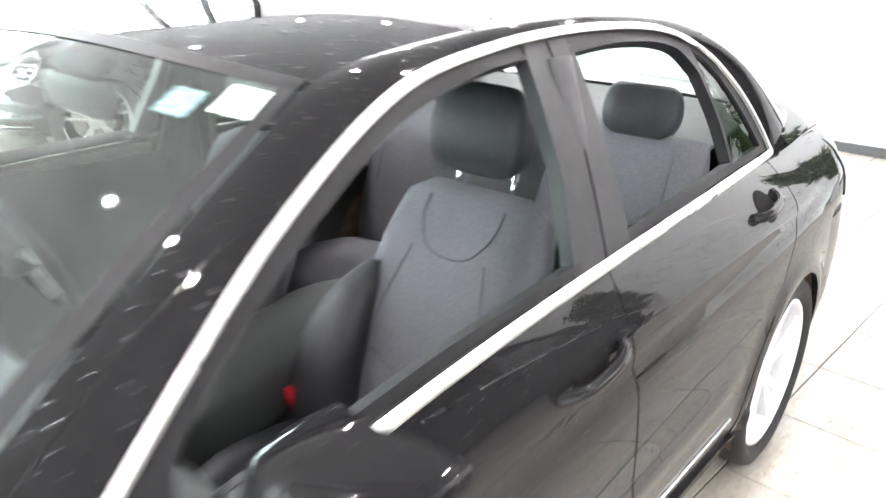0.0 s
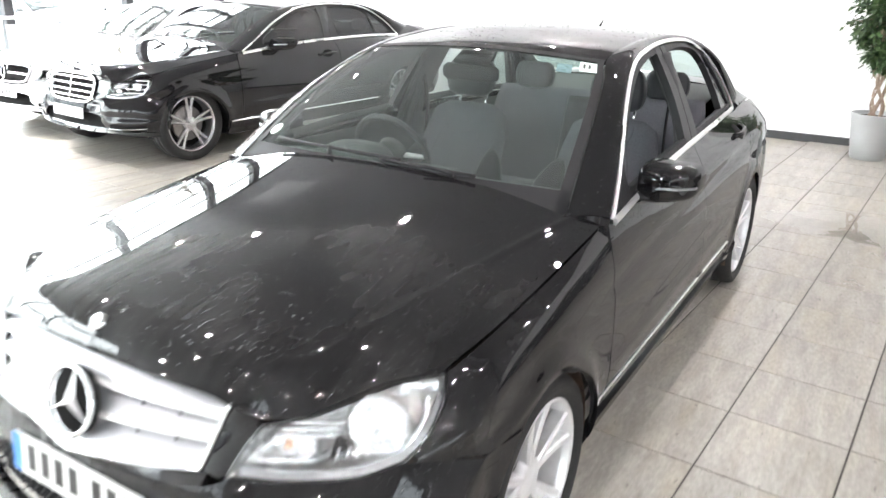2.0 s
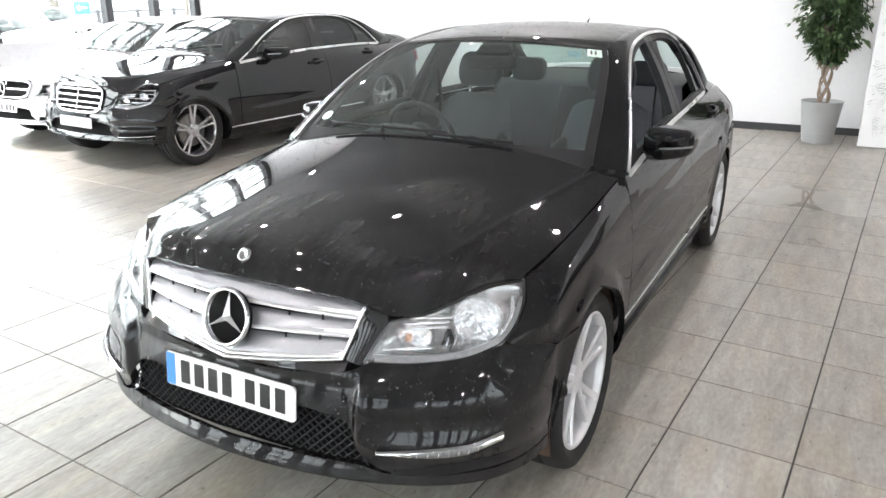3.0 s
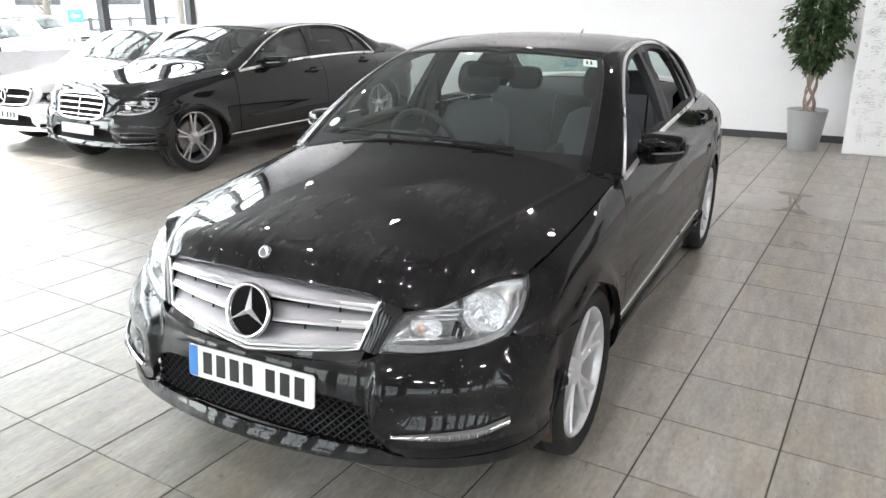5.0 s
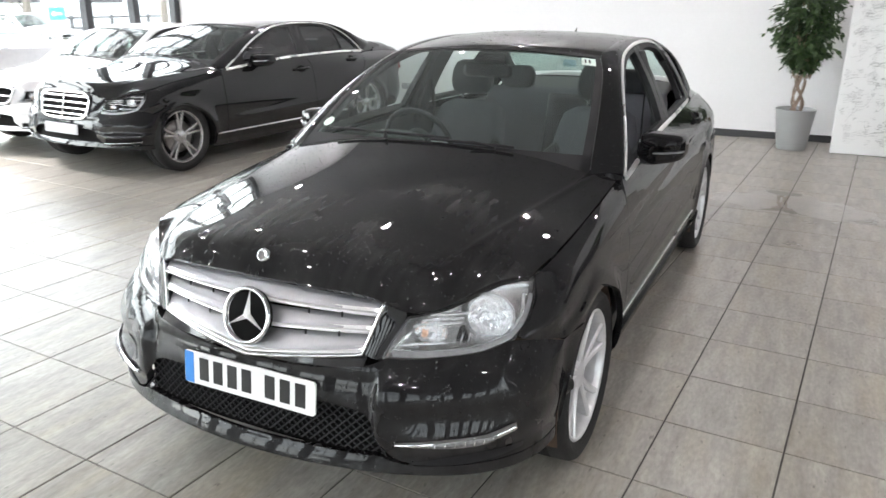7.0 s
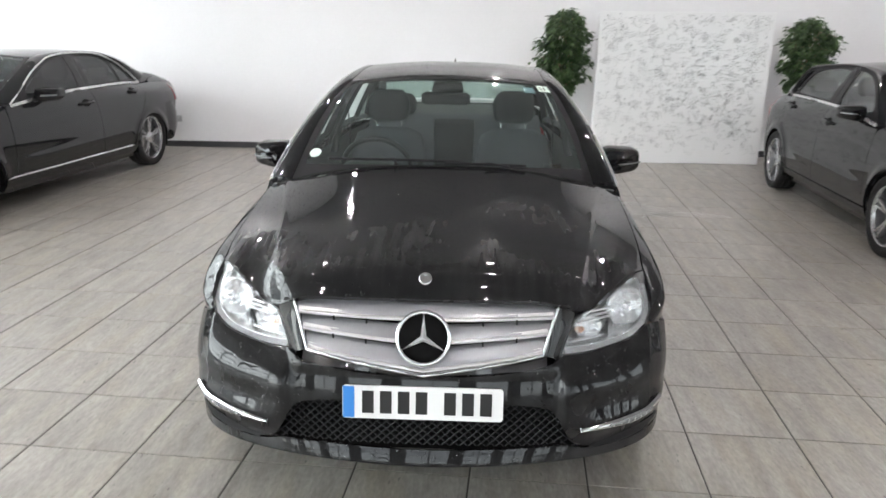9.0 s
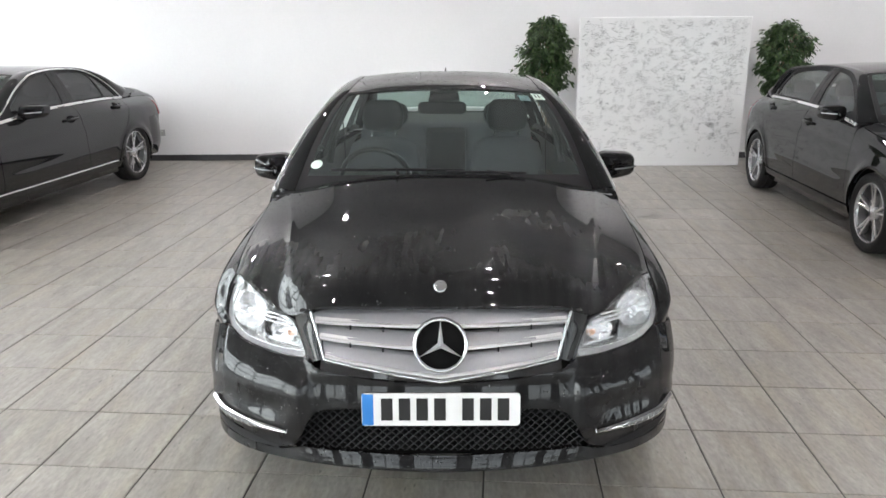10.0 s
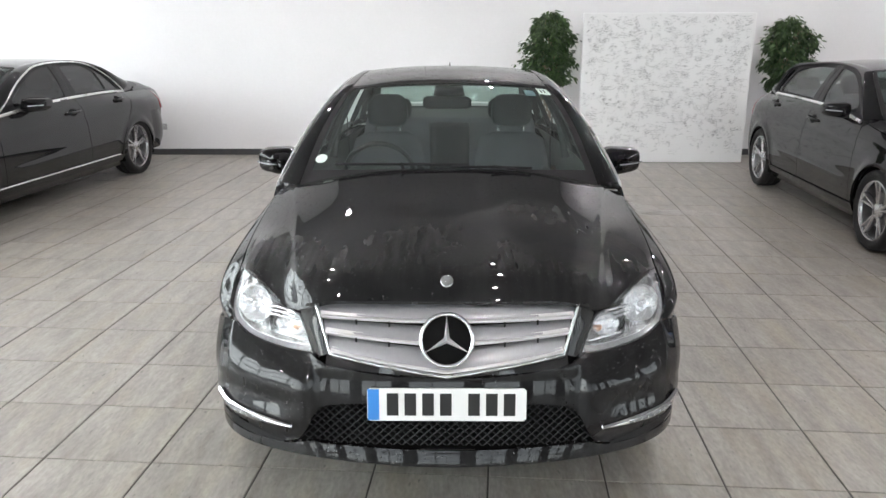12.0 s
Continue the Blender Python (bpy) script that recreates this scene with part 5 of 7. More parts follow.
    # bright upright fins below the bowls
    for q in range(6):
        x = 0.625 + 0.017 * q
        y = 0.232 + 0.95 * (x - 0.62) + 0.010
        car.both("lamp_fin", tube([(x, y, 0.640 + 0.06 * (x - 0.62)), (x + 0.003, y + 0.012, 0.672)], 0.0022, 5), REFLECTOR, covers)
    # pale light guide along the lower edge and up the outer side
    guide = np.vstack([bottom[2:-1], right[:11]])
    inner = guide + np.array((-0.010, 0.020, 0.0)) + np.stack([-0.016 * np.linspace(0, 1, len(guide))**2, 0 * guide[:, 0], 0.024 * (1 - 0.6 * np.linspace(0, 1, len(guide)))], -1)
    guide = guide + np.array((-0.004, 0.010, 0.006))
    car.both("light_guide", sheet_mesh(ruled(guide, inner, 4), (0, 2, 0.6), 0.004), GUIDE, covers, "pale light guide band")
    car.both("lamp_strip", tube(inner[:-6] + np.array((0, -0.002, 0.001)), 0.0026, 6), CHROME, covers)
    fin = curve([(0.752, 0.345, 0.675), (0.765, 0.39, 0.72), (0.755, 0.42, 0.765)], 12)
    car.both("lamp_fin", tube(fin, 0.009, 6), REFLECTOR, covers)
    return covers


def emblem(car, parent, y, z, r, tilt, back=CAVITY):
    """A ring with three tapered spokes."""
    m = Matrix.Translation((0, y, z)) @ Matrix.Rotation(radians(tilt), 4, "X")
    w = np.linspace(0, 2 * math.pi, 49)[:-1]
    ring = np.stack([r * np.cos(w), 0 * w, r * np.sin(w)], -1)
    tf = lambda vs: [tuple(m @ Vector(p)) for p in vs]
    v, f = tube(ring, 0.085 * r, 10, closed=True)
    em = car.put("emblem", (tf(v), f), CHROME, parent, "bright chrome ring emblem")
    v, f = spun([(0.0, 0.010), (r * 0.97, 0.012), (r * 1.02, 0.02)], 40, "y")
    car.put("emblem_back", (tf(v), f), back, em)
    for k in range(3):
        a = math.pi / 2 + k * 2 * math.pi / 3
        c, s = math.cos(a), math.sin(a)
        tip, wid = r * 0.95, r * 0.13
        vs = [(-wid * s - wid * 0.5 * c, 0.006, wid * c - wid * 0.5 * s), (wid * s - wid * 0.5 * c, 0.006, -wid * c - wid * 0.5 * s), (tip * c, 0.002, tip * s), (0, -r * 0.20, 0)]
        car.put("spoke_point", (tf(vs), [(0, 1, 3), (1, 2, 3), (2, 0, 3), (0, 2, 1)]), SPOKES, em, smooth=False)
    return em


def number_plate(car, y, z, blue=True, tilt=-6, x=0.0, ink=None, face=None):
    m = Matrix.Translation((x, y, z)) @ Matrix.Rotation(radians(tilt), 4, "X")
    tf = lambda vs: [tuple(m @ Vector(p)) for p in vs]

    def flat(x0, x1, z0, z1, d0, d1):
        b = 0.0
        vs = [(xx, yy, zz) for yy in (d0, d1) for xx, zz in ((x0, z0), (x1, z0), (x1, z1), (x0, z1))]
        return tf(vs), [(0, 1, 2, 3), (7, 6, 5, 4), (0, 4, 5, 1), (1, 5, 6, 2), (2, 6, 7, 3), (3, 7, 4, 0)]
    k = 1 / car.wide
    c = 0.008
    out = [(-0.26 + c, -0.0555), (0.26 - c, -0.0555), (0.26, -0.0555 + c), (0.26, 0.0555 - c), (0.26 - c, 0.0555), (-0.26 + c, 0.0555), (-0.26, 0.0555 - c), (-0.26, -0.0555 + c)]
    vs = tf([(a * k, 0.0, b) for a, b in out] + [(a * k, 0.006, b) for a, b in out])
    fs = [tuple(range(8)), tuple(range(15, 7, -1))] + [(i, i + 8, (i + 1) % 8 + 8, (i + 1) % 8) for i in range(8)]
    pl = car.put("number_plate", (vs, fs), face or PLATE_WHITE, None, "pale grey plate with faint bars" if face else "white number plate with black bars", smooth=False)
    if blue:
        car.put("plate_band", flat(-0.258 * k, -0.221 * k, -0.053, 0.053, -0.0012, 0.001), PLATE_BLUE, pl, "blue band", smooth=False)
    xs = -0.196 * k
    for i in range(7):
        w = 0.038 * k
        car.put("plate_bar", flat(xs, xs + w, -0.037, 0.039, -0.0014, 0.001), ink or PLATE_INK, pl, smooth=False)
        xs += 0.058 * k + (0.034 * k if i == 3 else 0)
    return pl


def hero_face(car):
    """Louvred silver grille, emblem, mesh intake, running lamps."""
    def spot(wd, x):
        edge = 0.436 + (0.386 - 0.436) * wd
        zb = 0.580 + 0.050 * (np.abs(x) / 0.386)
        z = (0.797 - 0.012 * np.abs(x) / 0.436) * (1 - wd) + zb * wd
        y = 0.010 + (z - 0.58) / 0.22 * 0.090 + (0.22 + 0.10 * wd) * np.asarray(x)**2
        return y, z, edge
    back = []
    for wd in np.linspace(-0.02, 1.02, 8):
        e = spot(np.clip(wd, 0, 1), 0)[2] + 0.015
        xs = np.linspace(-e, e, 21)
        y, z, _ = spot(wd, xs)
        back.append(np.stack([xs, y + 0.055, z], -1))
    grille = car.put("grille", sheet_mesh(np.array(back), (0, 2, 0.6), 0.0), CAVITY, None, "silver louvred radiator grille with bright edges")
    for w0, w1 in ((0.03, 0.27), (0.36, 0.60), (0.68, 0.97)):
        rows_ = []
        for t in np.linspace(0, 1, 7):
            wd = w0 + (w1 - w0 - 0.05) * t
            e = spot(wd, 0)[2] - 0.004
            xs = np.linspace(-e, e, 41)
            y, z, _ = spot(wd, xs)
            rows_.append(np.stack([xs, y + 0.026 * (1 - t)**1.5, z], -1))
        car.put("louvre", sheet_mesh(np.array(rows_), (0, 2, 0.6), 0.012), SILVER, grille)
        rows_ = []
        for s in np.linspace(0, 1, 5):
            wd = w1 - 0.055 + 0.055 * s
            e = spot(wd, 0)[2] - 0.002
            xs = np.linspace(-e, e, 41)
            y, z, _ = spot(wd, xs)
            rows_.append(np.stack([xs, y - 0.006 * math.sin(math.pi * s) - 0.003, z], -1))
        car.put("louvre_edge", sheet_mesh(np.array(rows_), (0, 2, 0.6), 0.02), BRIGHT, grille, "bright louvre edge")
    for w0 in (0.31, 0.635):
        for x in (-0.30, -0.19, 0.19, 0.30):
            y, z, _ = spot(w0, x)
            car.put("louvre_rib", tube([(x, y + 0.012, z + 0.014), (x, y + 0.008, z - 0.014)], 0.003, 6), TRIM, grille)
    pts = []
    for wd in np.linspace(0, 1, 10):
        y, z, e = spot(wd, 0.42)
        y, z, e = spot(wd, e)
        pts.append((e, y - 0.004, z))
    bot = []
    for x in np.linspace(0.386, -0.386, 25):
        y, z, _ = spot(1.0, x)
        bot.append((x, y - 0.004, z - 0.001))
    loop = pts + bot[1:-1] + [(-p[0], p[1], p[2]) for p in reversed(pts)]
    car.put("grille_frame", tube(loop, 0.006, 8), CHROME, grille, "bright grille frame")
    # black surround between grille, lamps and hood
    ed = np.array([(p[0] + 0.004, p[1] + 0.004, p[2]) for p in pts])[::-1]
    lam = curve([(0.441, 0.094, 0.612), (0.466, 0.124, 0.680), (0.494, 0.158, 0.740), (0.468, 0.142, 0.785)], 9)
    car.both("grille_surround", sheet_mesh(ruled(ed, lam, 5, 0.006, (0, -1, 0)), (0, 2, 0.6), 0.02), PAINT_DRY)
    g = np.array([[(x, spot(1.0, x)[0] + 0.004, float(spot(1.0, x)[1]) - 0.004) for x in np.linspace(-0.40, 0.40, 31)], [(x, float(nose(nose_phi(abs(x)), 0.57)[1]) + 0.002, 0.564 + 0.03 * abs(x) / 0.4) for x in np.linspace(-0.40, 0.40, 31)]], float)
    car.put("grille_sill", sheet_mesh(ruled(g[0], g[1], 3), (0, 2, 0.6), 0.015), GLOSSY, grille)
    emblem(car, grille, 0.026, 0.700, 0.0835, -18)
    # hood badge
    m = Matrix.Translation((0, 0.128, 0.864)) @ Matrix.Rotation(radians(-40), 4, "X")
    v, f = spun([(0.0, -0.006), (0.013, -0.006), (0.015, -0.008), (0.021, -0.006), (0.022, 0.004)], 28, "y")
    car.put("hood_badge", ([tuple(m @ Vector(p)) for p in v], f), CHROME, car.hood, "small round bright badge")
    # lower intake
    xs = np.linspace(-0.53, 0.53, 31)
    zz = np.linspace(0.30, 0.50, 6)
    P = []
    for z in zz:
        q = nose(nose_phi(xs), z)
        P.append(np.stack([xs, q[:, 1] + 0.075, 0 * xs + z], -1))
    intake = car.put("lower_intake", sheet_mesh(np.array(P), (0, 2, 0.6), 0.0), CAVITY, None, "black mesh lower air intake")
    pieces = []
    for sgn in (1, -1):
        for x0 in np.arange(-0.66, 0.67, 0.030):
            line = []
            for t in np.linspace(0, 1, 5):
                z = 0.322 + 0.165 * t
                x = x0 + sgn * 0.11 * (t - 0.5) * 1.6
                lim = 0.515 - 0.45 * max(0, z - 0.345)
                if abs(x) < lim:
                    line.append((x, float(nose(nose_phi(abs(x)), 0.40)[1]) + 0.030, z))
            if len(line) > 1:
                pieces.append(tube(line, 0.0032, 4))
    mesh = car.put("intake_mesh", merged(*pieces), TRIM, intake, smooth=False)
    mesh["kind"] = "stuff"
    # running lamps at the corners
    ph = np.linspace(float(nose_phi(0.525)), float(nose_phi(0.812)), 26)
    x = nose(ph, 0.4)[:, 0]
    t = np.clip((x - 0.525) / (0.812 - 0.525), 0, 1)
    zc = 0.389 + 0.014 * t**1.2 + 0.016 * smooth01(0.74, 1.0, t)
    hh = 0.0045 + 0.0125 * np.sin(math.pi * np.clip(0.04 + 0.72 * t, 0, 1))**0.8
    rows_ = [nose(ph, zc + s * hh, 0.006 + 0.007 * (1 - s * s)) for s in np.linspace(-1, 1, 7)]
    pair = car.both("running_lamp", sheet_mesh(np.array(rows_), (0, 2, 0.4), 0.025), CHROME)
    i0, i1 = 6, 21
    lens_h = hh * 0.74 * np.clip(np.sin(math.pi * (np.arange(26) - i0 + 0.6) / (i1 - i0 + 0.2)), 0, 1)**0.35
    rows_ = [nose(ph[i0:i1], (zc + s * lens_h)[i0:i1], 0.0155 - 0.003 * s * s) for s in np.linspace(-1, 1, 5)]
    car.both("lamp_lens", sheet_mesh(np.array(rows_), (0, 2, 0.4), 0.006), LENS_GREY, pair, "grey ribbed lens")
    for j in range(i0 + 1, i1 - 1, 2):
        rib = [tuple(nose(ph[j], zc[j] + s * hh[j] * 0.45, 0.0155)) for s in (-1, 0, 1)]
        car.both("lens_rib", tube(rib, 0.0012, 4), REFLECTOR, pair)
    # shade of the recess under the running lamp, laid on as a dark strip
    ph = np.linspace(float(nose_phi(0.585)), float(nose_phi(0.835)), 20)
    x = nose(ph, 0.32)[:, 0]
    rows_ = [nose(ph, 0.322 + 0.016 * (x - 0.585) / 0.25 + s * (0.005 + 0.011 * np.sin(math.pi * np.clip((x - 0.585) / 0.26, 0, 1))), 0.0025) for s in np.linspace(-1, 1, 4)]
    car.both("corner_slot", sheet_mesh(np.array(rows_), (0, 2, 0.4), 0.0), TRIM)
    number_plate(car, 0.002, 0.482)
    headlamp(car)


def wipers(car):
    hood_rear = curve([(0.0, 1.225, 0.975), (0.35, 1.245, 0.970), (0.58, 1.288, 0.955), (0.69, 1.315, 0.930)], 20)
    hood_rear = np.vstack([(hood_rear * np.array((-1, 1, 1)))[:0:-1], hood_rear])
    base = car.screen_grid[2] + np.array((0, 0.004, -0.008))
    car.put("cowl_panel", sheet_mesh(ruled(even(hood_rear, 40), even(base, 40), 4), (0, 2.2, 0.4), 0.0), TRIM)
    for u0, u1, t0, t1, pivot in ((-0.78, 0.14, 0.05, 0.035, -0.30), (0.02, 0.56, 0.02, 0.012, 0.45)):
        us = np.linspace(u0, u1, 16)
        ts = np.linspace(t0, t1, 16)
        blade = np.array([on_screen(car, a, b, 0.014) for a, b in zip(us, ts)])
        w = car.put("wiper", tube(blade, 0.0050, 6, flat=1.4), FRIT, None, "black wiper blade resting on the screen")
        mid = on_screen(car, (u0 + u1) / 2, (t0 + t1) / 2, 0.028)
        piv = on_screen(car, pivot, 0.0, 0.012)
        car.put("wiper_arm", tube(np.linspace(piv, mid, 6), [0.011, 0.010, 0.008, 0.007, 0.006, 0.005], 8, flat=0.6), FRIT, w)


def stickers(car):
    def decal(nm, u0, u1, t0, t1, mat_, out=-0.004, label="", bars=0):
        us, ts = np.linspace(u0, u1, 5), np.linspace(t0, t1, 5)
        P = np.array([[on_screen(car, a, b, out) for a in us] for b in ts])
        ob = car.put(nm, sheet_mesh(P, (0, 2.2, 0.6), 0.0), mat_, None, label)
        for i in range(bars):
            a = u0 + (u1 - u0) * (0.2 + 0.3 * i)
            Q = np.array([[on_screen(car, q, b, out + 0.001) for q in np.linspace(a, a + (u1 - u0) * 0.14, 2)] for b in np.linspace(t0 + (t1 - t0) * 0.25, t0 + (t1 - t0) * 0.75, 3)])
            car.put("sticker_bar", sheet_mesh(Q, (0, 2.2, 0.6), 0.0), PLATE_INK, ob)
        return ob
    decal("screen_sticker", 0.845, 0.955, 0.835, 0.925, PAPER, 0.004, "pale stock sticker with dark bars", 2)
    # no sticker here: a teal reflection of light, laid on as a coloured sheet
    decal("screen_sticker", 0.70, 0.80, 0.80, 0.88, TEAL_GLINT, 0.004, "small teal patch painted as a light reflection on the screen")
    c = on_screen(car, -0.905, 0.115, 0.004)
    e1 = on_screen(car, -0.86, 0.115, 0.004) - c
    e2 = on_screen(car, -0.905, 0.165, 0.004) - c
    e1, e2 = e1 / np.linalg.norm(e1), e2 / np.linalg.norm(e2)
    ring = [tuple(c + 0.031 * (math.cos(w) * e1 + math.sin(w) * e2)) for w in np.linspace(0, 2 * math.pi, 25)[:-1]]
    car.put("permit_disc", (ring, [tuple(range(24))]), PAPER, None, "pale round paper disc inside the screen", smooth=False)


def pad(spine, hw, ht, power=3.0, m=24, across=(1, 0, 0)):
    """A stuffed shape along a spine: half widths, half thicknesses."""
    p = np.array(spine, float)
    n = len(p)
    t = np.gradient(p, axis=0)
    t /= np.linalg.norm(t, axis=1, keepdims=True)
    a = np.array(across, float)
    vs, fs = [], []
    for i in range(n):
        b = np.cross(a, t[i])
        b /= np.linalg.norm(b)
        for k in range(m):
            w = 2 * math.pi * k / m
            c, s = math.cos(w), math.sin(w)
            r = (abs(c)**power + abs(s)**power)**(-1 / power)
            vs.append(tuple(p[i] + a * hw[i] * r * c + b * ht[i] * r * s))
    for i in range(n - 1):
        for k in range(m):
            fs.append((i * m + k, i * m + (k + 1) % m, (i + 1) * m + (k + 1) % m, (i + 1) * m + k))
    fs.append(tuple(range(m - 1, -1, -1)))
    fs.append(tuple(range((n - 1) * m, n * m)))
    return vs, fs


def front_seat(car, x):
    sp = curve([(x, 2.38, 0.42), (x, 2.45, 0.60), (x, 2.545, 0.82), (x, 2.625, 0.98), (x, 2.655, 1.045)], 16)
    q = np.linspace(0, 1, 17)
    hw = tab((0, 0.20), (0.3, 0.235), (0.6, 0.240), (0.85, 0.218), (0.96, 0.190), (1, 0.135))(q)
    ht = tab((0, 0.055), (0.5, 0.06), (0.9, 0.05), (0.97, 0.038), (1, 0.016))(q)
    seat = car.put("front_seat", pad(sp, hw, ht), CLOTH, None, "grey cloth front seat with dark bolsters")
    for s in (-1, 1):
        b = sp[0:12].copy()
        k = np.linspace(0, 1, 12)
        b[:, 0] = x + s * (hw[0:12] * 0.95 + 0.012 - 0.030 * k**3)
        b[:, 1] -= 0.050 + 0.040 * np.sin(math.pi * np.clip(k * 1.1, 0, 1))
        swell = np.sin(math.pi * (0.20 + 0.785 * k))**0.6
        car.put("bolster", pad(b, 0.092 * swell, 0.070 * swell, 2.4), LEATHER, seat, "dark seat bolster")
    c = curve([(x, 1.95, 0.40), (x, 2.02, 0.44), (x, 2.2, 0.43), (x, 2.42, 0.39)], 12)
    k = np.linspace(0, 1, 13)
    car.put("seat_cushion", pad(c, 0.235 + 0 * k, 0.07 * np.clip(np.sin(math.pi * (0.06 + 0.88 * k)), 0, 1)**0.4), CLOTH, seat)
    for s in (-1, 1):
        b = c.copy()
        b[:, 0] = x + s * 0.225
        b[:, 2] += 0.03
        car.put("cushion_bolster", pad(b, 0.045 * np.clip(np.sin(math.pi * (0.06 + 0.88 * k)), 0, 1)**0.4, 0.06 * np.clip(np.sin(math.pi * (0.06 + 0.88 * k)), 0, 1)**0.4, 2.3), LEATHER, seat)
    # seams on the backrest
    up = (sp[12] - sp[8]) / np.linalg.norm(sp[12] - sp[8])
    fr = np.array((0, -up[2], up[1]))
    face = lambda dx, k, o=0.0: sp[k] * np.array((0, 1, 1)) + np.array((x + dx, 0, 0)) + fr * (ht[k] + o)
    seam = [face(-0.105, 15, -0.002), face(-0.105, 14), face(-0.09, 13), face(-0.05, 12, 0.001), face(0.05, 12, 0.001), face(0.09, 13), face(0.105, 14), face(0.105, 15, -0.002)]
    car.put("seam", tube(curve(seam, 24), 0.0022, 5), SEAM, seat)
    for s in (-1, 1):
        car.put("seam", tube(curve([face(s * 0.105, 12), face(s * 0.145, 8, -0.001), face(s * 0.15, 3, -0.002)], 14), 0.002, 5), SEAM, seat)
    car.put("seam", tube(curve([face(-0.16, 6, -0.002), face(0, 5, 0), face(0.16, 6, -0.002)], 14), 0.002, 5), SEAM, seat)
    h = curve([(x, 2.640, 1.092), (x, 2.636, 1.15), (x, 2.650, 1.225), (x, 2.668, 1.275)], 12)
    k = np.linspace(0, 1, 13)
    e = np.clip(np.sin(math.pi * (0.015 + 0.97 * k)), 0, 1)**0.13
    car.put("headrest", pad(h, (0.134 - 0.012 * k) * e, 0.052 * e, 5.0), LEATHER, seat, "black headrest")
    for s in (-1, 1):
        car.put("headrest_post", tube([(x + s * 0.078, 2.652, 1.02), (x + s * 0.078, 2.678, 1.105)], 0.0065, 10), CHROME, seat)
    # belt buckle
    bx = x - 0.275 if x > 0 else x + 0.275
    car.put("belt_buckle", pad([(bx, 2.30, 0.50), (bx, 2.285, 0.54), (bx, 2.28, 0.57)], [0.016, 0.018, 0.016], [0.010, 0.012, 0.010]), BUCKLE, seat, "red belt buckle")
    for ob in (seat, *seat.children):
        ob.data.transform(Matrix.Translation((0, -0.042, 0)))
    return seat


def cabin_fit(car, full=True):
    """Seats, dashboard, wheel, mirror and lining."""
    for x in (0.394, -0.394):
        front_seat(car, x)
    k = np.linspace(0, 1, 13)
    e = np.clip(np.sin(math.pi * (0.04 + 0.92 * k)), 0, 1)**0.35
    sp = curve([(0, 3.18, 0.48), (0, 3.285, 0.76), (0, 3.395, 1.05)], 12)
    bench = car.put("rear_seat", pad(sp, 0.64 * (0.92 + 0.08 * e), 0.07 * e, 6), CLOTH, None, "grey cloth rear bench with black headrests")
    c = curve([(0, 2.74, 0.46), (0, 2.95, 0.49), (0, 3.22, 0.46)], 12)
    car.put("seat_cushion", pad(c, 0.64 * (0.92 + 0.08 * e), 0.08 * e, 6), CLOTH, bench)
    for x in (-0.40, 0.40):
        h = curve([(x, 3.378, 1.045), (x, 3.385, 1.11), (x, 3.40, 1.195)], 12)
        car.put("headrest", pad(h, 0.122 * e**0.5, 0.045 * e**0.5, 4.5), LEATHER, bench, "black headrest")
        car.put("headrest_post", tube([(x, 3.375, 0.97), (x, 3.385, 1.04)], 0.008, 8), TRIM, bench)
    car.put("centre_armrest", pad(sp[2:12] + np.array((0, -0.030, 0.010)), 0.15 + 0 * k[2:12], 0.055 + 0 * k[2:12], 6), LEATHER, bench)
    for x in (-0.55, 0.55):
        car.put("seam", tube([tuple(sp[i] + np.array((x, -0.068, 0.018))) for i in range(1, 12)], 0.002, 5), SEAM, bench)
    # dashboard: one moulded sweep across the car
    prof = [(1.30, 0.90), (1.36, 0.945), (1.45, 0.958), (1.60, 0.950), (1.69, 0.925), (1.72, 0.87), (1.70, 0.75), (1.66, 0.62), (1.60, 0.50), (1.30, 0.50)]
    pr = curve(prof, 40)
    xs = np.linspace(-0.72, 0.72, 45)
    P = []
    for x in xs:
        hump = 0.060 * math.exp(-(((x + 0.38) / 0.15)**4))
        q = np.stack([0 * pr[:, 0] + x, pr[:, 0] + 0.04 * (1 - (x / 0.75)**2) * -1 + 0.06 * (hump / 0.06) * (pr[:, 1] > 0.8), pr[:, 1] + hump * smooth01(1.40, 1.60, pr[:, 0]) * (pr[:, 1] > 0.8)], -1)
        P.append(q)
    dash = car.put("dashboard", sheet_mesh(np.array(P), (0, 1.5, 0.7), 0.0), DASH, None, "dark moulded dashboard")
    for x in (-0.60, 0.60):
        v, f = spun([(0.0, 0.0), (0.034, 0.0), (0.042, 0.006), (0.048, 0.0)], 20, "y")
        car.put("air_vent", ([(a + x, b + 1.70, cc + 0.86) for a, b, cc in v], f), SATIN, dash)
    car.put("centre_screen", pad([(0, 1.655, 0.88), (0, 1.655, 0.945)], [0.10, 0.095], [0.02, 0.016], 8), DASH, dash)
    # wheel
    m = Matrix.Translation((-0.38, 1.875, 0.915)) @ Matrix.Rotation(radians(24), 4, "X")
    w = np.linspace(0, 2 * math.pi, 41)[:-1]
    v, f = tube(np.stack([0.185 * np.cos(w), 0 * w, 0.185 * np.sin(w)], -1), 0.0155, 10, closed=True)
    st = car.put("steering_wheel", ([tuple(m @ Vector(p)) for p in v], f), LEATHER, None, "black leather steering wheel with bright spokes")
    v, f = spun([(0.0, 0.03), (0.05, 0.028), (0.075, 0.01), (0.07, -0.05), (0.0, -0.06)], 24, "y")
    car.put("hub", ([tuple(m @ Vector(p)) for p in v], f), DASH, st)
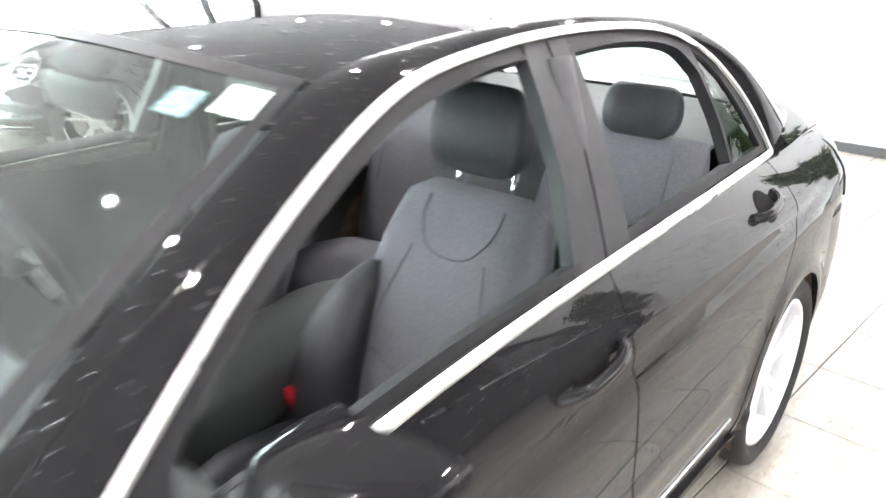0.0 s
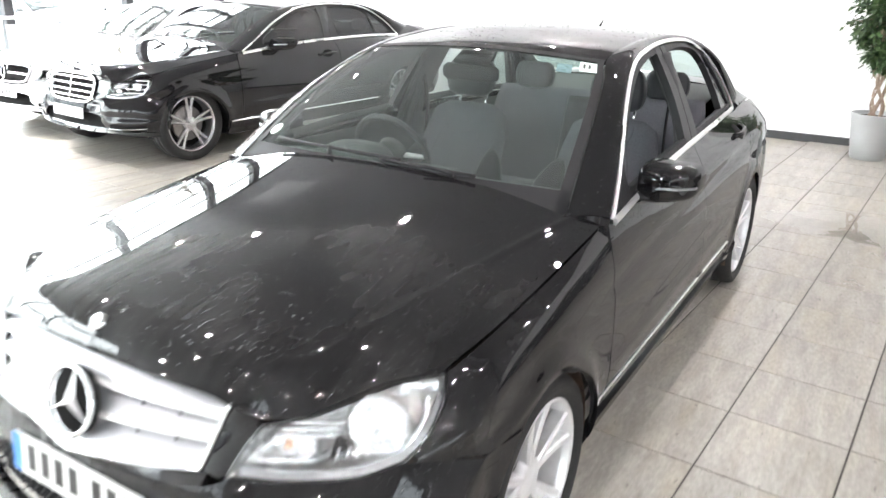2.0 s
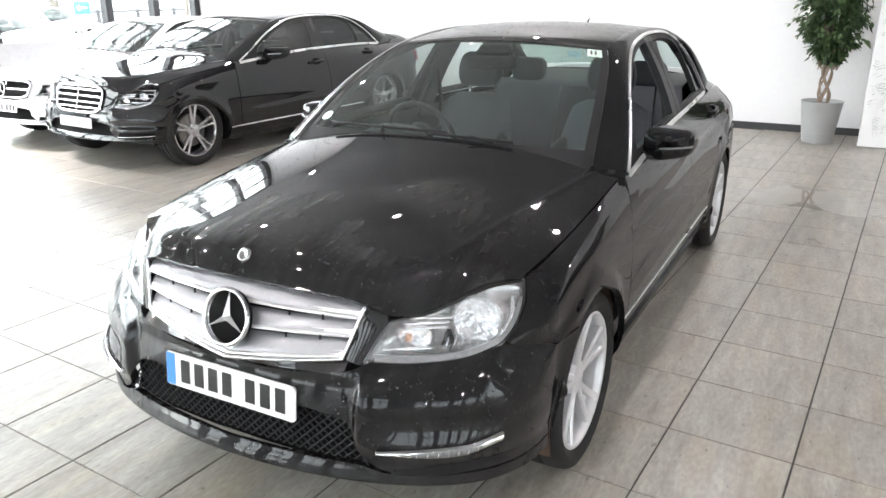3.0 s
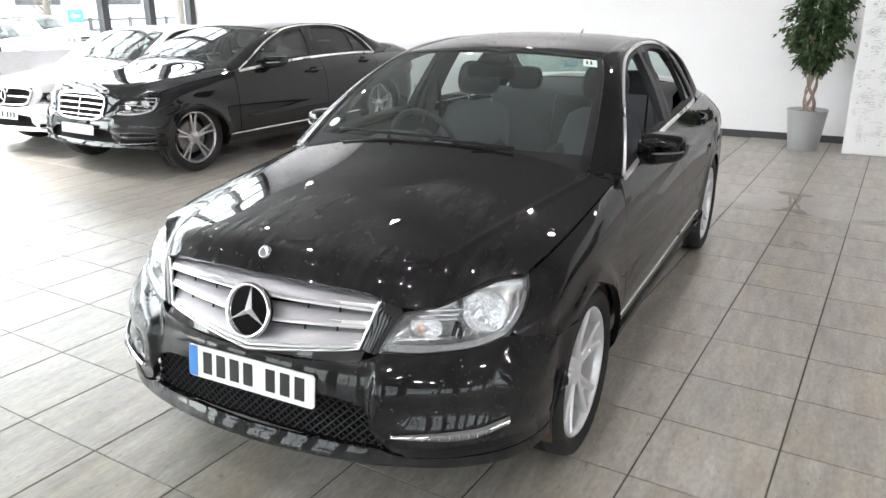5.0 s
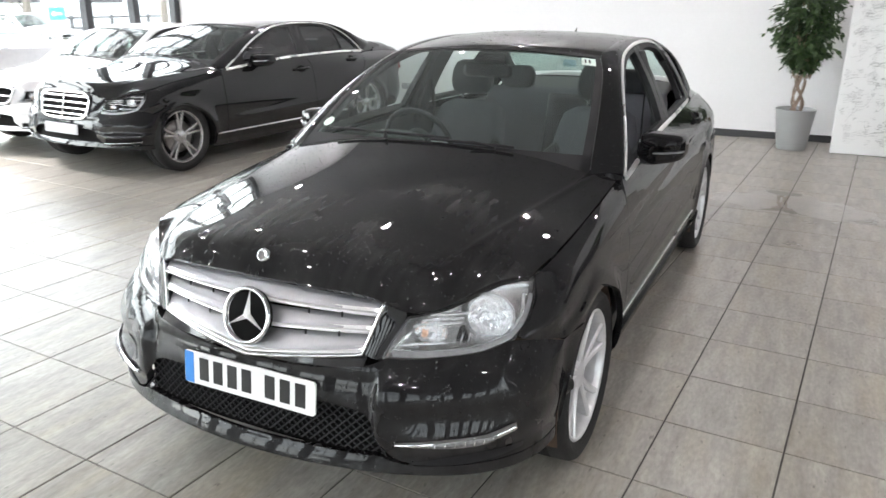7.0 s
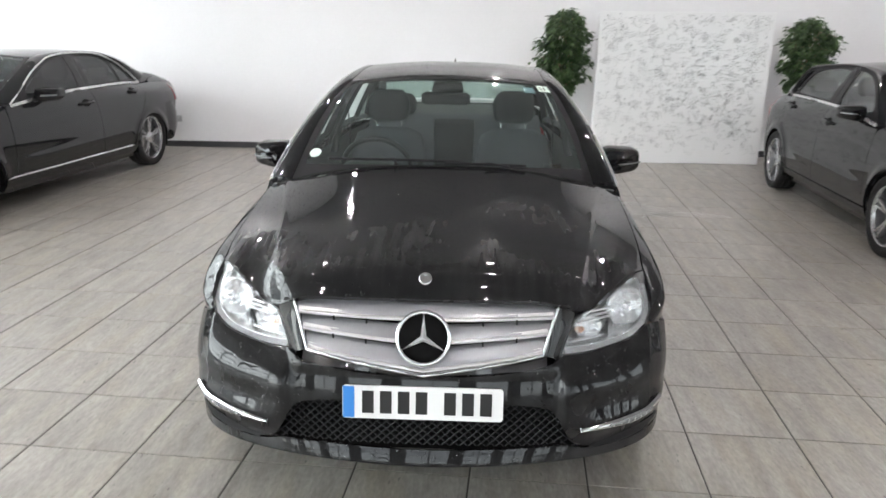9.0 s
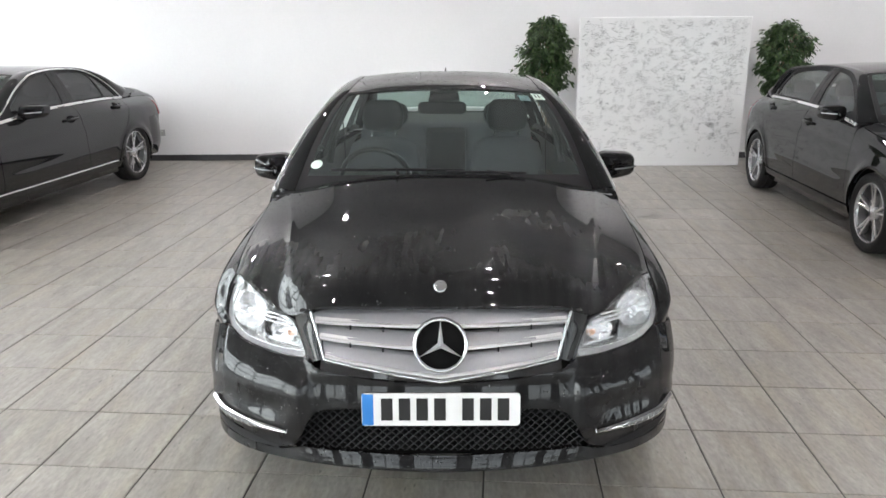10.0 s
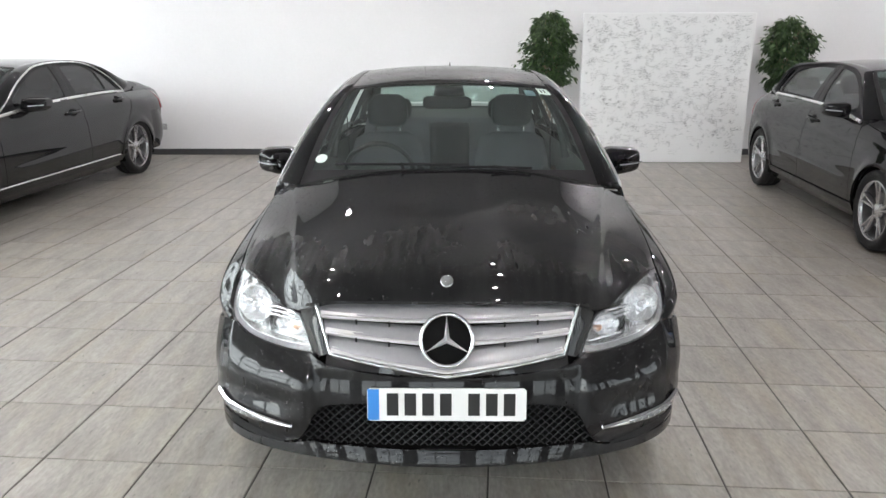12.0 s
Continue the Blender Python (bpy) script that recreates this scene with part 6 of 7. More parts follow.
    for a in (0.0, math.pi, -math.pi / 2):
        v, f = tube([(0.06 * math.cos(a), -0.005, 0.06 * math.sin(a)), (0.178 * math.cos(a), 0, 0.178 * math.sin(a))], [0.018, 0.013], 8, flat=0.5)
        car.put("spoke", ([tuple(m @ Vector(p)) for p in v], f), SATIN, st)
    car.put("column", tube([(-0.38, 1.86, 0.90), (-0.38, 1.60, 0.80)], 0.04, 12), DASH, st)
    # console, belts line, parcel shelf
    car.put("centre_console", pad(curve([(0, 1.62, 0.56), (0, 1.95, 0.53), (0, 2.45, 0.60), (0, 2.58, 0.58)], 12), 0.11 + 0 * k, 0.09 + 0.02 * k, 5), DASH)
    car.put("gear_lever", tube([(0, 1.93, 0.60), (0, 1.95, 0.70)], [0.012, 0.02], 10), LEATHER)
    g = np.array([[(x, y, 1.000 + 0.15 * (y - 3.42) + 0.01 * (1 - (x / 0.7)**2)) for x in np.linspace(-0.58, 0.58, 15)] for y in np.linspace(3.42, 3.92, 6)])
    car.put("parcel_shelf", sheet_mesh(g, (0, 3.6, 0.5), 0.01), DASH)
    # inner pillars
    for nm, pts, r in (("inner_pillar", [(0.735, 2.50, 0.90), (0.70, 2.53, 1.10), (0.60, 2.56, 1.36)], 0.032), ("inner_pillar", [(0.70, 1.36, 0.97), (0.635, 1.66, 1.18), (0.57, 1.95, 1.33)], 0.022), ("inner_pillar", [(0.60, 3.86, 1.02), (0.57, 3.68, 1.16), (0.53, 3.42, 1.30)], 0.028)):
        car.both(nm, tube(curve(pts, 10), r, 8, flat=0.8), LINER_DARK)
    gq = ruled(even([(2.455, 0.95), (2.47, 1.20), (2.49, 1.38)], 14), even([(2.65, 0.95), (2.66, 1.20), (2.67, 1.38)], 14), 4)
    Pq = lift(gq, cabin)
    Pq[..., 0] -= 0.06
    car.panel("inner_pillar", Pq, LINER_DARK, flange=0.02, inner=(2, 2.5, 1.2))
    belt = curve([(0.655, 2.54, 1.26), (0.64, 2.56, 1.0), (0.66, 2.55, 0.62)], 10)
    car.both("seat_belt", tube(belt, 0.022, 6, flat=0.12), TRIM)
    # mirror
    car.put("inside_mirror", pad([(-0.14, 1.915, 1.292), (-0.12, 1.912, 1.293), (0.10, 1.912, 1.291), (0.12, 1.915, 1.290)], [0.020, 0.034, 0.034, 0.020], [0.008, 0.016, 0.016, 0.008], 3, across=(0, 0, 1)), TRIM)
    car.put("mirror_stalk", tube([(0, 1.915, 1.31), (0, 1.93, 1.355)], 0.012, 8), TRIM)
    car.put("sensor_housing", pad([(0, 1.90, 1.335), (0, 1.96, 1.375)], [0.085, 0.075], [0.018, 0.018], 3), TRIM)


hero = Car("saloon_car", "glossy wet black saloon car with silver grille, parked on grey tiles", Matrix(), PAINT_WET, style="worn")
body(hero, open_windows=True)
hero_face(hero)
wipers(hero)
stickers(hero)
cabin_fit(hero)
for k_ in (1,):
    ln = np.linspace(1.20, 3.12, 40)
    zz_ = 0.372 + 0.004 * (ln - 1.2)
    hero.both("sill_trim", tube(np.stack([side(ln, zz_) + 0.003, ln, zz_], -1), 0.0036, 6), BRIGHT, label="thin bright strip along the sill")
fin_v, fin_f = tube([(0, 3.30, 1.395), (0, 3.35, 1.425), (0, 3.388, 1.452)], [0.014, 0.007, 0.003], 8)
hero.put("antenna", (fin_v, fin_f), TRIM)


def beads(name, obs, count, seed, material, r0, r1, parent):
    """Small flattened drops scattered over panels that face up or forward."""
    rnd = random.Random(seed)
    tris = []
    for ob in obs:
        me = ob.data
        for p in me.polygons:
            nn = p.normal
            if p.area < 1e-6 or nn.z < -0.1:
                continue
            ids = list(p.vertices)
            for k in range(1, len(ids) - 1):
                a, b, c = (me.vertices[ids[0]].co, me.vertices[ids[k]].co, me.vertices[ids[k + 1]].co)
                ar = (b - a).cross(c - a).length / 2
                tris.append((ar * (0.35 + max(0, nn.z)), a, b, c, nn))
    total = np.cumsum([t[0] for t in tris])
    vs, fs = [], []
    for _ in range(count):
        _, a, b, c, nn = tris[min(int(np.searchsorted(total, rnd.uniform(0, total[-1]))), len(tris) - 1)]
        u, v = rnd.random(), rnd.random()
        if u + v > 1:
            u, v = 1 - u, 1 - v
        p = a + (b - a) * u + (c - a) * v
        r = r0 + (r1 - r0) * rnd.random()**3
        t1 = nn.orthogonal().normalized()
        t2 = nn.cross(t1)
        k = len(vs)
        turn, long = rnd.uniform(0, 6.28), rnd.uniform(1.0, 1.5)
        for ring, h in ((1.0, -0.05), (0.72, 0.36)):
            for j in range(6):
                w = j * math.pi / 3 + turn
                q = p + (t1 * math.cos(w) * long + t2 * math.sin(w)) * r * ring + nn * r * h
                vs.append(tuple(q))
        vs.append(tuple(p + nn * r * 0.5))
        for j in range(6):
            i = (j + 1) % 6
            fs += [(k + j, k + i, k + 6 + i, k + 6 + j), (k + 6 + j, k + 6 + i, k + 12)]
    ob = soup(name, vs, fs, material, parent)
    return tagged(ob, kind="stuff")


def panels(car, *names):
    return [o for o in car.root.children if o.name.split(".")[0] in names]


beads("rain_water", panels(hero, "hood"), 3600, 3, WATER, 0.0007, 0.0027, hero.root)
beads("rain_water", panels(hero, "roof", "roof_side_rail"), 1300, 4, WATER, 0.0011, 0.0040, hero.root)
beads("rain_water", panels(hero, "front_bumper", "front_lip", "grille_surround"), 1100, 5, WATER, 0.0009, 0.0026, hero.root)
beads("rain_water", panels(hero, "front_wing", "front_door", "rear_door", "rear_quarter_panel"), 1500, 6, WATER, 0.0009, 0.0024, hero.root)


# ---- the other cars ----
def bar_face(car, bars, dark=False, bowls=True, plate_y=-0.016, wide=0.40, top=0.80, low=0.585, bright=None, plate_blue=False):
    """An upright grille with cross bars in a bright frame, lamps, intakes and plate."""
    bright = bright or CHROME

    def spot(x, z):
        return 0.006 + (z - 0.58) / 0.22 * 0.085 + 0.16 * x * x
    def outline(shrink):
        pts = []
        for w in np.linspace(0, 2 * math.pi, 49)[:-1]:
            c, s = math.cos(w), math.sin(w)
            r = (abs(c)**5 + abs(s)**5)**(-1 / 5)
            x = (wide - shrink) * r * c * (0.94 + 0.06 * s)
            z = (top + low) / 2 + ((top - low) / 2 - shrink) * r * s
            pts.append((x, spot(x, z), z))
        return pts
    o = outline(0.0)
    c = np.mean(o, 0)
    vs = [tuple(c + np.array((0, 0.04, 0)))] + [tuple(np.array(p) + np.array((0, 0.035, 0))) for p in o]
    grille = car.put("grille", (vs, [(0, i + 1, (i + 1) % 48 + 1) for i in range(48)]), CAVITY, None, "radiator grille with bright cross bars", smooth=False)
    car.put("grille_frame", tube(o, 0.013, 10, closed=True), bright, grille, "bright grille frame")
    for i in range(bars):
        z = low + (top - low) * (i + 0.75) / (bars + 0.5)
        xs = np.linspace(-wide * 0.955, wide * 0.955, 25)
        rows_ = []
        for s in np.linspace(-1, 1, 5):
            rows_.append([(x, spot(x, z) - 0.004 + 0.008 * s * s, z + s * 0.009 + 0.004 * (1 - (x / wide)**2)) for x in xs])
        car.put("grille_bar", sheet_mesh(np.array(rows_), (0, 2, 0.6), 0.02), bright, grille)
    car.put("grille_strut", tube([(0, spot(0, low), low), (0, spot(0, top), top)], 0.007, 8), bright, grille)
    # fill between grille, lamps and hood
    zz = np.linspace(0.57, 0.80, 10)
    a = np.array([(wide * 0.9, spot(wide, z) + 0.012, z) for z in zz])
    b = curve([(0.452, 0.092, 0.575), (0.46, 0.105, 0.63), (0.490, 0.138, 0.70), (0.50, 0.155, 0.76), (0.45, 0.135, 0.795)], 9)
    car.both("grille_surround", sheet_mesh(ruled(a, b, 5), (0, 2, 0.6), 0.02), car.paint)
    xs = np.linspace(-0.53, 0.53, 25)
    P = []
    for z in np.linspace(0.315, 0.48, 5):
        q = nose(nose_phi(xs), z)
        P.append(np.stack([xs, q[:, 1] + 0.05, 0 * xs + z], -1))
    car.put("lower_intake", sheet_mesh(np.array(P), (0, 2, 0.6), 0.0), CAVITY)
    ph = np.linspace(float(nose_phi(0.56)), float(nose_phi(0.83)), 20)
    rows_ = [nose(ph, 0.345 + s * 0.035, 0.004) for s in np.linspace(-1, 1, 5)]
    car.both("corner_intake", sheet_mesh(np.array(rows_), (0, 2, 0.4), 0.0), CAVITY)
    car.both("corner_strip", tube(nose(ph, 0.325 + 0.02 * np.linspace(0, 1, 20), 0.010), 0.008, 8, flat=0.7), bright)
    headlamp(car, dark, bowls)
    return grille


def link_sill(car, z, r, mat_):
    ln = np.linspace(1.20, 3.14, 40)
    zz = z + 0 * ln
    car.both("sill_trim", tube(np.stack([side(ln, zz) + 0.008, ln, zz], -1), r, 8), mat_, label="bright strip along the sill")


# long black limousine
limo = Car("limousine", "long clean black saloon with chrome grille, parked beside the window", pose(-5.07, 3.12, 0, 0, 0, -4.6), PAINT_DRY,
           ymap=[(-0.1, 0.06), (0.0, 0.15), (0.45, 0.50), (0.826, 0.80), (1.20, 1.24), (1.38, 1.46), (1.995, 2.20), (2.487, 2.80), (3.20, 3.49), (3.573, 3.89), (3.95, 4.30), (4.56, 5.00)],
           ymap_hi=[(1.2, 1.36), (1.38, 1.52), (1.995, 2.28), (2.487, 2.75), (3.05, 3.34), (3.30, 3.58), (3.685, 3.99), (3.93, 4.32), (4.5, 4.94)],
           zmap=[(0, 0), (0.155, 0.16), (0.318, 0.335), (0.47, 0.455), (0.666, 0.650), (0.80, 0.80), (1.0, 1.012), (1.44, 1.405), (1.6, 1.55)], wide=1.07, glass=PRIVACY)
body(limo, wheel_r=0.345, twin=True, alloy=ALLOY_MID)
bar_face(limo, 4, dark=True, bowls=False, wide=0.36, top=0.795, low=0.565)
number_plate(limo, -0.030, 0.46, blue=False, ink=POT, face=SATIN_PANEL)
link_sill(limo, 0.30, 0.009, CHROME)
wipers(limo)
cabin_fit(limo)

# black hatchback
HATCH = dict(ymap=[(-0.1, -0.1), (0.0, 0.0), (0.45, 0.49), (0.826, 0.87), (1.20, 1.23), (1.38, 1.36), (1.995, 1.93), (2.487, 2.42), (3.20, 3.20), (3.573, 3.57), (3.95, 3.95), (4.56, 4.27)],
             ymap_hi=[(1.2, 1.15), (1.38, 1.36), (1.995, 1.93), (2.487, 2.42), (3.05, 3.06), (3.30, 3.62), (3.38, 3.66), (3.745, 3.80), (3.93, 4.06), (4.5, 4.22)],
             zmap=[(0, 0), (0.155, 0.16), (0.666, 0.672), (0.80, 0.81), (1.0, 1.02), (1.44, 1.402), (1.6, 1.56)], wide=1.0, style="hatch")
hatch = Car("hatchback", "clean black hatchback with silver five-spoke wheels by the wall", pose(4.118, 2.60, 0, 0, 0, -3.8), PAINT_DRY, **HATCH)
body(hatch, wheel_r=0.318, twin=True, alloy=ALLOY_MID)
bar_face(hatch, 2, dark=True, bright=SATIN)
number_plate(hatch, -0.016, 0.46)
wipers(hatch)
cabin_fit(hatch)

# white hatchback, lower built
LOW = [(0, 0), (0.155, 0.15), (0.318, 0.318), (0.45, 0.43), (0.666, 0.615), (0.80, 0.75), (1.0, 0.95), (1.44, 1.335), (1.6, 1.48)]
white = Car("hatchback", "white hatchback with dark grille beside the black limousine", pose(-6.71, 3.57, 0, 0, 0, -1.0), PAINT_WHITE, **dict(HATCH, zmap=LOW))
body(white, wheel_r=0.318, twin=True, alloy=ALLOY_DARK)
gr = bar_face(white, 1, dark=True, wide=0.42, top=0.785, low=0.60, bright=SATIN)
emblem(white, gr, -0.005, 0.69, 0.085, -16)
number_plate(white, -0.016, 0.475)
wipers(white)
cabin_fit(white)


# ---- plants ----
def leafy(name_seed, height, spread, z0):
    """Crown of drooping twigs set with small pointed leaves, and the twigs' paths."""
    rnd = random.Random(name_seed)
    vs, fs, twigs = [], [], []
    cz = (z0 + height) / 2
    for i in range(330):
        w = rnd.uniform(0, 2 * math.pi)
        t = rnd.uniform(-1, 1)
        rad = math.sqrt(max(0.0, 1 - abs(t)**2.6)) * rnd.uniform(0.35, 1.06) * (1.0 - 0.22 * max(0, -t))
        lump = 1 + 0.16 * math.sin(3 * w + 5 * t + name_seed)
        end = Vector((spread * rad * lump * math.cos(w), spread * rad * lump * math.sin(w), cz + t * (height - z0) / 2))
        start = Vector((0.10 * math.cos(w), 0.10 * math.sin(w), max(z0 - 0.1, end.z - 0.35 * rnd.uniform(0.3, 1.0))))
        mid = (start + end) / 2 + Vector((0, 0, 0.10))
        pts = [start.lerp(mid, k / 3) if k < 3 else mid.lerp(end, (k - 3) / 3) for k in range(7)]
        twigs.append(pts)
        for k in range(16):
            s = rnd.uniform(0.45, 1.05)
            j = min(int(s * 6), 5)
            p = pts[j].lerp(pts[min(j + 1, 6)], s * 6 - j) + Vector((rnd.gauss(0, 0.022), rnd.gauss(0, 0.022), rnd.gauss(0, 0.02)))
            out = Vector((p.x, p.y, 0)).normalized() if (p.x or p.y) else Vector((1, 0, 0))
            d = (out * rnd.uniform(0.2, 1.0) + Vector((rnd.gauss(0, 0.5), rnd.gauss(0, 0.5), -rnd.uniform(0.1, 1.1)))).normalized()
            up = Vector((rnd.gauss(0, 0.4), rnd.gauss(0, 0.4), 1)).normalized()
            sd = d.cross(up).normalized()
            nn = sd.cross(d)
            ln, wd = rnd.uniform(0.055, 0.095), rnd.uniform(0.013, 0.020)
            k0 = len(vs)
            for a, b, c in ((0, 0, 0), (0.35, -1, 0.25), (0.35, 1, 0.25), (0.7, -0.75, 0.15), (0.7, 0.75, 0.15), (1, 0, -0.25), (0.35, 0, 0), (0.7, 0, -0.05)):
                q = p + d * (a * ln) + sd * (b * wd) + nn * (c * wd)
                vs.append(tuple(q))
            fs += [(k0, k0 + 6, k0 + 1), (k0, k0 + 2, k0 + 6), (k0 + 1, k0 + 6, k0 + 7, k0 + 3), (k0 + 6, k0 + 2, k0 + 4, k0 + 7), (k0 + 3, k0 + 7, k0 + 5), (k0 + 7, k0 + 4, k0 + 5)]
    return vs, fs, twigs


def potted_tree(x, y, seed, height):
    tree = thing("potted_tree", "leafy green potted fig tree with twisted stems in a silver planter", "plant", pose(x, y, 0, 0, 0, seed * 40), "potted trees by the board")
    v, f = spun([(0.0, 0.0), (0.152, 0.0), (0.158, 0.010), (0.187, 0.235), (0.213, 0.442), (0.218, 0.455), (0.213, 0.460), (0.203, 0.455), (0.199, 0.415), (0.0, 0.41)], 40, "z")
    pot = soup("planter", v, f, POT, tree, "tapered silver-grey planter")
    v, f = spun([(0.0, 0.423), (0.10, 0.427), (0.198, 0.417)], 24, "z")
    soup("soil", v, f, SOIL, pot)
    for k in range(6):
        a0 = 2 * math.pi * k / 6
        pts, rr = [], []
        for t in np.linspace(0, 1, 26):
            w = a0 + (6.6 if k % 2 else -6.6) * t
            r = 0.054 * (1 - 0.20 * t) + 0.014 * math.sin(9 * t + k)
            pts.append((r * math.cos(w), r * math.sin(w), 0.41 + 0.78 * t))
            rr.append(0.0115 - 0.003 * t)
        v, f = tube(pts, rr, 8)
        soup("trunk", v, f, BARK, tree)
    vs, fs, twigs = leafy(seed, height, 0.335, 0.89)
    crown = soup("crown", vs, fs, LEAF, tree, "dense small glossy green leaves", smooth=False)
    crown["kind"] = "stuff"
    v, f = merged(*[tube([tuple(p) for p in tw], [0.006, 0.0055, 0.005, 0.0045, 0.004, 0.003, 0.002], 4) for tw in twigs[:110]])
    tw = soup("twig", v, f, BARK, tree)
    tw["kind"] = "stuff"
    return tree


def leaf_material():
    ma = shader("glossy_green_leaf", (0.05, 0.10, 0.03), rough=0.5, spec=0.4)
    n, l = ma.node_tree.nodes, ma.node_tree.links
    b = n["Principled BSDF"]
    ge = n.new("ShaderNodeNewGeometry")
    cr = n.new("ShaderNodeValToRGB")
    cr.color_ramp.elements[0].color = (0.016, 0.036, 0.014, 1)
    cr.color_ramp.elements[1].color = (0.070, 0.120, 0.040, 1)
    l.new(ge.outputs["Random Per Island"], cr.inputs[0])
    l.new(cr.outputs[0], b.inputs["Base Color"])
    return ma


LEAF = leaf_material()
potted_tree(1.29, 7.86, 1, 1.90)
potted_tree(4.36, 7.80, 4, 1.83)


# ---- signing board, stand, socket ----
def scribble_board():
    board = thing("signing_board", "tall white board covered with grey handwritten scribbles", "board", pose(2.79, 7.75, 0))
    w, h = 1.095, 1.915
    block("panel", -w, w, 0.0, 0.05, 0.004, h, BOARD, board, bevel=0.006)
    rnd = random.Random(5)
    vs, fs = [], []

    def stroke(p, q, t):
        d = Vector((q[0] - p[0], q[1] - p[1]))
        if d.length < 1e-4:
            return
        s = Vector((-d.y, d.x)).normalized() * t
        k = len(vs)
        for yy in (-0.0005, -0.0022):
            for a, g in ((p, 1), (q, 1), (q, -1), (p, -1)):
                vs.append((a[0] + g * s.x, yy, a[1] + g * s.y))
        fs.extend([(k + 4, k + 5, k + 6, k + 7), (k, k + 4, k + 5, k + 1), (k + 3, k + 2, k + 6, k + 7)])
    for i in range(1150):
        cx, cz = rnd.uniform(-w + 0.05, w - 0.06), 0.14 + (h - 0.17) * rnd.random()**0.85
        a = radians(rnd.choice((0, 8, 15, 25, 38, -8, -20)) + rnd.gauss(0, 6))
        ln, hh = rnd.uniform(0.03, 0.13), rnd.uniform(0.004, 0.012)
        t = rnd.uniform(0.0005, 0.0012)
        ca, sa = math.cos(a), math.sin(a)
        for row in range(rnd.choice((1, 1, 2, 3))):
            m = rnd.randint(5, 11)
            last = None
            x = -ln / 2
            for k in range(m):
                x += ln / m * rnd.uniform(0.5, 1.4)
                z = -row * 0.026 + hh * (rnd.uniform(0.3, 1.2) if k % 2 else -rnd.uniform(0.2, 1.0))
                p = (cx + x * ca - z * sa, cz + x * sa + z * ca)
                if last is not None and rnd.random() < 0.86 and abs(p[0]) < w - 0.02 and 0.03 < p[1] < h - 0.02:
                    stroke(last, p, t)
                last = p
    ob = soup("scribble", vs, fs, INK, board, smooth=False)
    ob["kind"] = "stuff"


scribble_board()


def info_stand():
    st = thing("info_stand", "slim grey metal stand with a tilted sign panel", "sign stand", pose(3.97, 7.33, 0, 0, 0, 62))
    block("base_plate", -0.14, 0.14, -0.12, 0.12, 0.0, 0.012, SATIN, st, bevel=0.003)
    block("post", -0.016, 0.016, -0.010, 0.010, 0.012, 0.90, SATIN, st, bevel=0.003)
    block("sign_panel", -0.15, 0.15, -0.006, 0.006, -0.21, 0.21, SATIN, st, bevel=0.003, m=pose(0, 0, 0.93, 48))
    block("sign_sheet", -0.135, 0.135, -0.0085, -0.0065, -0.195, 0.195, BOARD, st, m=pose(0, 0, 0.93, 48))


info_stand()
sock = thing("wall_socket", "grey double wall socket above the skirting", "socket", pose(-4.12, WALL_Y, 0.40))
block("cover", -0.073, 0.073, -0.010, 0.0, -0.043, 0.043, SATIN_PANEL, sock, bevel=0.003)
for sx_ in (-0.035, 0.035):
    block("switch", sx_ - 0.006, sx_ + 0.006, -0.013, -0.0095, 0.012, 0.028, SOCKET, sock, bevel=0.001)

# display panel by the window
dis = thing("display_panel", "grey panel hung in a white tubular floor frame", "display stand", pose(-8.25, 5.1, 0, 0, 0, 62))
for s_ in (-1, 1):
    v, f = tube([(s_ * 0.62, -0.25, 0.012), (s_ * 0.52, 0.0, 1.10)], 0.016, 8)
    soup("leg", v, f, SOCKET, dis)
    v, f = tube([(s_ * 0.62, 0.25, 0.012), (s_ * 0.52, 0.01, 1.10)], 0.016, 8)
    soup("leg", v, f, SOCKET, dis)
v, f = tube([(-0.66, 0, 1.10), (0.66, 0, 1.10)], 0.018, 8)
soup("top_rail", v, f, SOCKET, dis)
block("panel", -0.48, 0.48, -0.03, -0.015, 0.48, 1.02, SATIN_PANEL, dis, bevel=0.004)

# ---- outside the window ----
for k_, (ox, oy, oa) in enumerate(((-12.4, 5.2, 78), (-13.6, 9.6, 96), (-19.0, 14.5, 90))):
    c_ = copy_thing(white.root, pose(ox, oy, -0.06, 0, 0, oa))
    tagged(c_, "pale hatchback parked on the wet car park outside", "car", "cars parked outside")
sign = thing("road_sign", "blue rectangular direction sign on a grey post outside", "sign", pose(-16.2, 11.9, -0.06, 0, 0, 55))
v, f = tube([(0, 0.03, 0), (0, 0.03, 1.62)], 0.03, 8)
soup("post", v, f, SATIN, sign)
block("plate", -0.19, 0.19, -0.012, 0.012, 1.22, 1.54, SIGN_BLUE, sign, bevel=0.01)
block("arrow_shaft", -0.08, 0.11, -0.016, -0.013, 1.355, 1.405, SOCKET, sign)
soup("arrow_head", [(-0.05, -0.0165, 1.30), (-0.05, -0.0165, 1.46), (-0.14, -0.0165, 1.38)], [(0, 2, 1)], SOCKET, sign, smooth=False)


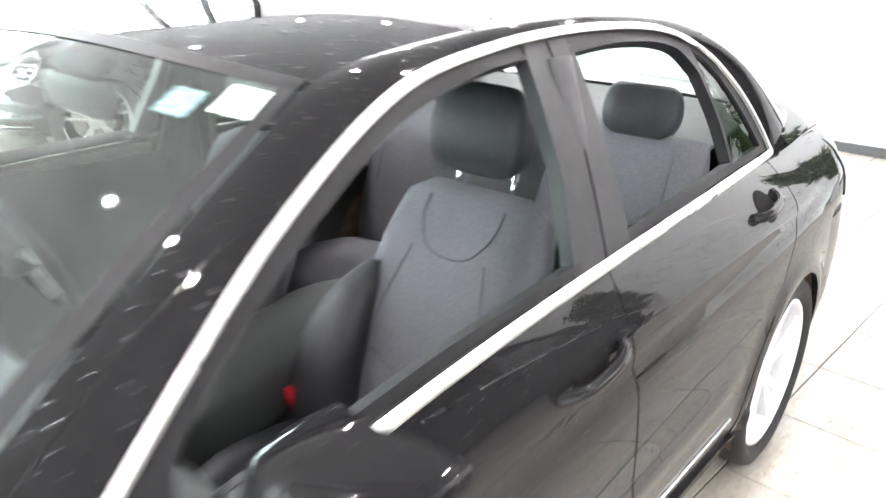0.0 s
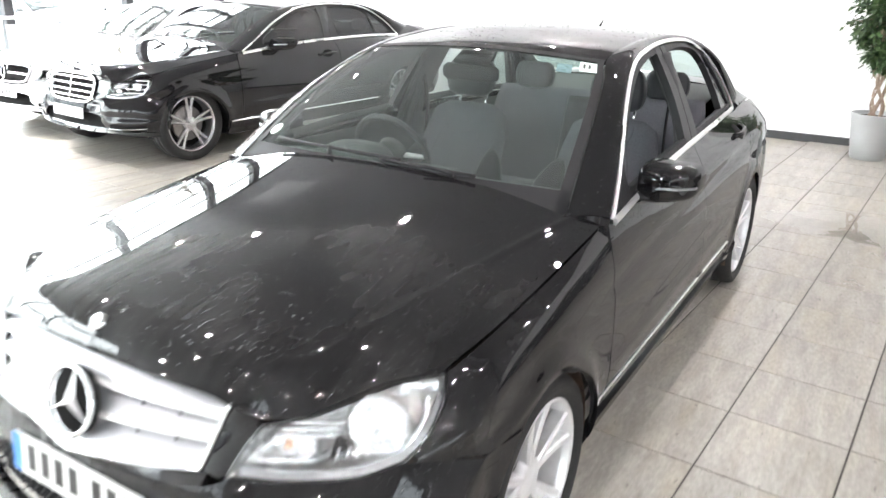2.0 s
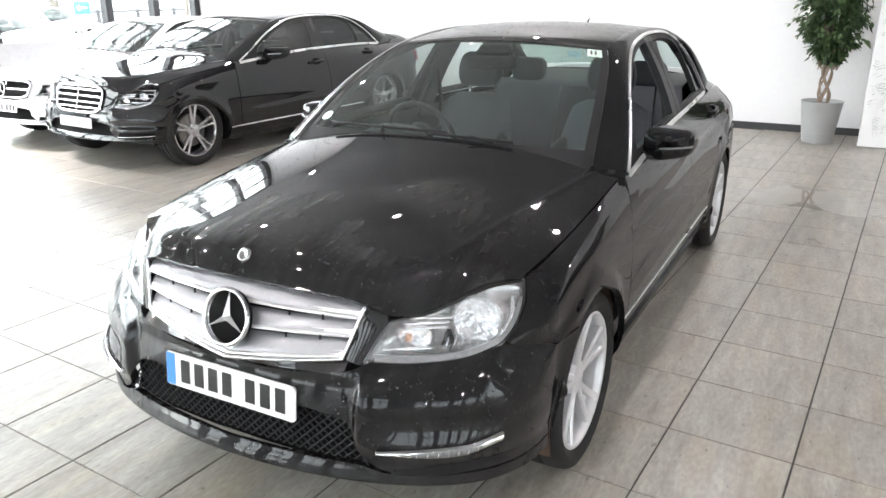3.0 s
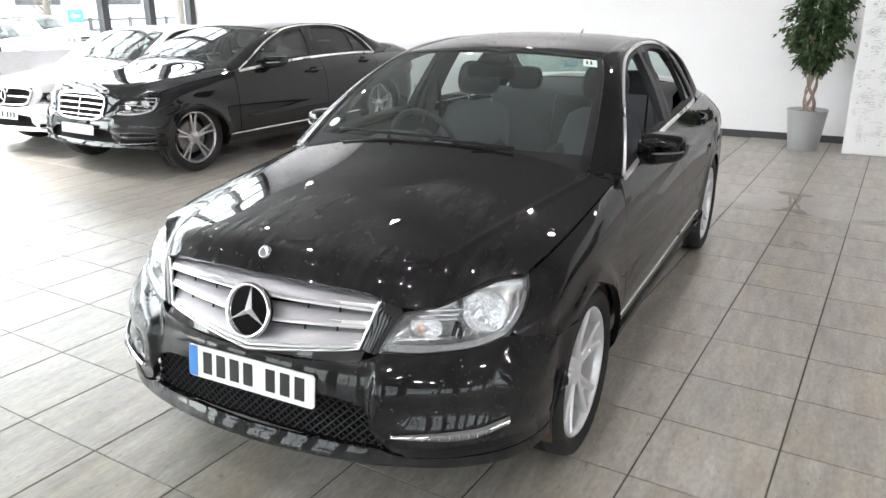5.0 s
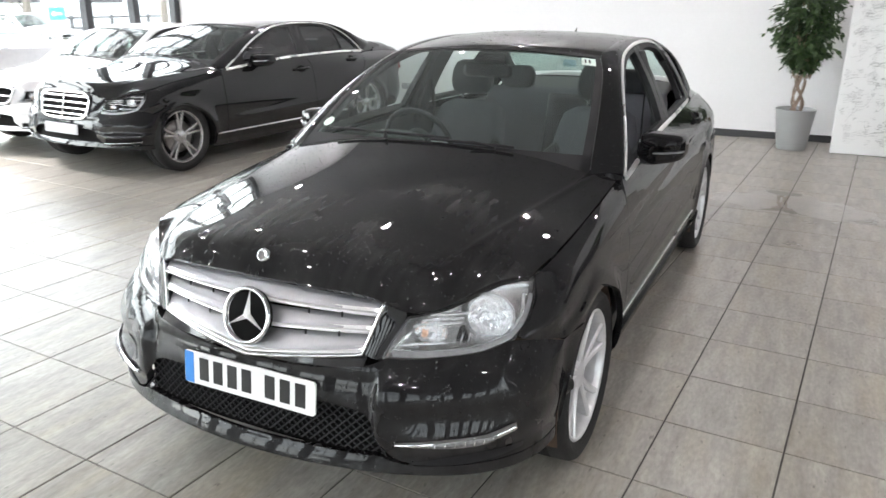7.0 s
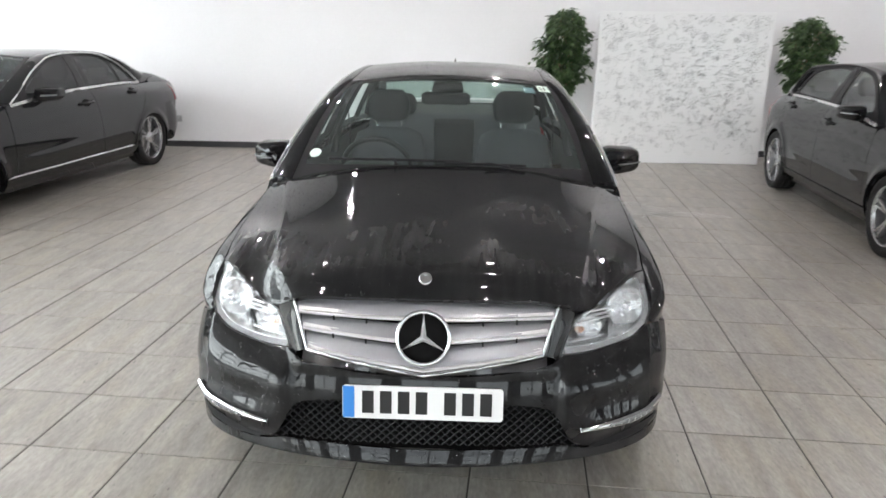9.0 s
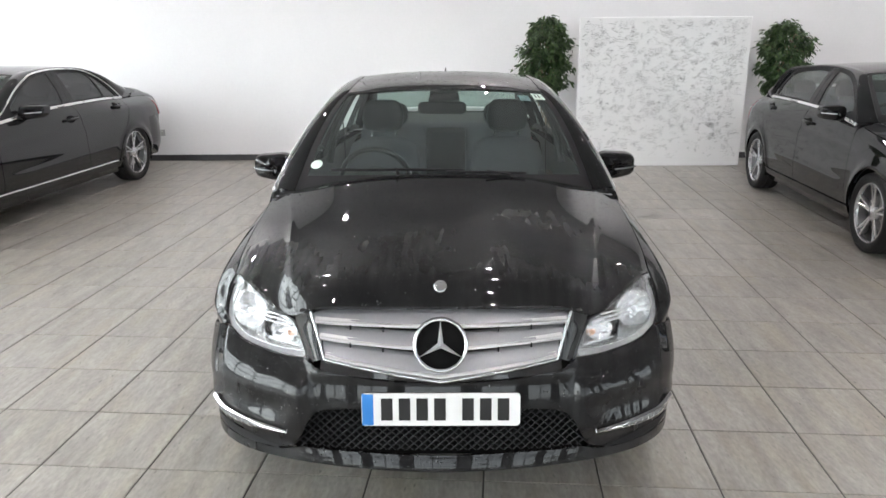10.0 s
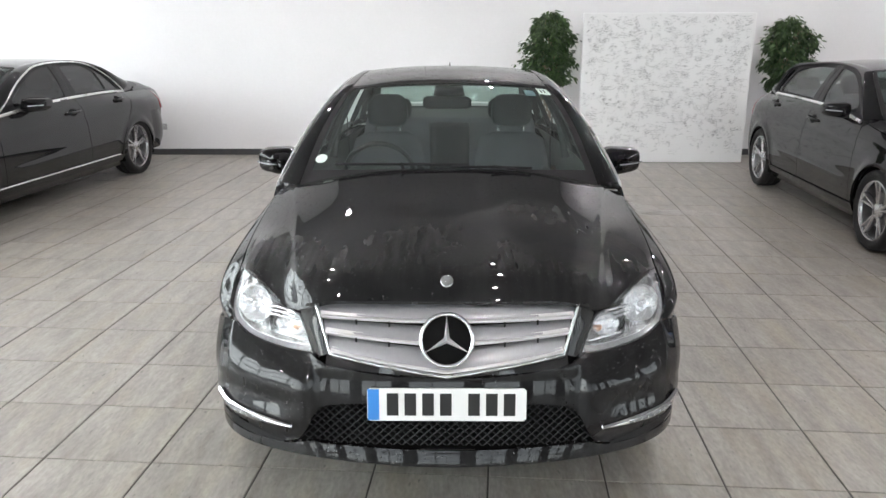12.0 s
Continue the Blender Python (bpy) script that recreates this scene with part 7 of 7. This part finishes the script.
def bare_tree(x, y, seed):
    tree = thing("bare_tree", "leafless winter tree beyond the car park", "tree", pose(x, y, -0.06), "bare trees outside")
    rnd = random.Random(seed)
    trunk = [Vector((0, 0, 0)), Vector((0.05, 0.03, 1.2)), Vector((0.0, 0.08, 2.6)), Vector((0.1, 0.0, 4.5)), Vector((0.05, 0.1, 6.5))]
    v, f = tube([tuple(p) for p in trunk], [0.16, 0.13, 0.10, 0.06, 0.02], 8)
    soup("trunk", v, f, BARK_GREY, tree)
    pieces = []
    for i in range(46):
        t = rnd.uniform(0.25, 0.98)
        j = min(int(t * 4), 3)
        p = trunk[j].lerp(trunk[j + 1], t * 4 - j)
        w = rnd.uniform(0, 2 * math.pi)
        ln = rnd.uniform(0.8, 2.0) * (1.15 - t * 0.6)
        d = Vector((math.cos(w), math.sin(w), rnd.uniform(0.5, 1.3))).normalized()
        q1, q2 = p + d * ln * 0.5, p + d * ln + Vector((rnd.gauss(0, 0.15), rnd.gauss(0, 0.15), 0.1))
        pieces.append(tube([tuple(p), tuple(q1), tuple(q2)], [0.035, 0.02, 0.006], 5))
        for k in range(3):
            e = q1 + Vector((rnd.gauss(0, 0.35), rnd.gauss(0, 0.35), rnd.uniform(0.2, 0.6)))
            pieces.append(tube([tuple(q1), tuple(e)], [0.012, 0.004], 4))
    v, f = merged(*pieces)
    ob = soup("branches", v, f, BARK_GREY, tree)
    ob["kind"] = "stuff"


bare_tree(-22, 15.2, 3)
bare_tree(-19.5, 18.6, 8)
fence = thing("railing", "low grey railing along the far edge of the car park", "fence", pose(0, 0, -0.06), kind="structure")
for z_ in (0.25, 0.65, 1.05):
    block("bar", -26.05, -25.95, -10, 40, z_ - 0.04, z_ + 0.04, SKIRTING, fence)
for i_ in range(26):
    block("post", -26.06, -25.94, -10 + 2 * i_ - 0.05, -10 + 2 * i_ + 0.05, 0, 1.15, SKIRTING, fence)
shed = thing("warehouse", "long low pale warehouse across the road", "building", pose(-48, 20, -0.06), kind="structure")
block("wall", -6, 6, -45, 45, 0, 5.2, WAREHOUSE, shed)
block("roof", -6.3, 6.3, -45.3, 45.3, 5.2, 5.6, SKIRTING, shed, bevel=0.05)
for i_ in range(14):
    block("window", 5.98, 6.04, -42 + 6.2 * i_, -39 + 6.2 * i_, 1.6, 3.0, MULLION, shed)

# ---- a thin film of water on the tiles ----
def puddle(cx, cy, rx, ry, turn, seed, label):
    """A flat irregular patch of water, a millimetre thick, with a rounded rim."""
    rnd = random.Random(seed)
    ph = [rnd.uniform(0, 6.28) for _ in range(5)]
    n = 64
    vs, fs = [(cx, cy, 0.0012)], []
    c, s = math.cos(turn), math.sin(turn)
    for k, z in ((0.93, 0.0012), (1.0, 0.0002)):
        for i in range(n):
            w = 2 * math.pi * i / n
            r = 1 + 0.22 * math.sin(2 * w + ph[0]) + 0.14 * math.sin(3 * w + ph[1]) + 0.09 * math.sin(5 * w + ph[2]) + 0.06 * math.sin(9 * w + ph[3]) + 0.03 * math.sin(17 * w + ph[4])
            a, b = rx * r * k * math.cos(w), ry * r * k * math.sin(w)
            vs.append((cx + a * c - b * s, cy + a * s + b * c, z))
    for i in range(n):
        j = (i + 1) % n
        fs += [(0, 1 + i, 1 + j), (1 + i, 1 + n + i, 1 + n + j, 1 + j)]
    ob = soup("puddle", vs, fs, WET)
    ob.visible_shadow = False
    tagged(ob, label, "puddle", "splashes on the tiles" if rx < 0.1 else "")


puddle(1.42, 5.12, 0.56, 0.40, 0.05, 11, "thin puddle of rain water on the grey tiles")
puddle(2.20, 4.80, 0.30, 0.12, 0.1, 12, "small puddle of rain water beside the larger one")
rnd_ = random.Random(5)
for i in range(9):
    puddle(1.46 + rnd_.gauss(0, 0.10), 3.98 + rnd_.gauss(0, 0.12), rnd_.uniform(0.012, 0.035), rnd_.uniform(0.010, 0.022), rnd_.uniform(0, 3), 20 + i, "splash of water on the grey tiles")
for i in range(8):
    puddle(1.66 + rnd_.gauss(0, 0.16), 4.50 + rnd_.gauss(0, 0.10), rnd_.uniform(0.012, 0.040), rnd_.uniform(0.010, 0.020), rnd_.uniform(0, 3), 40 + i, "splash of water on the grey tiles")
lay_floor()
